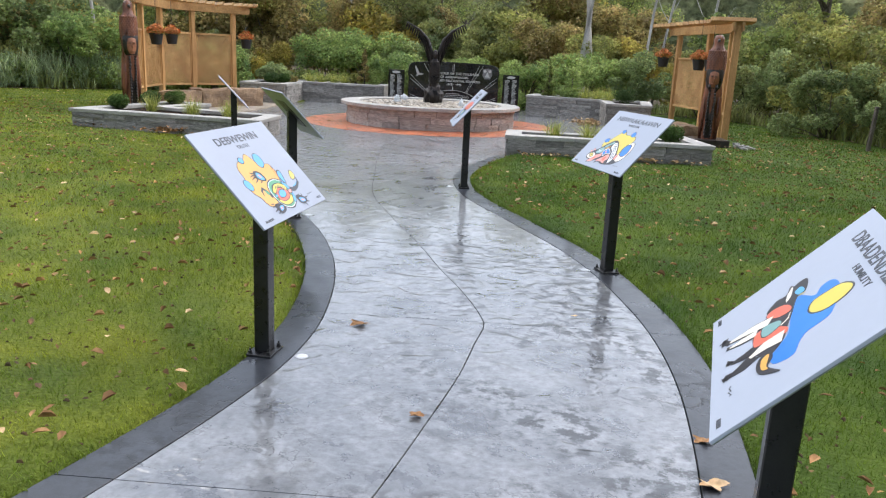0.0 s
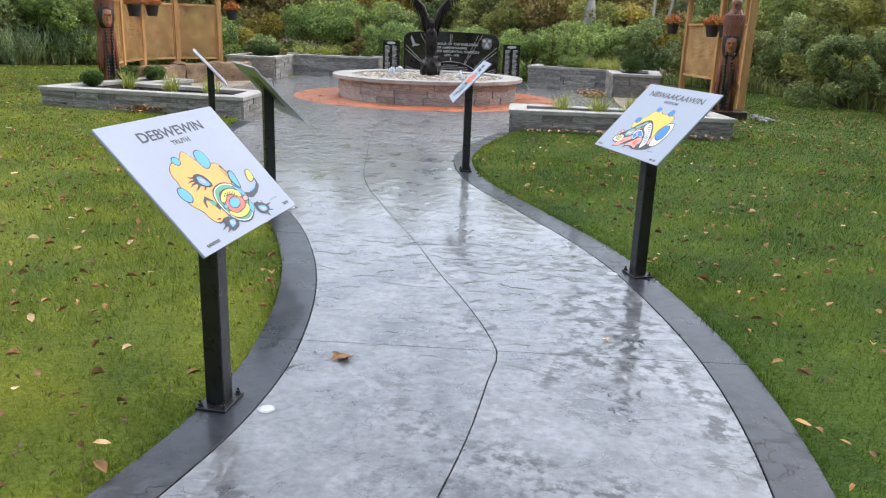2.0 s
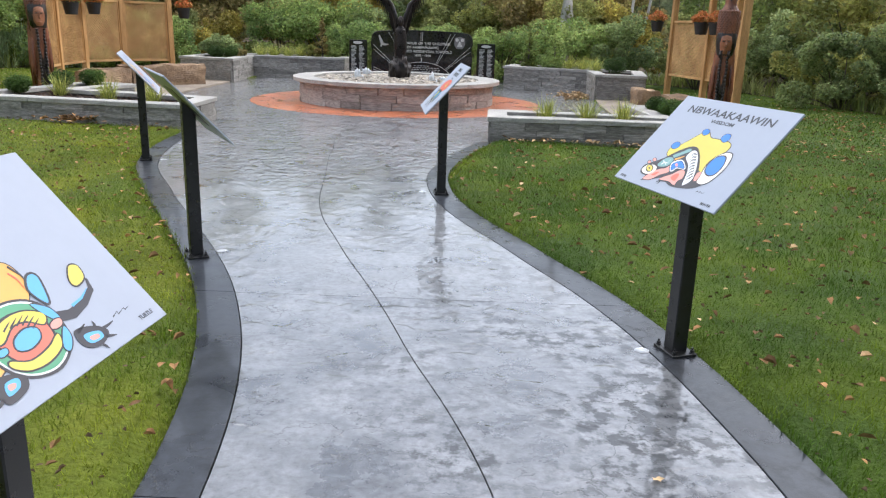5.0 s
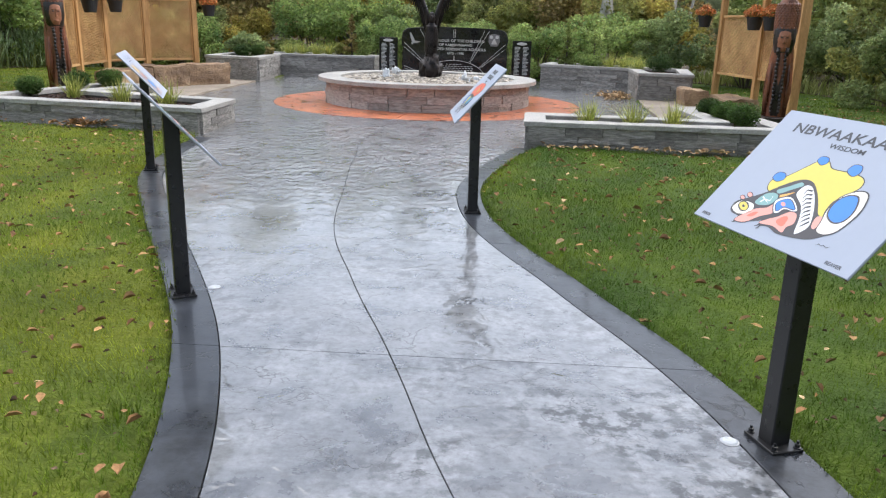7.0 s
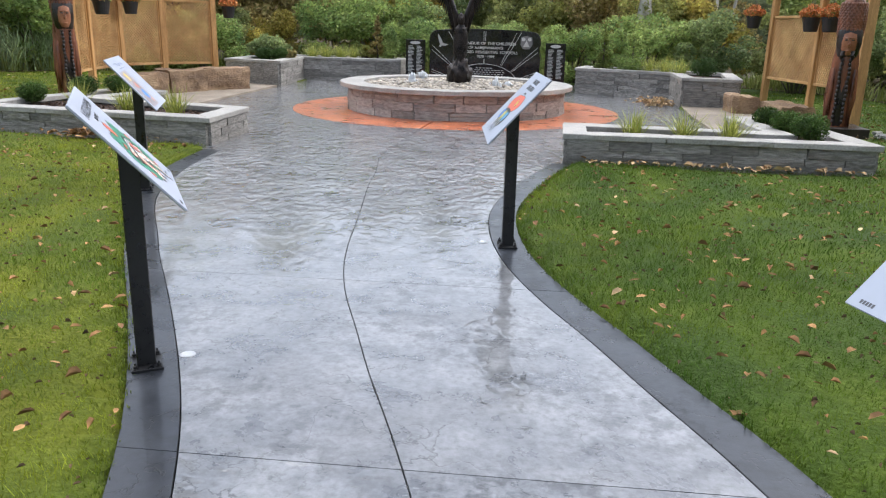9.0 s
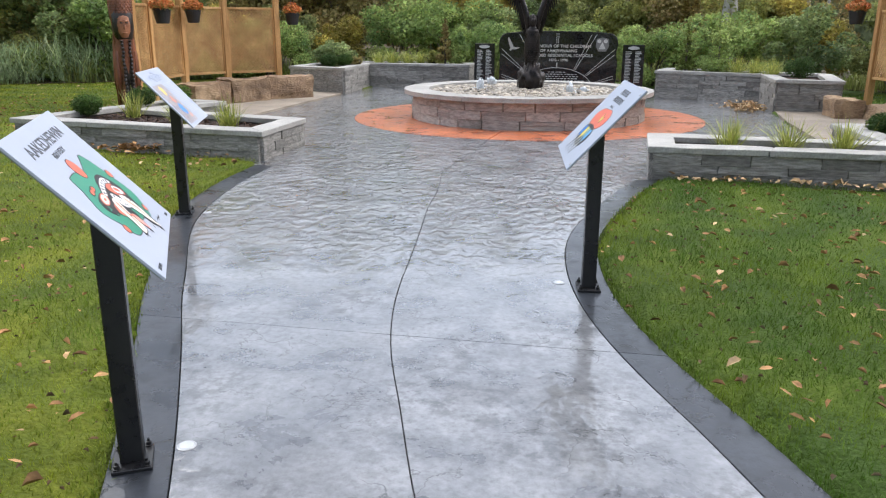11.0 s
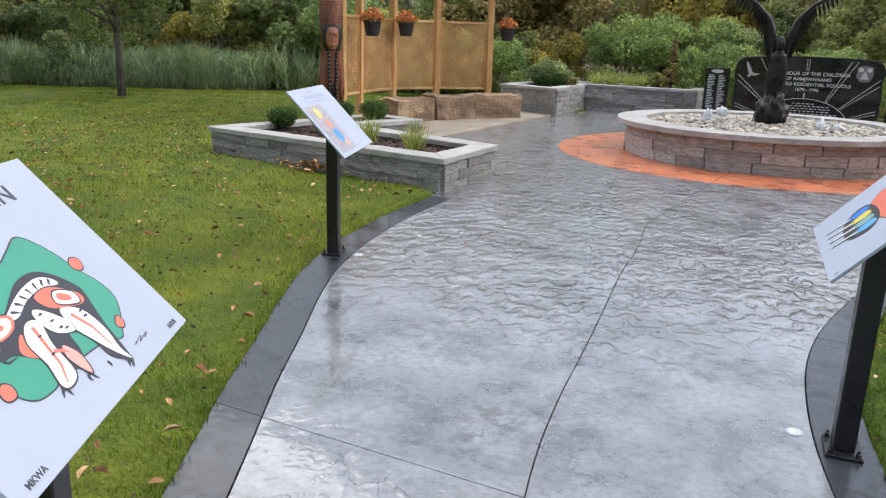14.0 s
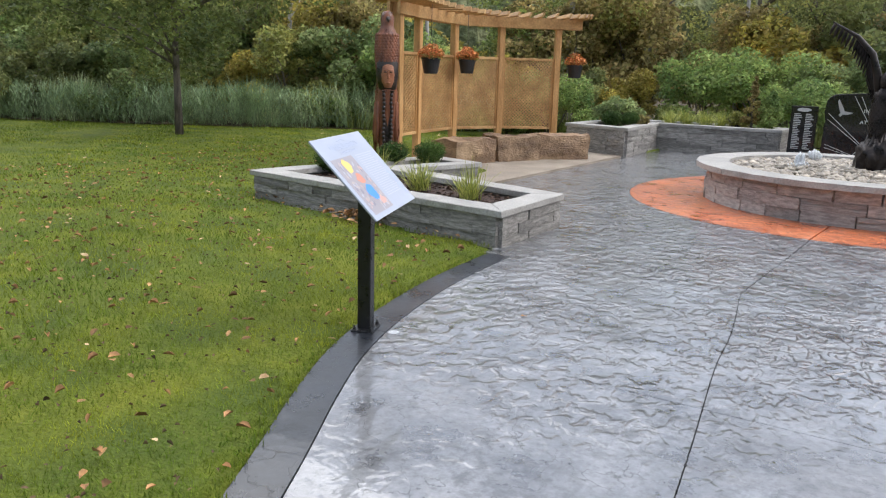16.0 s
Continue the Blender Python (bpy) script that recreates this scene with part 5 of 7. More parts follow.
for k, (x, y, z, top) in enumerate(((-7.05, 14.62, 1.71, 2.50), (-7.42, 16.35, 1.73, 2.50), (-6.22, 18.3, 1.70, 2.50), (4.66, 18.0, 1.74, 2.42), (4.98, 15.7, 1.70, 2.44), (5.1, 15.15, 1.70, 2.44))):
    hanging_pot(x, y, z, top, 300 + 3 * k)

# ---- water jets ----
M["foam"] = material("white_water_foam", (0.80, 0.83, 0.86), (0.92, 0.94, 0.96), 30, 80, (0.1, 0.3), 0.5, 0.01, sheer=0.4)


def jet(x, y, h, seed):
    r = random.Random(seed)
    bm = bmesh.new()
    for k in range(9):
        a, d = r.uniform(0, 6.28), r.uniform(0, 0.05)
        hh = h * r.uniform(0.45, 1) * (1 - d * 5)
        cx, cy = d * math.cos(a), d * math.sin(a)
        tube([(cx, cy, -0.03), (cx * 1.1, cy * 1.1, hh * 0.4), (cx * 1.5 + r.uniform(-0.01, 0.01), cy * 1.5, hh * 0.8), (cx * 1.8, cy * 1.8, hh)], [0.04, 0.034, 0.028, 0.006], 7, bm)
    for k in range(26):
        a, d = r.uniform(0, 6.28), r.uniform(0.02, 0.13)
        got = bmesh.ops.create_icosphere(bm, subdivisions=1, radius=r.uniform(0.006, 0.018))["verts"]
        bmesh.ops.translate(bm, vec=(d * math.cos(a), d * math.sin(a), r.uniform(0, h * 0.8) * (1 - d * 5)), verts=got)
    ob = part("water_jet", smooth(bm), M["foam"], m=pose(x, y, FZ - 0.03))
    tagged(ob, "small bubbling white water jet among the pebbles", "water jet", "water jets")


jet(-1.76, 15.12, 0.22, 1)
jet(-1.72, 16.4, 0.20, 2)
jet(-0.28, 14.95, 0.20, 3)
jet(-0.10, 15.2, 0.10, 4)

# ---- path lights ----
M["lens"] = material("frosted_white_lens", (0.50, 0.52, 0.54), (0.60, 0.62, 0.64), 10, 60, (0.2, 0.35), 0.05, grit=0.03)
M["steel"] = material("brushed_steel", (0.40, 0.40, 0.41), (0.52, 0.52, 0.53), 10, 90, (0.3, 0.45), 0.05, metal=1.0)
for x, y in ((1.195, 3.17), (-1.245, 4.565), (-0.035, 6.67), (-2.88, 7.875), (-0.465, 1.135), (1.08, -0.72)):
    ob = thing("path_light", "small round white light set flush in the path", "light", "path lights", m=pose(x, y, 0.0))
    part("lens", smooth(lathe([(0.030, -0.01), (0.030, 0.003), (0.025, 0.006), (0.005, 0.007)], 20), False), M["lens"], ob)
    part("ring", lathe([(0.035, -0.01), (0.035, 0.002), (0.0305, 0.0025)], 20), M["steel"], ob)

# ---- writing ----
M["ink"] = material("dark_grey_ink", (0.04, 0.045, 0.055), (0.06, 0.065, 0.08), 20, 90, (0.4, 0.5), 0, grit=0.02)


def writing(body, size, m, parent, mat, name="lettering", weight=0.0, stretch=1.0, space=1.0):
    cu = bpy.data.curves.new(name, "FONT")
    cu.body, cu.size, cu.align_x, cu.align_y, cu.offset, cu.extrude = body, size, "CENTER", "CENTER", weight, 0.0003
    cu.space_character = space
    tmp = new(name, cu)
    bpy.context.view_layer.update()
    me = bpy.data.meshes.new_from_object(tmp.evaluated_get(bpy.context.evaluated_depsgraph_get()))
    bpy.data.objects.remove(tmp)
    me.materials.clear()
    me.materials.append(mat)
    ob = part(name, me, None, parent, m=m @ Matrix.Diagonal((stretch, 1, 1, 1)))
    return ob


INKS = {}


def ink(rgb):
    if rgb not in INKS:
        INKS[rgb] = material("print_ink", rgb, tuple(min(1, c * 1.06) for c in rgb), 6, 60, (0.28, 0.36), 0, grit=0.015)
    return INKS[rgb]


BLACK, ORANGE, BLUE, RED = (0.035, 0.032, 0.04), (0.83, 0.43, 0.10), (0.12, 0.42, 0.80), (0.80, 0.17, 0.11)
YELLOW, GREEN, TEAL, CREAM = (0.74, 0.60, 0.10), (0.10, 0.36, 0.20), (0.05, 0.30, 0.20), (0.86, 0.80, 0.70)
DEEP, PINK, WHITE = (0.03, 0.22, 0.78), (0.82, 0.36, 0.30), (0.82, 0.83, 0.86)


def rounded(pts, steps=4):
    """A closed outline drawn smoothly through its points."""
    p = np.array(pts, float)
    a, c, d = np.roll(p, 1, 0), np.roll(p, -1, 0), np.roll(p, -2, 0)
    out = []
    for k in range(len(p)):
        for t in np.arange(steps) / steps:
            out.append(0.5 * (2 * p[k] + (c[k] - a[k]) * t + (2 * a[k] - 5 * p[k] + 4 * c[k] - d[k]) * t * t + (3 * p[k] - a[k] - 3 * c[k] + d[k]) * t**3))
    return np.array(out)


def shape(panel, pts, colour, level, line=0.0):
    """A flat printed shape with a smooth outline and, where wished, a dark line round it."""
    q = rounded(pts)
    z = 0.0023 + 0.0004 * level
    if line:
        d = np.roll(q, -1, 0) - np.roll(q, 1, 0)
        d /= np.linalg.norm(d, axis=1)[:, None] + 1e-9
        turn = np.sum(q[:, 0] * np.roll(q[:, 1], -1) - np.roll(q[:, 0], -1) * q[:, 1])
        nrm = np.c_[d[:, 1], -d[:, 0]] * (1 if turn > 0 else -1)
        part("art_outline", prism([tuple(v) for v in q + nrm * line], z - 0.0005, z), ink(BLACK), panel)
    part("art_shape", prism([tuple(v) for v in q], z - 0.0002, z + 0.0002), ink(colour), panel)


def blob(panel, cx, cy, rx, ry, rot, colour, level, wob=0.0, seed=0, line=0.0, n=40, lobes=3):
    """A flat printed shape with, where wished, a dark outline under it."""
    r = random.Random(seed)
    ph = [r.uniform(0, 6.28) for _ in range(4)]
    c, s = math.cos(radians(rot)), math.sin(radians(rot))

    def ringpts(grow):
        pts = []
        for k in range(n):
            a = 2 * math.pi * k / n
            w = 1 + wob * (math.sin(lobes * a + ph[0]) + 0.6 * math.sin((lobes + 2) * a + ph[1]) + 0.4 * math.sin((2 * lobes + 1) * a + ph[2]))
            x, y = (rx * w + grow) * math.cos(a), (ry * w + grow) * math.sin(a)
            pts.append((cx + x * c - y * s, cy + x * s + y * c))
        return pts

    z = 0.0023 + 0.0004 * level
    if line:
        part("art_outline", prism(ringpts(line), z - 0.0005, z), ink(BLACK), panel)
    part("art_shape", prism(ringpts(0), z - 0.0002, z + 0.0002), ink(colour), panel)


def stroke(panel, pts, w, colour, level):
    """A printed line of tapering width through points."""
    p = np.array(pts, float)
    d = np.gradient(p, axis=0)
    d /= np.linalg.norm(d, axis=1)[:, None] + 1e-9
    nrm = np.c_[-d[:, 1], d[:, 0]]
    ws = np.array([w * (1 - 0.75 * (k / (len(p) - 1)) ** 2) for k in range(len(p))])[:, None] / 2
    poly = [tuple(q) for q in (p + nrm * ws)[::-1]] + [tuple(q) for q in (p - nrm * ws)]
    z = 0.0023 + 0.0004 * level
    part("art_stroke", prism(poly, z - 0.0002, z + 0.0002), ink(colour), panel)


def scrawl(panel, pts):
    """A thin signature in straight strokes of the pen."""
    for a, b in zip(pts, pts[1:]):
        stroke(panel, [a, b], 0.003, BLACK, 1)


def lettered(panel, body, x, y, width, height, name):
    """A line of capitals of a given width and height, centred on a place of the panel."""
    ob = writing(body, 0.05, Matrix(), panel, M["ink"], name, 0.0007)
    me = ob.data
    co = np.array([v.co[:] for v in me.vertices])
    lo, hi = co.min(0), co.max(0)
    ob.matrix_basis = pose(x, y, 0.0026) @ Matrix.Diagonal((width / (hi[0] - lo[0]), height / (hi[1] - lo[1]), 1, 1)) @ Matrix.Translation((-(lo[0] + hi[0]) / 2, -(lo[1] + hi[1]) / 2, 0))


def heading(panel, title, width, sub, sub_width, x=0.0):
    lettered(panel, title, x, 0.197, width, 0.042, "title")
    lettered(panel, sub, x, 0.150, sub_width, 0.020, "subtitle")


def bars(panel, x, y, n, pitch):
    """Small writing too fine to read."""
    for k in range(n):
        part("caption_bar", box(pitch * 0.7, 0.012, 0.0005, (x + pitch * k, y, 0.0022)), M["ink"], panel)


SAGE = (0.22, 0.40, 0.40)
heading(SIGNS["truth"], "DEBWEWIN", 0.44, "TRUTH", 0.125)
bars(SIGNS["truth"], -0.345, -0.241, 9, 0.010)
lettered(SIGNS["truth"], "TURTLE", 0.335, -0.238, 0.058, 0.012, "caption")
heading(SIGNS["wisdom"], "NBWAAKAAWIN", 0.60, "WISDOM", 0.16)
lettered(SIGNS["wisdom"], "BEAVER", 0.323, -0.245, 0.066, 0.013, "caption")
bars(SIGNS["wisdom"], -0.36, -0.246, 5, 0.010)
heading(SIGNS["bravery"], "AAKEDHEWIN", 0.54, "BRAVERY", 0.18, -0.012)
lettered(SIGNS["bravery"], "MKWA", -0.331, -0.245, 0.06, 0.013, "caption")
bars(SIGNS["bravery"], 0.315, -0.245, 4, 0.012)
heading(SIGNS["humility"], "DBAADENDIZIWIN", 0.62, "HUMILITY", 0.18, 0.05)
bars(SIGNS["humility"], 0.325, -0.243, 4, 0.011)
bars(SIGNS["humility"], -0.37, -0.242, 5, 0.010)

P = SIGNS["truth"]
shape(P, [(-0.057, 0.106), (-0.031, 0.087), (-0.013, 0.055), (0.024, 0.03), (0.092, 0.023), (0.11, -0.012), (0.097, -0.056), (0.035, -0.107), (-0.059, -0.155), (-0.12, -0.183), (-0.187, -0.184), (-0.211, -0.158), (-0.216, -0.129), (-0.244, -0.098), (-0.253, -0.073), (-0.247, -0.044), (-0.218, -0.007), (-0.217, 0.029), (-0.2, 0.055), (-0.165, 0.075), (-0.106, 0.08)], ORANGE, 1, 0.003)
shape(P, [(-0.139, 0.093), (-0.116, 0.091), (-0.108, 0.074), (-0.129, 0.063), (-0.148, 0.07), (-0.151, 0.082)], BLUE, 2, 0.004)
shape(P, [(0.019, 0.092), (0.05, 0.093), (0.067, 0.071), (0.061, 0.037), (0.03, 0.017), (0.005, 0.02), (-0.007, 0.042), (-0.001, 0.07)], BLUE, 2, 0.004)
shape(P, [(-0.248, -0.021), (-0.225, -0.023), (-0.209, -0.042), (-0.212, -0.067), (-0.234, -0.08), (-0.253, -0.073), (-0.265, -0.054), (-0.264, -0.036)], BLUE, 2, 0.004)
stroke(P, [(-0.111, -0.145), (-0.124, -0.112), (-0.145, -0.086), (-0.168, -0.099), (-0.18, -0.122)], 0.022, BLACK, 2)
shape(P, [(-0.137, -0.099), (-0.113, -0.119), (-0.132, -0.128), (-0.142, -0.116)], GREEN, 3)
stroke(P, [(0.106, -0.137), (0.146, -0.147), (0.2, -0.137), (0.249, -0.118), (0.262, -0.091)], 0.026, BLACK, 2)
shape(P, [(0.245, -0.048), (0.269, -0.055), (0.259, -0.086), (0.221, -0.096), (0.214, -0.079)], YELLOW, 3, 0.004)
stroke(P, [(0.162, -0.131), (0.203, -0.126), (0.239, -0.112)], 0.007, BLUE, 3)
shape(P, [(-0.066, -0.068), (0.009, -0.055), (0.072, -0.072), (0.103, -0.112), (0.103, -0.166), (0.071, -0.209), (0.01, -0.234), (-0.052, -0.224), (-0.093, -0.194), (-0.108, -0.148), (-0.102, -0.106)], BLACK, 3)
shape(P, [(-0.062, -0.073), (0.008, -0.061), (0.067, -0.077), (0.095, -0.114), (0.095, -0.165), (0.065, -0.205), (0.008, -0.227), (-0.049, -0.219), (-0.087, -0.19), (-0.101, -0.148), (-0.096, -0.108)], WHITE, 4)
shape(P, [(-0.059, -0.076), (0.007, -0.065), (0.063, -0.081), (0.09, -0.116), (0.089, -0.163), (0.062, -0.201), (0.008, -0.223), (-0.047, -0.215), (-0.083, -0.188), (-0.096, -0.148), (-0.091, -0.11)], GREEN, 5)
shape(P, [(-0.047, -0.091), (0.004, -0.083), (0.047, -0.095), (0.067, -0.122), (0.067, -0.158), (0.046, -0.187), (0.005, -0.204), (-0.037, -0.198), (-0.066, -0.177), (-0.076, -0.146), (-0.072, -0.117)], BLACK, 6)
shape(P, [(-0.044, -0.096), (0.003, -0.088), (0.042, -0.099), (0.061, -0.124), (0.06, -0.157), (0.041, -0.183), (0.003, -0.199), (-0.035, -0.193), (-0.061, -0.174), (-0.071, -0.146), (-0.067, -0.119)], RED, 7)
shape(P, [(-0.077, -0.12), (-0.027, -0.092), (0.034, -0.091), (0.077, -0.116), (0.058, -0.136), (0.026, -0.113), (-0.013, -0.109), (-0.059, -0.13)], YELLOW, 8, 0.004)
shape(P, [(-0.079, -0.168), (-0.039, -0.188), (0.022, -0.183), (0.066, -0.168), (0.051, -0.194), (-0.002, -0.208), (-0.054, -0.203), (-0.084, -0.182)], YELLOW, 8, 0.004)
shape(P, [(0.022, -0.157), (-0.017, -0.166), (-0.044, -0.156), (-0.033, -0.136), (0.005, -0.126), (0.033, -0.136)], BLUE, 9, 0.004)
shape(P, [(0.098, -0.154), (0.079, -0.158), (0.065, -0.153), (0.071, -0.143), (0.089, -0.139), (0.103, -0.143)], PINK, 9, 0.003)
shape(P, [(-0.067, -0.15), (-0.08, -0.153), (-0.09, -0.15), (-0.085, -0.142), (-0.073, -0.139), (-0.063, -0.142)], BLUE, 9, 0.003)
shape(P, [(0.094, -0.161), (0.09, -0.189), (0.061, -0.212), (0.054, -0.197)], BLUE, 9, 0.003)
shape(P, [(0.068, -0.086), (0.102, -0.113), (0.104, -0.145), (0.084, -0.13)], BLUE, 8, 0.003)
stroke(P, [(-0.039, -0.111), (-0.023, -0.104), (-0.008, -0.098)], 0.004, BLACK, 9)
stroke(P, [(-0.02, -0.111), (-0.003, -0.104), (0.012, -0.097)], 0.004, BLACK, 9)
stroke(P, [(-0.003, -0.113), (0.013, -0.106), (0.029, -0.099)], 0.004, BLACK, 9)
stroke(P, [(0.01, -0.117), (0.026, -0.11), (0.042, -0.104)], 0.004, BLACK, 9)
stroke(P, [(0.019, -0.124), (0.036, -0.117), (0.052, -0.111)], 0.004, BLACK, 9)
stroke(P, [(0.025, -0.133), (0.042, -0.126), (0.058, -0.12)], 0.004, BLACK, 9)
shape(P, [(-0.109, 0.007), (-0.073, 0.007), (-0.046, -0.013), (-0.04, -0.048), (-0.063, -0.058), (-0.096, -0.047), (-0.122, -0.033), (-0.127, -0.015)], BLACK, 4)
shape(P, [(-0.095, -0.003), (-0.068, -0.011), (-0.054, -0.046), (-0.085, -0.045), (-0.106, -0.027)], BLUE, 5)
shape(P, [(-0.086, -0.013), (-0.069, -0.023), (-0.075, -0.035), (-0.09, -0.023)], PINK, 6)
stroke(P, [(-0.107, -0.003), (-0.134, 0.001), (-0.147, 0.008)], 0.008, BLACK, 4)
stroke(P, [(-0.122, -0.013), (-0.145, -0.011), (-0.17, -0.014)], 0.008, BLACK, 4)
stroke(P, [(-0.124, -0.023), (-0.148, -0.024), (-0.172, -0.031)], 0.008, BLACK, 4)
stroke(P, [(-0.117, -0.035), (-0.138, -0.044), (-0.162, -0.05)], 0.008, BLACK, 4)
stroke(P, [(-0.088, -0.047), (-0.1, -0.054), (-0.115, -0.06)], 0.008, BLACK, 4)
stroke(P, [(0.113, -0.188), (0.135, -0.184), (0.149, -0.18)], 0.008, BLACK, 4)
stroke(P, [(0.166, -0.197), (0.173, -0.191), (0.173, -0.183)], 0.008, BLACK, 4)
stroke(P, [(0.182, -0.21), (0.203, -0.21), (0.227, -0.208)], 0.008, BLACK, 4)
stroke(P, [(0.173, -0.228), (0.189, -0.234), (0.204, -0.239)], 0.008, BLACK, 4)
stroke(P, [(0.148, -0.238), (0.152, -0.246), (0.156, -0.255)], 0.008, BLACK, 4)
stroke(P, [(-0.15, -0.19), (-0.171, -0.19), (-0.191, -0.192)], 0.008, BLACK, 4)
stroke(P, [(-0.155, -0.206), (-0.178, -0.212), (-0.2, -0.216)], 0.008, BLACK, 4)
stroke(P, [(-0.15, -0.221), (-0.166, -0.227), (-0.183, -0.232)], 0.008, BLACK, 4)
stroke(P, [(-0.161, -0.178), (-0.171, -0.175), (-0.183, -0.174)], 0.008, BLACK, 4)
shape(P, [(0.123, -0.028), (0.143, -0.039), (0.116, -0.098), (0.103, -0.088), (0.097, -0.056)], BLUE, 5, 0.006)
stroke(P, [(0.098, 0.009), (0.11, -0.018), (0.11, -0.05)], 0.006, BLACK, 4)
stroke(P, [(0.085, -0.005), (0.094, -0.025), (0.091, -0.051)], 0.005, RED, 4)
shape(P, [(0.109, -0.181), (0.17, -0.195), (0.192, -0.223), (0.144, -0.24), (0.101, -0.222)], BLACK, 4)
shape(P, [(0.122, -0.2), (0.167, -0.209), (0.166, -0.227), (0.123, -0.224)], BLUE, 5)
shape(P, [(0.133, -0.21), (0.158, -0.214), (0.155, -0.223), (0.132, -0.22)], PINK, 6)
shape(P, [(-0.148, -0.18), (-0.106, -0.185), (-0.074, -0.204), (-0.09, -0.229), (-0.144, -0.237), (-0.157, -0.218), (-0.162, -0.194)], BLACK, 4)
shape(P, [(-0.125, -0.198), (-0.093, -0.201), (-0.102, -0.218), (-0.137, -0.222)], BLUE, 5)
shape(P, [(-0.122, -0.203), (-0.105, -0.207), (-0.113, -0.215), (-0.127, -0.214)], PINK, 6)
scrawl(P, [(0.238, -0.201), (0.262, -0.194), (0.259, -0.202), (0.289, -0.195), (0.289, -0.201), (0.307, -0.198)])
P = SIGNS["wisdom"]
shape(P, [(-0.176, -0.064), (-0.181, -0.035), (-0.145, -0.017), (-0.115, 0.016), (-0.082, 0.059), (-0.061, 0.081), (-0.025, 0.089), (0.012, 0.066), (0.06, 0.065), (0.105, 0.067), (0.159, 0.058), (0.176, 0.029), (0.157, -0.007), (0.13, -0.047), (0.133, -0.089), (0.143, -0.11), (0.106, -0.097), (0.027, -0.03), (-0.047, -0.009), (-0.089, -0.031), (-0.111, -0.072), (-0.149, -0.081)], YELLOW, 1, 0.0035)
shape(P, [(-0.19, -0.025), (-0.184, -0.002), (-0.153, 0.001), (-0.137, -0.019), (-0.159, -0.036)], DEEP, 2, 0.003)
shape(P, [(-0.071, 0.085), (-0.064, 0.101), (-0.036, 0.101), (-0.025, 0.083), (-0.043, 0.07)], DEEP, 2, 0.003)
shape(P, [(0.079, 0.072), (0.085, 0.098), (0.115, 0.1), (0.128, 0.077), (0.114, 0.058)], DEEP, 2, 0.003)
shape(P, [(-0.252, -0.188), (-0.251, -0.157), (-0.205, -0.126), (-0.16, -0.09), (-0.116, -0.043), (-0.064, -0.005), (-0.012, -0), (0.048, -0.036), (0.118, -0.105), (0.152, -0.148), (0.186, -0.15), (0.223, -0.126), (0.214, -0.16), (0.171, -0.195), (0.103, -0.212), (0.033, -0.219), (-0.021, -0.208), (-0.068, -0.215), (-0.056, -0.19), (-0.113, -0.213), (-0.184, -0.235), (-0.184, -0.211), (-0.229, -0.206)], BLACK, 2)
shape(P, [(0.155, -0.126), (0.138, -0.077), (0.144, -0.027), (0.177, 0.006), (0.214, 0.013), (0.236, -0.008), (0.25, -0.056), (0.245, -0.104), (0.231, -0.144), (0.201, -0.164), (0.167, -0.16)], CREAM, 3, 0.005)
shape(P, [(0.155, -0.094), (0.143, -0.054), (0.159, -0.02), (0.192, -0.009), (0.213, -0.024), (0.229, -0.062), (0.224, -0.1), (0.194, -0.114)], DEEP, 4, 0.006)
shape(P, [(-0.028, -0.062), (-0.025, -0.023), (0.005, -0.019), (0.046, -0.048), (0.095, -0.101), (0.127, -0.156), (0.108, -0.194), (0.094, -0.19), (0.068, -0.141), (0.031, -0.097)], WHITE, 3)
stroke(P, [(0.023, -0.033), (-0, -0.035), (-0.001, -0.053)], 0.007, BLACK, 5)
stroke(P, [(0.035, -0.047), (0.013, -0.051), (0.012, -0.068)], 0.007, BLACK, 5)
stroke(P, [(0.047, -0.061), (0.026, -0.066), (0.024, -0.083)], 0.007, BLACK, 5)
stroke(P, [(0.058, -0.075), (0.04, -0.082), (0.036, -0.097)], 0.007, BLACK, 5)
stroke(P, [(0.07, -0.088), (0.053, -0.097), (0.049, -0.112)], 0.007, BLACK, 5)
stroke(P, [(0.081, -0.101), (0.066, -0.112), (0.061, -0.126)], 0.007, BLACK, 5)
stroke(P, [(0.093, -0.114), (0.078, -0.127), (0.073, -0.14)], 0.007, BLACK, 5)
stroke(P, [(0.103, -0.127), (0.091, -0.142), (0.084, -0.154)], 0.007, BLACK, 5)
stroke(P, [(0.115, -0.14), (0.104, -0.157), (0.096, -0.168)], 0.007, BLACK, 5)
shape(P, [(-0.12, -0.068), (-0.084, -0.041), (-0.052, -0.014), (-0.033, -0.024), (-0.065, -0.052), (-0.099, -0.079)], SAGE, 3)
shape(P, [(-0.169, -0.135), (-0.153, -0.096), (-0.114, -0.081), (-0.088, -0.098), (-0.098, -0.13), (-0.143, -0.144)], SAGE, 3)
stroke(P, [(-0.146, -0.132), (-0.135, -0.117), (-0.109, -0.115), (-0.114, -0.095)], 0.006, WHITE, 4)
stroke(P, [(-0.153, -0.11), (-0.13, -0.118), (-0.11, -0.127)], 0.005, WHITE, 4)
shape(P, [(-0.244, -0.188), (-0.228, -0.151), (-0.163, -0.149), (-0.148, -0.182), (-0.195, -0.202)], CREAM, 3, 0.003)
shape(P, [(-0.18, -0.163), (-0.174, -0.178), (-0.193, -0.184), (-0.219, -0.173), (-0.226, -0.158), (-0.206, -0.152)], YELLOW, 4, 0.005)
shape(P, [(-0.193, -0.167), (-0.192, -0.171), (-0.198, -0.173), (-0.206, -0.169), (-0.208, -0.165), (-0.202, -0.163)], BLACK, 5)
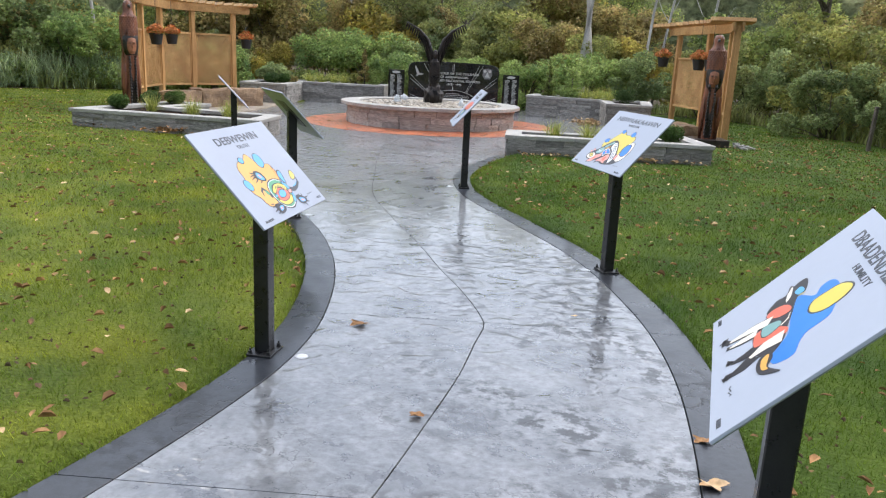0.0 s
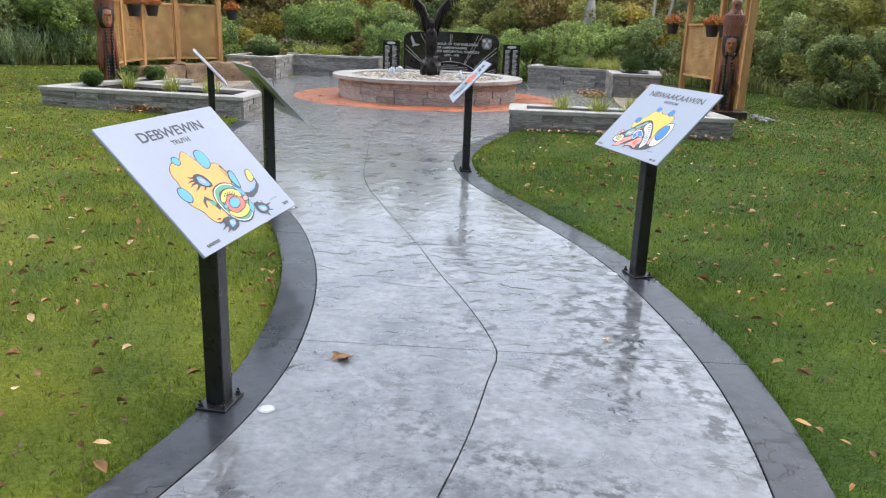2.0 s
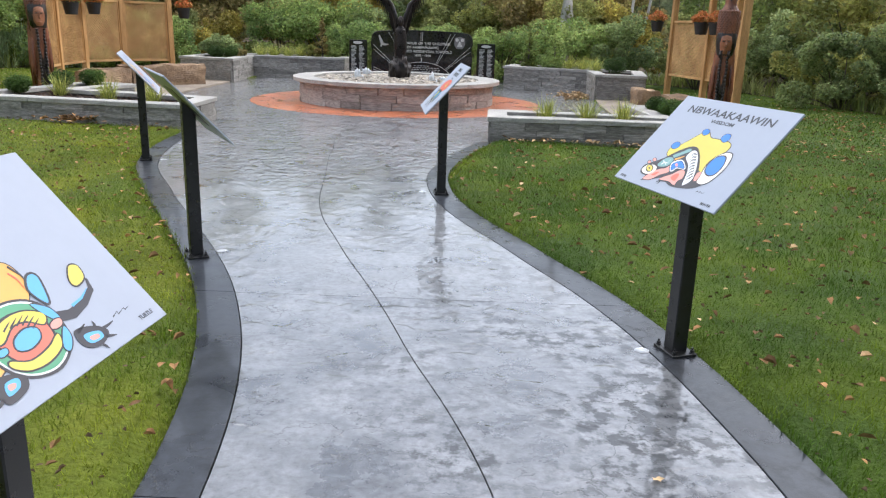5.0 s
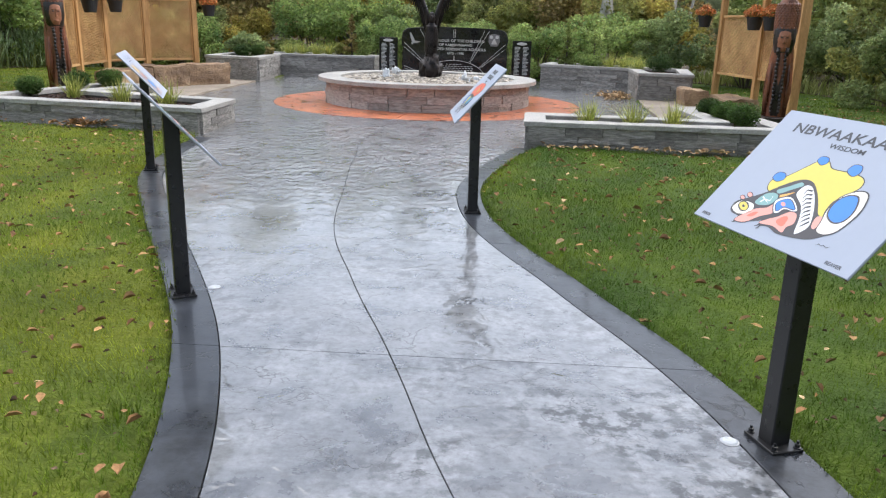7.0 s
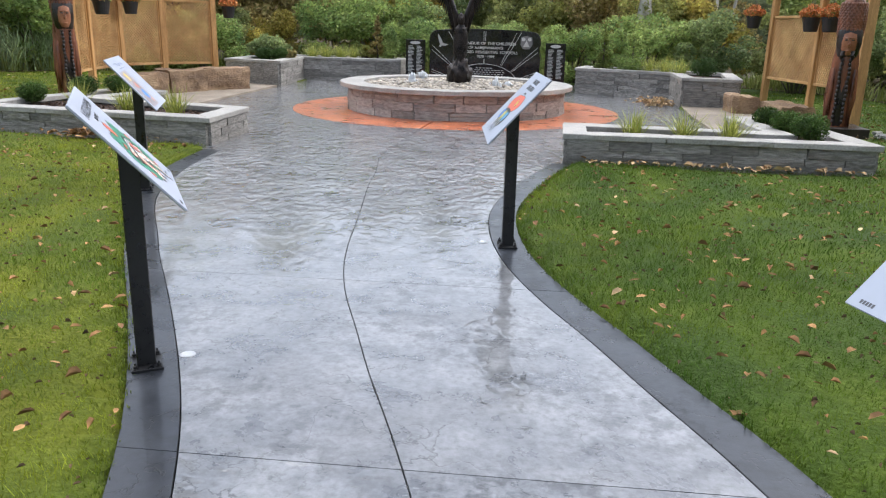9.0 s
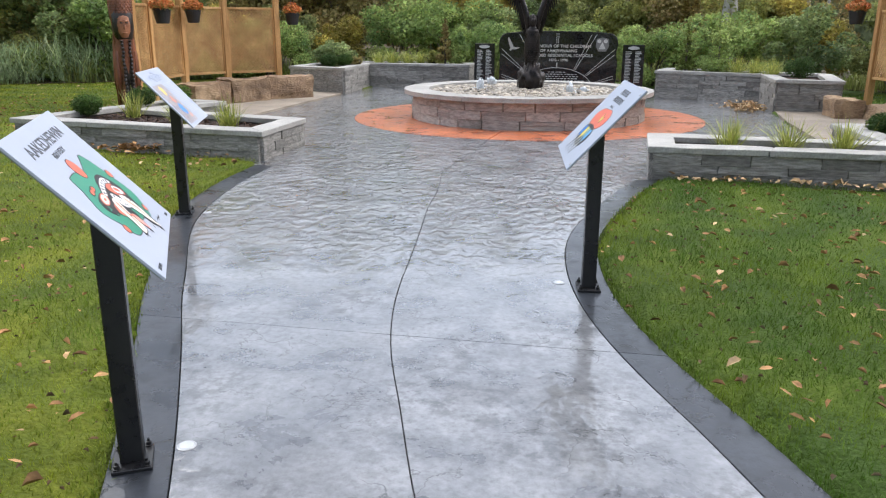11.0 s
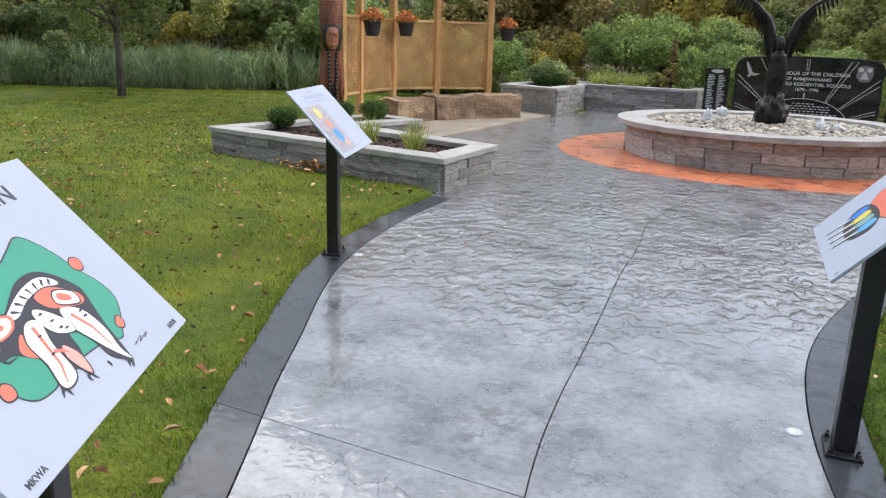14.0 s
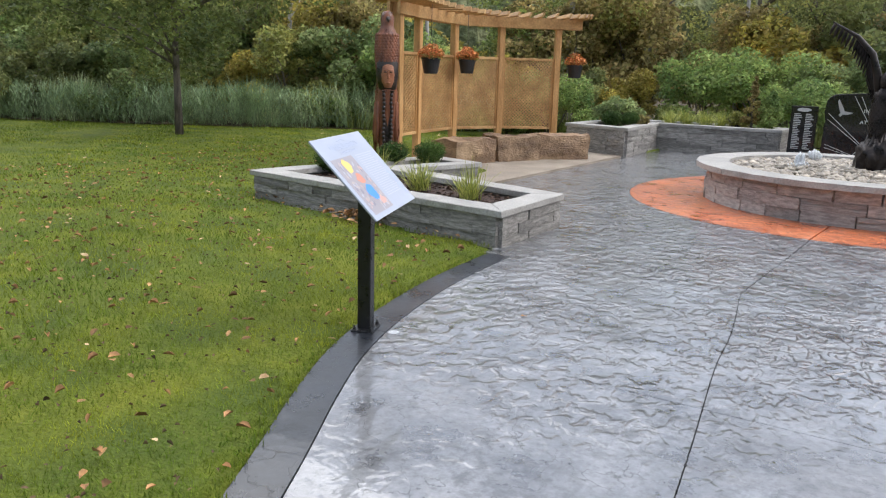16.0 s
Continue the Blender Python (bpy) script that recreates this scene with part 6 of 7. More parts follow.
shape(P, [(-0.184, -0.229), (-0.167, -0.194), (-0.134, -0.16), (-0.096, -0.144), (-0.08, -0.125), (-0.053, -0.155), (-0.092, -0.183), (-0.132, -0.222)], PINK, 3, 0.003)
shape(P, [(-0.069, -0.206), (-0.05, -0.183), (-0.02, -0.162), (0.011, -0.13), (0.045, -0.131), (0.065, -0.164), (0.05, -0.186), (0.05, -0.209), (-0.004, -0.199)], PINK, 3, 0.003)
shape(P, [(0.136, -0.153), (0.124, -0.119), (0.143, -0.11), (0.154, -0.137), (0.154, -0.158)], PINK, 3)
shape(P, [(-0.148, -0.197), (-0.13, -0.176), (-0.113, -0.172), (-0.123, -0.194)], RED, 4)
shape(P, [(-0.01, -0.176), (0.007, -0.151), (0.027, -0.154), (0.034, -0.185), (0.014, -0.189)], RED, 4)
shape(P, [(-0.053, -0.149), (-0.085, -0.108), (-0.037, -0.079), (0.027, -0.111), (0.024, -0.124), (-0.02, -0.127), (-0.033, -0.148)], WHITE, 4, 0.004)
shape(P, [(-0.051, -0.14), (-0.072, -0.113), (-0.034, -0.088), (0.016, -0.112), (0.014, -0.119), (-0.028, -0.12), (-0.04, -0.139)], DEEP, 5, 0.003)
shape(P, [(-0.032, -0.11), (-0.03, -0.117), (-0.039, -0.12), (-0.051, -0.114), (-0.054, -0.107), (-0.045, -0.104)], PINK, 6)
stroke(P, [(-0.087, -0.088), (-0.064, -0.074), (-0.042, -0.058)], 0.012, ORANGE, 3)
shape(P, [(-0.23, -0.136), (-0.229, -0.143), (-0.238, -0.145), (-0.25, -0.14), (-0.252, -0.133), (-0.243, -0.13)], PINK, 2, 0.003)
shape(P, [(-0.207, -0.116), (-0.205, -0.124), (-0.215, -0.127), (-0.229, -0.121), (-0.232, -0.113), (-0.222, -0.11)], PINK, 2, 0.003)
stroke(P, [(-0.174, -0.231), (-0.181, -0.237), (-0.19, -0.239)], 0.006, BLACK, 3)
stroke(P, [(-0.064, -0.206), (-0.068, -0.217), (-0.078, -0.223)], 0.006, BLACK, 3)
stroke(P, [(-0.056, -0.213), (-0.056, -0.225), (-0.064, -0.229)], 0.006, BLACK, 3)
scrawl(P, [(0.211, -0.205), (0.214, -0.198), (0.229, -0.203), (0.233, -0.196), (0.25, -0.202), (0.258, -0.195)])
P = SIGNS["bravery"]
shape(P, [(-0.199, 0.077), (-0.175, 0.082), (-0.099, 0.08), (-0.064, 0.064), (0.01, 0.065), (0.076, 0.085), (0.136, 0.103), (0.173, 0.073), (0.198, 0.028), (0.21, -0.014), (0.236, -0.062), (0.24, -0.108), (0.21, -0.141), (0.158, -0.175), (0.132, -0.185), (0.059, -0.165), (-0.094, -0.157), (-0.134, -0.167), (-0.189, -0.163), (-0.218, -0.14), (-0.229, -0.1), (-0.255, -0.067), (-0.267, -0.036), (-0.247, -0.001), (-0.218, 0.031), (-0.208, 0.058)], TEAL, 1, 0.0035)
shape(P, [(-0.055, 0.119), (-0.027, 0.119), (-0.002, 0.093), (-0.012, 0.057), (-0.035, 0.045), (-0.061, 0.054), (-0.078, 0.078), (-0.078, 0.102)], RED, 2, 0.0035)
shape(P, [(0.226, 0.01), (0.248, -0.001), (0.235, -0.022), (0.212, -0.018), (0.206, -0.002)], RED, 2, 0.0035)
shape(P, [(0.182, -0.146), (0.19, -0.161), (0.173, -0.173), (0.157, -0.161)], RED, 2, 0.0035)
shape(P, [(-0.227, -0.105), (-0.213, -0.116), (-0.222, -0.134), (-0.245, -0.132), (-0.246, -0.116)], RED, 2, 0.0035)
shape(P, [(-0.174, -0.013), (-0.117, -0.007), (-0.086, -0.014), (0.011, 0.025), (0.082, 0.027), (0.129, 0.001), (0.161, -0.042), (0.162, -0.069), (0.13, -0.142), (0.102, -0.236), (0.079, -0.22), (0.057, -0.2), (0.052, -0.167), (0.05, -0.133), (0.014, -0.111), (0.001, -0.145), (-0.036, -0.196), (-0.047, -0.174), (-0.064, -0.171), (-0.116, -0.184), (-0.131, -0.178), (-0.105, -0.145), (-0.107, -0.114), (-0.148, -0.082), (-0.181, -0.077), (-0.206, -0.053), (-0.201, -0.028)], BLACK, 3)
shape(P, [(-0.085, -0.019), (-0.001, 0.007), (0.074, 0.013), (0.113, -0.005), (0.115, -0.021), (0.063, -0.009), (-0.004, -0.015), (-0.057, -0.031), (-0.084, -0.027)], WHITE, 4)
stroke(P, [(-0.065, -0.017), (-0.054, -0.021), (-0.044, -0.027)], 0.007, BLACK, 5)
stroke(P, [(-0.038, -0.007), (-0.027, -0.013), (-0.022, -0.021)], 0.007, BLACK, 5)
stroke(P, [(-0.009, -0), (-0.003, -0.006), (0.003, -0.014)], 0.007, BLACK, 5)
stroke(P, [(0.021, 0.005), (0.025, -0.002), (0.026, -0.011)], 0.007, BLACK, 5)
stroke(P, [(0.053, 0.008), (0.051, -0.001), (0.049, -0.009)], 0.007, BLACK, 5)
stroke(P, [(0.083, 0.005), (0.074, -0.003), (0.072, -0.01)], 0.007, BLACK, 5)
stroke(P, [(0.104, -0.002), (0.095, -0.008), (0.091, -0.014)], 0.007, BLACK, 5)
shape(P, [(0.025, -0.015), (0.084, -0.016), (0.143, -0.057), (0.131, -0.081), (0.056, -0.062), (0.024, -0.04)], RED, 4, 0.002)
shape(P, [(0.082, -0.028), (0.129, -0.049), (0.121, -0.075), (0.063, -0.052)], WHITE, 5, 0.004)
shape(P, [(0.085, -0.035), (0.111, -0.049), (0.108, -0.062), (0.075, -0.048)], RED, 6)
shape(P, [(-0.015, -0.035), (0.015, -0.052), (0.048, -0.099), (0.032, -0.113), (-0.013, -0.095), (-0.028, -0.06)], WHITE, 4, 0.003)
shape(P, [(-0.003, -0.052), (-0.01, -0.052), (-0.015, -0.05), (-0.011, -0.048), (-0.005, -0.047), (-0, -0.049)], BLACK, 6)
shape(P, [(0.009, -0.074), (0.002, -0.074), (-0.003, -0.073), (0.001, -0.07), (0.007, -0.07), (0.012, -0.071)], BLACK, 6)
shape(P, [(0.013, -0.094), (0.006, -0.094), (0.001, -0.092), (0.005, -0.09), (0.012, -0.089), (0.016, -0.091)], BLACK, 6)
shape(P, [(0.027, -0.101), (0.02, -0.101), (0.015, -0.1), (0.02, -0.097), (0.026, -0.097), (0.03, -0.099)], BLACK, 6)
shape(P, [(-0.062, -0.048), (-0.026, -0.059), (-0.05, -0.109), (-0.064, -0.171), (-0.104, -0.185), (-0.123, -0.172), (-0.105, -0.129), (-0.1, -0.079)], CREAM, 4, 0.004)
shape(P, [(-0.094, -0.058), (-0.09, -0.083), (-0.09, -0.117), (-0.126, -0.097), (-0.128, -0.079)], RED, 3.4)
shape(P, [(0.053, -0.063), (0.105, -0.088), (0.116, -0.147), (0.1, -0.198), (0.103, -0.231), (0.075, -0.195), (0.051, -0.141), (0.037, -0.103)], CREAM, 4, 0.004)
shape(P, [(-0.03, -0.12), (-0.013, -0.154), (-0.029, -0.194), (-0.043, -0.172), (-0.048, -0.141)], PINK, 4, 0.004)
stroke(P, [(-0.054, -0.06), (-0.065, -0.098), (-0.078, -0.143), (-0.104, -0.176)], 0.009, RED, 5)
stroke(P, [(0.066, -0.084), (0.086, -0.13), (0.087, -0.182)], 0.009, RED, 5)
stroke(P, [(-0.064, -0.118), (-0.043, -0.127), (-0.033, -0.136)], 0.009, RED, 5)
shape(P, [(-0.055, -0.083), (-0.062, -0.083), (-0.066, -0.082), (-0.062, -0.079), (-0.056, -0.079), (-0.052, -0.08)], BLACK, 6)
shape(P, [(-0.068, -0.123), (-0.075, -0.123), (-0.079, -0.121), (-0.075, -0.119), (-0.069, -0.118), (-0.065, -0.12)], BLACK, 6)
shape(P, [(0.104, -0.106), (0.096, -0.106), (0.091, -0.104), (0.095, -0.101), (0.102, -0.101), (0.107, -0.103)], BLACK, 6)
shape(P, [(0.104, -0.092), (0.096, -0.092), (0.091, -0.09), (0.096, -0.088), (0.102, -0.087), (0.107, -0.089)], BLACK, 6)
shape(P, [(-0.091, -0.042), (-0.14, -0.049), (-0.171, -0.036), (-0.154, -0.017), (-0.107, -0.009), (-0.073, -0.021)], RED, 4, 0.003)
shape(P, [(-0.098, -0.039), (-0.137, -0.045), (-0.161, -0.035), (-0.147, -0.019), (-0.11, -0.013), (-0.084, -0.023)], CREAM, 5)
shape(P, [(-0.115, -0.033), (-0.127, -0.034), (-0.136, -0.031), (-0.131, -0.026), (-0.119, -0.024), (-0.11, -0.027)], RED, 6)
shape(P, [(-0.144, 0.006), (-0.163, 0.003), (-0.175, 0.008), (-0.167, 0.016), (-0.149, 0.019), (-0.137, 0.015)], RED, 4, 0.004)
shape(P, [(-0.106, 0.01), (-0.125, 0.007), (-0.138, 0.011), (-0.13, 0.019), (-0.112, 0.023), (-0.099, 0.018)], RED, 4, 0.004)
stroke(P, [(-0.172, -0.045), (-0.167, -0.056), (-0.193, -0.059)], 0.014, TEAL, 5)
stroke(P, [(-0.181, -0.077), (-0.173, -0.085), (-0.146, -0.086)], 0.006, BLACK, 4)
stroke(P, [(0.096, -0.233), (0.091, -0.241), (0.082, -0.246)], 0.006, BLACK, 4)
stroke(P, [(0.084, -0.228), (0.082, -0.235), (0.075, -0.24)], 0.006, BLACK, 4)
stroke(P, [(-0.034, -0.194), (-0.033, -0.202), (-0.028, -0.211)], 0.006, BLACK, 4)
stroke(P, [(-0.045, -0.191), (-0.049, -0.199), (-0.046, -0.206)], 0.006, BLACK, 4)
stroke(P, [(-0.117, -0.182), (-0.12, -0.19), (-0.12, -0.199)], 0.006, BLACK, 4)
stroke(P, [(-0.126, -0.178), (-0.136, -0.184), (-0.142, -0.191)], 0.006, BLACK, 4)
stroke(P, [(0.032, -0.199), (0.034, -0.207), (0.033, -0.213)], 0.006, BLACK, 4)
scrawl(P, [(0.152, -0.217), (0.193, -0.211), (0.176, -0.22), (0.221, -0.214), (0.202, -0.22), (0.224, -0.218)])
P = SIGNS["humility"]
shape(P, [(-0.085, -0.012), (-0.098, 0.007), (-0.031, 0.038), (-0.06, 0.06), (-0.058, 0.088), (-0.012, 0.101), (0.062, 0.095), (0.106, 0.077), (0.152, 0.054), (0.161, 0.027), (0.162, -0.005), (0.188, -0.027), (0.235, -0.045), (0.238, -0.07), (0.217, -0.099), (0.17, -0.102), (0.143, -0.08), (0.097, -0.049), (0.015, -0.034)], DEEP, 1)
shape(P, [(0.043, 0.014), (0.004, 0.03), (0.004, 0.064), (0.016, 0.103), (0.061, 0.124), (0.089, 0.116), (0.106, 0.087), (0.104, 0.048), (0.079, 0.022)], YELLOW, 2, 0.005)
shape(P, [(-0.224, -0.012), (-0.204, -0.001), (-0.211, 0.013), (-0.195, 0.038), (-0.117, 0.024), (-0.108, -0.002), (-0.025, -0.024), (0.049, -0.046), (0.111, -0.061), (0.152, -0.094), (0.15, -0.114), (0.094, -0.138), (-0.032, -0.14), (-0.076, -0.112), (-0.079, -0.082), (-0.142, -0.092), (-0.183, -0.059), (-0.176, -0.029)], BLACK, 2)
shape(P, [(-0.12, -0.092), (-0.13, -0.071), (-0.108, -0.039), (-0.066, -0.024), (-0.04, -0.032), (-0.051, -0.063), (-0.092, -0.089)], RED, 3, 0.002)
shape(P, [(-0.154, -0.005), (-0.162, 0.015), (-0.12, 0.021), (-0.116, 0.002)], BLUE, 3)
shape(P, [(-0.034, -0.133), (-0.031, -0.1), (0.051, -0.048), (0.086, -0.055), (0.064, -0.087), (0.056, -0.121), (0.039, -0.14)], RED, 3)
shape(P, [(-0.047, -0.107), (-0.026, -0.065), (0.01, -0.061), (0.026, -0.098), (0.006, -0.114)], SAGE, 4, 0.003)
shape(P, [(-0.17, -0.026), (-0.206, -0.006), (-0.15, -0.016), (-0.12, -0.034)], CREAM, 3)
stroke(P, [(0.018, -0.062), (0.004, -0.04), (-0.026, -0.03)], 0.006, CREAM, 4)
stroke(P, [(-0.11, 0.002), (-0.104, 0.012), (-0.098, 0.021)], 0.006, YELLOW, 4)
stroke(P, [(-0.064, -0.085), (-0.094, -0.144), (-0.112, -0.208)], 0.057, BLACK, 2.5)
stroke(P, [(-0.064, -0.085), (-0.094, -0.144), (-0.112, -0.208)], 0.045, CREAM, 4)
stroke(P, [(-0.046, -0.127), (-0.058, -0.168), (-0.069, -0.209)], 0.047, BLACK, 2.5)
stroke(P, [(-0.046, -0.127), (-0.058, -0.168), (-0.069, -0.209)], 0.035, CREAM, 4)
stroke(P, [(0.093, -0.061), (0.081, -0.112), (0.094, -0.154)], 0.072, BLACK, 2.5)
stroke(P, [(0.093, -0.061), (0.081, -0.112), (0.094, -0.154)], 0.06, CREAM, 4)
stroke(P, [(0.055, -0.131), (0.058, -0.169), (0.048, -0.207)], 0.047, BLACK, 2.5)
stroke(P, [(0.1, -0.144), (0.12, -0.178), (0.124, -0.219)], 0.057, BLACK, 2.5)
stroke(P, [(-0.106, -0.208), (-0.156, -0.23), (-0.144, -0.241)], 0.02, BLACK, 3)
stroke(P, [(-0.159, -0.221), (-0.139, -0.227), (-0.12, -0.232)], 0.02, BLACK, 3)
stroke(P, [(-0.069, -0.209), (-0.081, -0.216), (-0.068, -0.218)], 0.02, BLACK, 3)
stroke(P, [(0.044, -0.207), (0.02, -0.218), (0.041, -0.219)], 0.02, BLACK, 3)
stroke(P, [(0.13, -0.213), (0.114, -0.233), (0.134, -0.228)], 0.02, BLACK, 3)
stroke(P, [(0.103, -0.215), (0.118, -0.221), (0.131, -0.225)], 0.02, BLACK, 3)
shape(P, [(0.14, -0.129), (0.142, -0.1), (0.179, -0.096), (0.216, -0.111), (0.275, -0.085), (0.273, -0.095), (0.233, -0.132), (0.183, -0.141)], BLACK, 3)
shape(P, [(0.157, -0.124), (0.149, -0.103), (0.203, -0.114), (0.229, -0.112), (0.211, -0.128)], ORANGE, 4)
scrawl(P, [(0.184, -0.21), (0.195, -0.215), (0.212, -0.208), (0.212, -0.217), (0.231, -0.209), (0.237, -0.215)])

P = SIGNS["red"]
for row, (w, n) in enumerate(((0.24, 7), (0.30, 9))):
    for k in range(n):
        part("title_bar", box(w / n * 0.7, 0.036, 0.0005, (-w / 2 + w * (k + 0.5) / n, 0.205 - row * 0.052, 0.0022)), M["ink"], P)
for k in range(5):
    part("title_bar", box(0.012, 0.014, 0.0005, (-0.04 + 0.02 * k, 0.105, 0.0022)), M["ink"], P)
shape(P, [(-0.21, 0.03), (-0.12, 0.075), (0.0, 0.085), (0.12, 0.09), (0.2, 0.06), (0.21, 0.01), (0.14, -0.03), (0.02, -0.045), (-0.1, -0.05), (-0.18, -0.02)], RED, 1, 0.003)
shape(P, [(0.02, 0.06), (0.05, 0.03), (0.09, 0.04), (0.06, 0.0), (0.02, 0.02)], YELLOW, 2, 0.002)
shape(P, [(-0.16, -0.05), (-0.05, -0.03), (0.09, -0.04), (0.16, -0.09), (0.12, -0.16), (0.0, -0.17), (-0.12, -0.15), (-0.18, -0.10)], BLACK, 2)
for k in range(4):
    x = -0.12 + 0.07 * k
    shape(P, [(x - 0.03, -0.06), (x + 0.02, -0.055), (x + 0.03, -0.10), (x, -0.145), (x - 0.03, -0.11)], (DEEP, YELLOW, SAGE, BLUE)[k], 3)
    stroke(P, [(x, -0.12), (x - 0.012, -0.17), (x - 0.02, -0.225)], 0.026, BLACK, 3)
    stroke(P, [(x, -0.125), (x - 0.012, -0.17), (x - 0.017, -0.21)], 0.014, WHITE, 5)
for sx in (-0.37, 0.37):
    for sy in (-0.235, 0.235):
        part("screw", lathe([(0.009, 0), (0.009, 0.002), (0.004, 0.003)], 10), M["steel"], P, m=Matrix.Translation((sx, sy, 0.002)))

P = SIGNS["text"]
r = random.Random(9)
for y, w, h, n in ((0.235, 0.12, 0.014, 6), (0.195, 0.46, 0.036, 15), (0.155, 0.26, 0.014, 12)):
    for k in range(n):
        part("title_bar", box(w / n * 0.72, h, 0.0005, (-w / 2 + w * (k + 0.5) / n, y, 0.0022)), ink((0.35, 0.40, 0.52)), P)
part("picture_ground", box(0.335, 0.365, 0.0006, (-0.185, -0.055, 0.0022)), ink((0.33, 0.30, 0.33)), P)
for k in range(60):
    blob(P, r.uniform(-0.335, -0.035), r.uniform(-0.22, 0.11), r.uniform(0.008, 0.024), r.uniform(0.006, 0.014), r.uniform(0, 180), r.choice(((0.45, 0.38, 0.36), (0.24, 0.22, 0.27), (0.50, 0.36, 0.34), (0.42, 0.42, 0.48))), 1.4, 0.05, k, n=12)
blob(P, -0.195, 0.070, 0.050, 0.045, 0, (0.80, 0.58, 0.14), 2.4, 0.08, 4)
blob(P, -0.160, -0.020, 0.048, 0.035, 0, (0.62, 0.25, 0.16), 2.4, 0.10, 5)
blob(P, -0.150, -0.115, 0.060, 0.052, 0, (0.06, 0.28, 0.75), 2.4, 0.08, 6)
blob(P, -0.09, -0.18, 0.045, 0.025, 0, (0.60, 0.36, 0.30), 2.4, 0.10, 7)
for k in range(21):
    w = 0.30 * r.uniform(0.8, 1)
    part("text_line", box(w, 0.0055, 0.0005, (0.03 + w / 2, 0.118 - 0.0145 * k, 0.0022)), ink((0.42, 0.45, 0.52)), P)
stroke(P, [(0.30, -0.02), (0.35, -0.07), (0.32, -0.13), (0.36, -0.18), (0.33, -0.23)], 0.005, (0.30, 0.45, 0.75), 1)

# ---- monument writing ----
FACE = -0.1135


def on_face(x, z, turn=0):
    return Matrix.Translation((x, FACE, z)) @ pose(0, 0, 0, 90, 0, 0) @ pose(0, 0, 0, 0, 0, turn)


for body, size, z in (("IN HONOUR OF THE CHILDREN", 0.092, 0.905), ("OF AAMJIWNAANG", 0.088, 0.805), ("ATTENDED RESIDENTIAL SCHOOLS", 0.088, 0.705), ("1870 - 1996", 0.082, 0.605)):
    writing(body, size, on_face(0.03, z), monument, M["etch"], "inscription", 0.0015, 1.02, 1.05)


def etched(pts, w):
    p = np.array(pts, float)
    d = np.gradient(p, axis=0)
    d /= np.linalg.norm(d, axis=1)[:, None]
    nrm = np.c_[-d[:, 1], d[:, 0]] * w / 2
    poly = [tuple(q) for q in (p + nrm)[::-1]] + [tuple(q) for q in (p - nrm)]
    part("etched_line", prism(poly, 0, 0.0015), M["etch"], monument, m=on_face(0, 0))


etched([(0.82 * math.cos(radians(a)), -0.06 + 0.50 * math.sin(radians(a))) for a in range(8, 173, 6)], 0.012)
for a in (18, 40, 62, 90, 118, 140, 162):
    for da in (-2.2, 2.2):
        c, s = math.cos(radians(a + da * 0.5)), math.sin(radians(a + da * 0.5))
        c2, s2 = math.cos(radians(a + da)), math.sin(radians(a + da))
        r0 = 1.0
        x1, z1 = 0.84 * c, -0.06 + 0.52 * s
        k = 1.0
        while abs(x1 + k * c2) < 1.26 and z1 + k * s2 < 1.17 and k < 1.4:
            k += 0.01
        k = 0.0
        while abs(x1 + k * c2) < 1.25 and z1 + k * s2 < 1.16:
            k += 0.01
        if a == 90:
            etched([(x1 + da * 0.01, 0.45), (x1 + da * 0.01, 0.55)], 0.010)
            etched([(x1 + da * 0.015, 0.97), (x1 + da * 0.018, 1.18)], 0.010)
        else:
            etched([(x1, z1), (x1 + k * 0.5 * c2, z1 + k * 0.5 * s2), (x1 + k * c2, z1 + k * s2)], 0.010)
r = random.Random(14)
for k in range(5):
    w = (0.42, 0.95, 1.0, 0.95, 1.25)[k]
    n = int(w / 0.075)
    for j in range(n):
        part("small_text", box(0.075 * r.uniform(0.55, 0.9), 0.0015, 0.017, (-w / 2 + (j + 0.5) * w / n, FACE, 0.335 - 0.047 * k)), M["etch"], monument)
# crest and bird, as plain shapes
part("crest", prism([(-0.13, 0.12), (-0.14, -0.05), (-0.08, -0.15), (0.08, -0.15), (0.14, -0.05), (0.13, 0.12), (0, 0.15)][::-1], 0, 0.0012), ink((0.16, 0.16, 0.16)), monument, m=on_face(0.98, 0.95))
part("crest", prism([(-0.075, -0.10), (0.075, -0.10), (0, 0.05)], 0.0012, 0.0024), M["etch"], monument, m=on_face(0.98, 0.95))
for sx in (-0.07, 0.07):
    part("crest", prism(arc(sx, 0.07, 0.042, 0, 340, 17), 0.0012, 0.0024), M["etch"], monument, m=on_face(0.98, 0.95))
part("bird_etching", prism([(-0.05, -0.14), (-0.02, -0.10), (0.07, -0.10), (0.16, -0.06), (0.08, -0.055), (0.01, -0.04), (-0.03, 0.05), (-0.10, 0.17), (-0.12, 0.13), (-0.085, 0.0), (-0.055, -0.07), (-0.085, -0.11)], 0, 0.0015), ink((0.40, 0.40, 0.39)), monument, m=on_face(-1.0, 0.93))

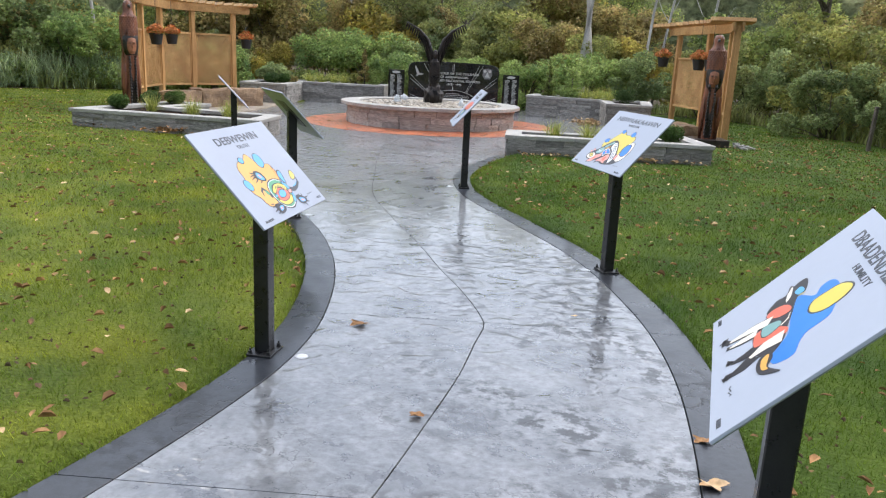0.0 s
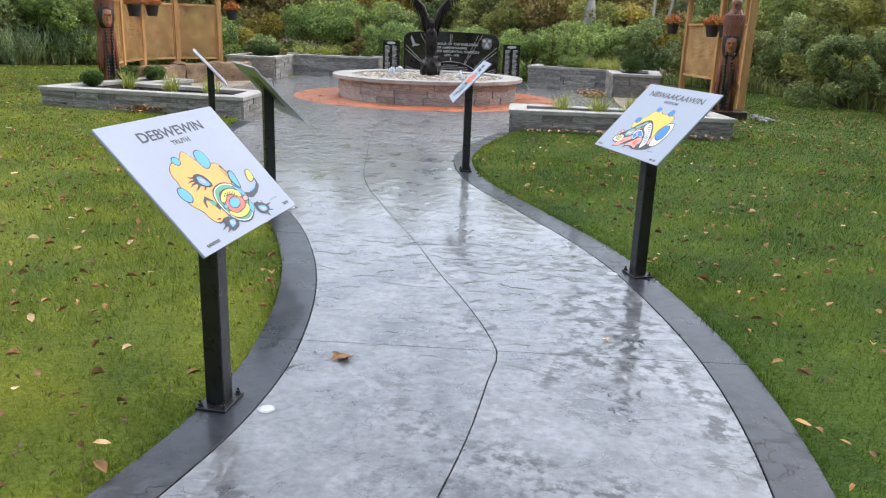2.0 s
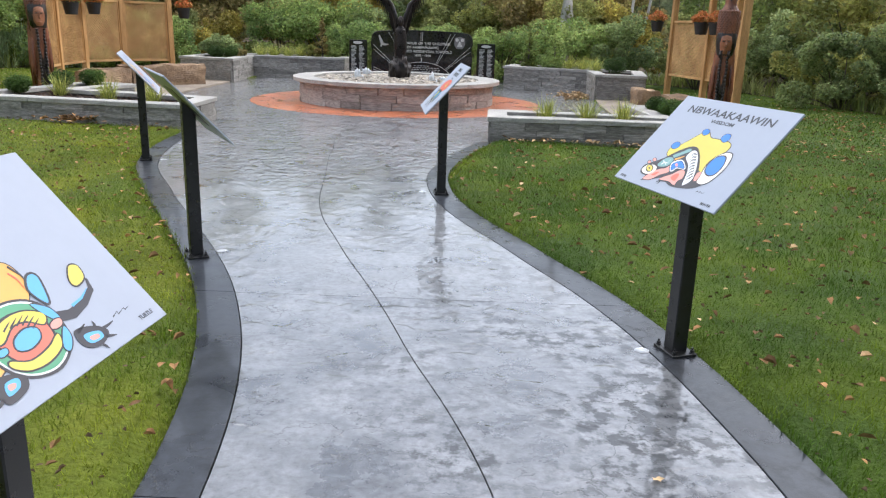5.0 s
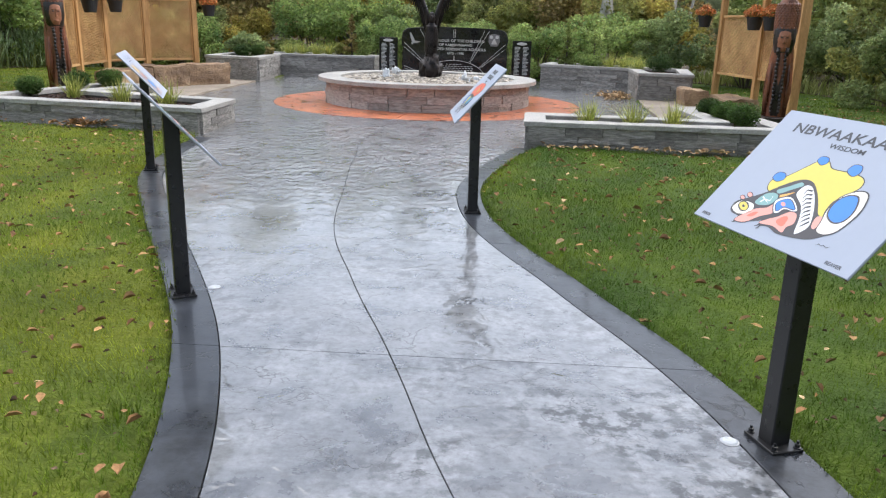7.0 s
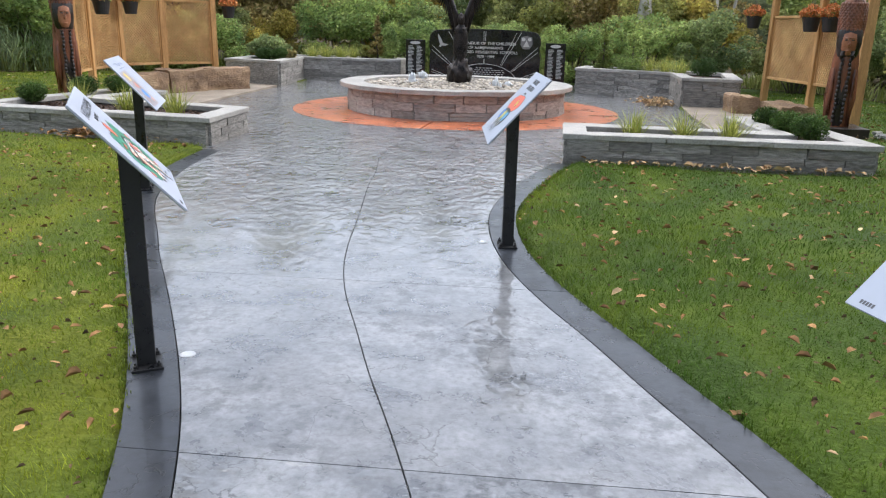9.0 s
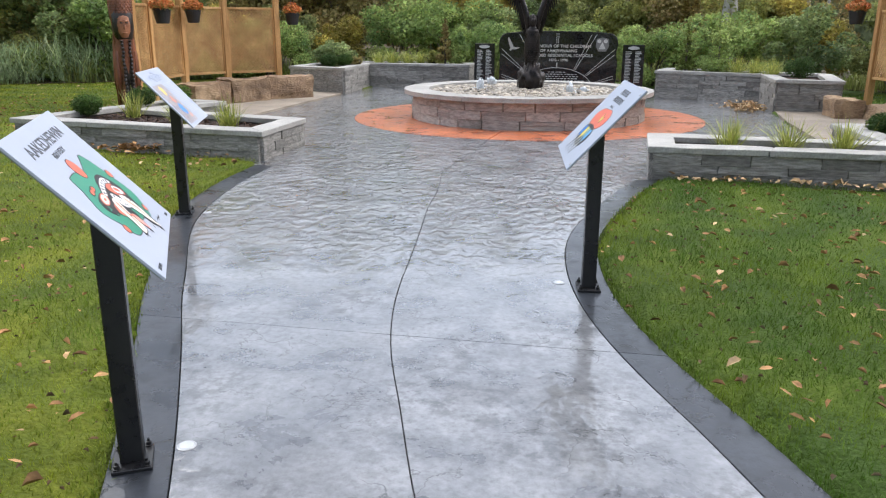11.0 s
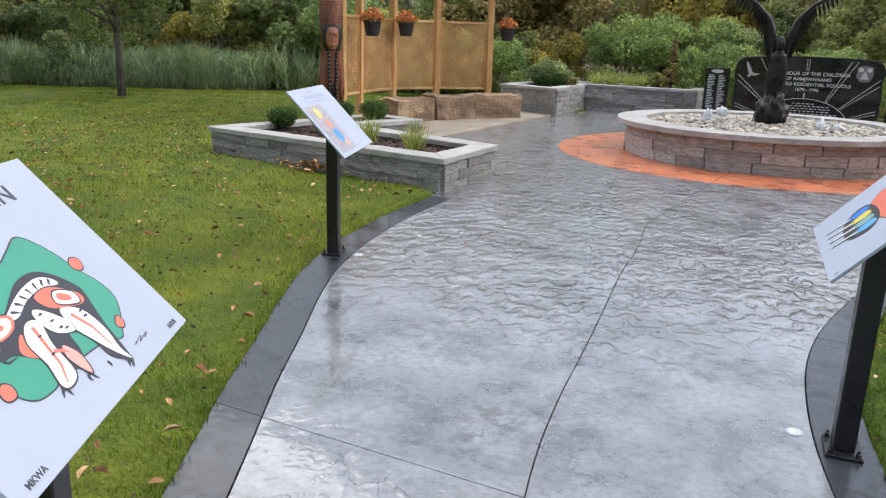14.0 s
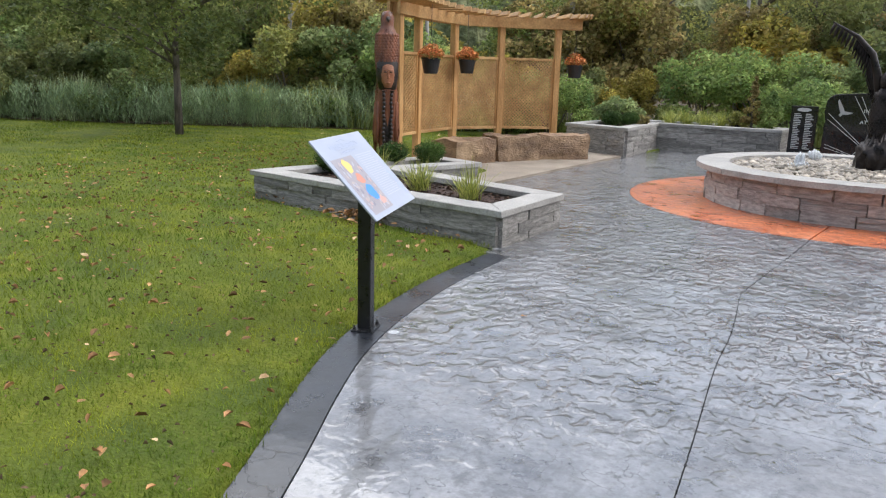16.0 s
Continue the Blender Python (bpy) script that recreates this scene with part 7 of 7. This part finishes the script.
# ---- fallen leaves, rubble, stake ----
def leaf_bits(name, places, size, seed, curl=0.5):
    """Curled fallen leaves, each of two joined quads."""
    rng = np.random.default_rng(seed)
    p = np.asarray(places, float)
    n = len(p)
    a = rng.uniform(0, 2 * np.pi, n)
    s = rng.uniform(*size, n)
    u = np.stack([np.cos(a), np.sin(a), rng.uniform(-0.3, 0.3, n)], 1) * s[:, None]
    v = np.stack([-np.sin(a), np.cos(a), rng.uniform(-0.3, 0.3, n)], 1) * (s * rng.uniform(0.35, 0.6, n))[:, None]
    up = np.zeros((n, 3))
    up[:, 2] = s * rng.uniform(0.1, curl, n)
    c = [p - u, p - u * 0.35 + v * 1.0 + up, p + u * 0.45 + v * 0.8 + up, p + u, p + u * 0.35 - v * 1.0 + up * 0.7, p - u * 0.45 - v * 0.8 + up * 0.7]
    verts = np.stack(c, 1).reshape(-1, 3)
    base = np.arange(n)[:, None] * 6
    faces = np.concatenate([base + (0, 3, 2, 1), base + (0, 5, 4, 3)], 1).reshape(-1, 4)
    return raw_mesh(name, verts, faces)


def lone_leaf(s, seed):
    """A lobed dry leaf with curled edges and a stalk."""
    r = random.Random(seed)
    bm = bmesh.new()
    rings = []
    for f in (0.0, 0.35, 0.7, 1.0):
        ring = []
        for k in range(20):
            a = 2 * math.pi * k / 20
            lobe = 1 + 0.28 * f * math.cos(5 * a) + r.uniform(-0.08, 0.08) * f
            x, y = s * f * lobe * math.cos(a) * 1.15, s * f * lobe * math.sin(a) * 0.8
            ring.append(bm.verts.new((x, y, 0.004 + s * (0.42 * f * f * abs(math.sin(a + seed)) + 0.10 * f * math.sin(3 * a)))))
        rings.append(ring)
    for p, q in zip(rings, rings[1:]):
        for k in range(20):
            bm.faces.new((p[k], p[(k + 1) % 20], q[(k + 1) % 20], q[k]))
    bmesh.ops.remove_doubles(bm, verts=bm.verts, dist=1e-5)
    tube([(s * 0.9, 0, 0.006), (s * 1.6, s * 0.15, 0.010)], [0.0014, 0.001], 5, bm)
    return smooth(bm)


M["leaf_pale"] = material("pale_fallen_leaves", (0.42, 0.27, 0.13), (0.62, 0.46, 0.28), 12, 50, (0.6, 0.85), 0.2, vary=0.3, island=True, hue=0.006, spec=0.2)
M["leaf_brown"] = material("brown_fallen_leaves", (0.16, 0.085, 0.038), (0.42, 0.24, 0.11), 12, 50, (0.6, 0.85), 0.2, vary=0.5, island=True, hue=0.006, spec=0.2)
M["crumb"] = material("dark_soil_crumbs", (0.06, 0.038, 0.02), (0.16, 0.10, 0.055), 30, 80, (0.8, 0.95), 0.3, vary=0.4, island=True)
rng = np.random.default_rng(33)


def lawn_places(n, x0, x1, y0, y1, lift, seed):
    g = np.random.default_rng(seed)
    x, y = g.uniform(x0, x1, n), g.uniform(y0, y1, n)
    ok = off_path(x, y) > 0.02
    for poly in (PLAZA, PLANTER_L, PLANTER_R, BACK_L, BACK_R):
        ok &= ~inside(poly, x, y)
    ok &= (y < 13.0) | (x < -7.9) | (x > 5.4)
    x, y = x[ok], y[ok]
    return np.c_[x, y, ground_z(x, y) + lift]


tagged(part("fallen_leaves", leaf_bits("fallen_leaves", lawn_places(850, -13, 8.5, -1.5, 20, 0.060, 1), (0.018, 0.042), 2), M["leaf_pale"]), "pale tan fallen leaves scattered over the lawn", "leaves", kind="stuff")
tagged(part("fallen_leaves", leaf_bits("fallen_leaves", lawn_places(7500, -11, 8, -1.5, 16, 0.050, 3), (0.013, 0.036), 4, 0.9), M["leaf_brown"]), "brown fallen leaves scattered over the lawn", "leaves", kind="stuff")
tagged(part("soil_crumbs", leaf_bits("soil_crumbs", lawn_places(14000, -10, 7.5, -1.5, 14, 0.036, 5), (0.007, 0.016), 6, 1.2), M["crumb"]), "dark worm casts and bits in the turf", "soil", kind="stuff")
g = np.random.default_rng(8)
pile = np.c_[g.normal(2.87, 0.20, 260), g.normal(17.35, 0.28, 260), np.abs(g.normal(0, 0.05, 260)) + 0.01]
tagged(part("leaf_pile", leaf_bits("leaf_pile", pile[(pile[:, 0] < 3.12)], (0.03, 0.06), 9, 0.9), M["leaf_pale"]), "drift of dry tan leaves against the raised planter", "leaves", kind="stuff")
pile = np.c_[g.normal(-5.05, 0.16, 70), 10.40 - np.abs(g.normal(0, 0.10, 70)), np.abs(g.normal(0, 0.03, 70)) + 0.06]
tagged(part("leaf_pile", leaf_bits("leaf_pile", pile, (0.03, 0.06), 10, 0.9), M["leaf_brown"]), "small drift of brown leaves against the planter", "leaves", kind="stuff")
pile = np.c_[g.uniform(0.9, 3.9, 60), 9.93 - 0.14 * g.random(60), np.full(60, 0.06)]
tagged(part("leaf_pile", leaf_bits("leaf_pile", pile, (0.03, 0.06), 11, 0.9), M["leaf_pale"]), "pale leaves lying along the planter's foot", "leaves", kind="stuff")
for k, (x, y, s, key) in enumerate(((-0.26, 1.65, 0.052, "leaf_brown"), (0.18, 0.56, 0.034, "leaf_brown"), (1.33, 0.16, 0.055, "leaf_pale"), (1.385, 0.515, 0.042, "leaf_brown"), (1.10, 4.34, 0.035, "leaf_brown"), (1.0, 2.05, 0.02, "leaf_pale"), (-2.4, 8.6, 0.02, "leaf_brown"))):
    ob = part("fallen_leaf", lone_leaf(s * 0.78, 40 + k), M[key], m=pose(x, y, 0.002))
    tagged(ob, "single curled wet leaf lying on the path", "leaf", "leaves on the path")
spots = [(5.3 + r.gauss(0, 0.10), 12.9 + r.gauss(0, 0.22), 0.05 + r.random() * 0.05) for _ in range(34)]
M["rubble"] = material("pale_rubble", (0.26, 0.255, 0.24), (0.42, 0.41, 0.39), 8, 50, (0.6, 0.85), 0.4, vary=0.2, island=True)
tagged(part("rubble", pebble_mesh("rubble", spots, r, (0.02, 0.05)), M["rubble"]), "loose pale stones beside the carved pole's plinth", "stones", kind="stuff")
stake = part("wooden_stake", box(0.07, 0.07, 0.95, (0, 0, -0.05), 0.01), M["bark"], m=pose(8.05, 13.7, 0.03, 2, 1, 10))
tagged(stake, "grey weathered wooden stake at the lawn's edge", "stake")

# ---- mulch chips ----
chips = []
for poly in (PLANTER_L, PLANTER_R):
    inner = inset(poly, 0.29)
    xs, ys = [p[0] for p in inner], [p[1] for p in inner]
    x, y = g.uniform(min(xs), max(xs), 2600), g.uniform(min(ys), max(ys), 2600)
    ok = inside(inner, x, y)
    chips.append(np.c_[x[ok], y[ok], np.full(ok.sum(), ZB + 0.006)])
M["chip"] = material("bark_chips", (0.03, 0.018, 0.012), (0.13, 0.075, 0.05), 14, 50, (0.75, 0.9), 0.2, vary=0.5, island=True)
tagged(part("mulch_chips", leaf_bits("mulch_chips", np.concatenate(chips), (0.012, 0.035), 51, 0.8), M["chip"]), "dark bark chips over the planter beds", "mulch", kind="stuff")

# ---- turf blades ----
def turf(n, near, far, x0, x1, y0, y1, height, width, seed):
    p = lawn_places(n, x0, x1, y0, y1, -0.004, seed)
    d = off_path(p[:, 0], p[:, 1])
    p = p[(d > near) & (d <= far)]
    gg = np.random.default_rng(seed + 1)
    m = len(p)
    a = gg.uniform(0, 2 * np.pi, m)
    patch = 0.75 + 0.5 * (np.sin(p[:, 0] * 2.1 + np.sin(p[:, 1] * 1.7) * 2) * 0.5 + 0.5)
    h = gg.uniform(*height, m) * patch
    w = gg.uniform(*width, m)
    s = np.stack([np.cos(a), np.sin(a), np.zeros(m)], 1) * (w / 2)[:, None]
    tip = p + np.stack([gg.normal(0, 0.45, m) * h, gg.normal(0, 0.45, m) * h, h], 1)
    return tri_mesh("grass", np.stack([p - s, p + s, tip], 1).reshape(-1, 3), 3)


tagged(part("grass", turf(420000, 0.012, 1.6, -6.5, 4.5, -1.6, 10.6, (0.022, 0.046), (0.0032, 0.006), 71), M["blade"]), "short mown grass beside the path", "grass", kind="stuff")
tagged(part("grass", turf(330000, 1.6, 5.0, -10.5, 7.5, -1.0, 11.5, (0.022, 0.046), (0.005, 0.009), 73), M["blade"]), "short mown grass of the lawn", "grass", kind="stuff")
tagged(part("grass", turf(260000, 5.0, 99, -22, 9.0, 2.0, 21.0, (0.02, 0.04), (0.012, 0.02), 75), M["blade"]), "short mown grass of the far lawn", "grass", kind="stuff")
edge_spots = []
for side, line in ((-1, OUT_L), (1, OUT_R)):
    for (xa, ya) in line:
        for k in range(26):
            edge_spots.append((xa + side * g.uniform(0.0, 0.05), ya + g.uniform(-0.06, 0.06), 0.0))
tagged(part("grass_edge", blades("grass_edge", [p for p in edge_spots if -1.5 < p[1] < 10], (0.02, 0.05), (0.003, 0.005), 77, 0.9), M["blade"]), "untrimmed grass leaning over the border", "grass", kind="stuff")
weed = [(-1.05 + g.normal(0, 0.04), 3.05 + g.normal(0, 0.05), 0.01) for _ in range(26)]
tagged(part("weed_tuft", blades("weed_tuft", weed, (0.12, 0.24), (0.005, 0.009), 79, 1.0), M["blade"]), "long grass tuft leaning over the border", "grass", kind="stuff")
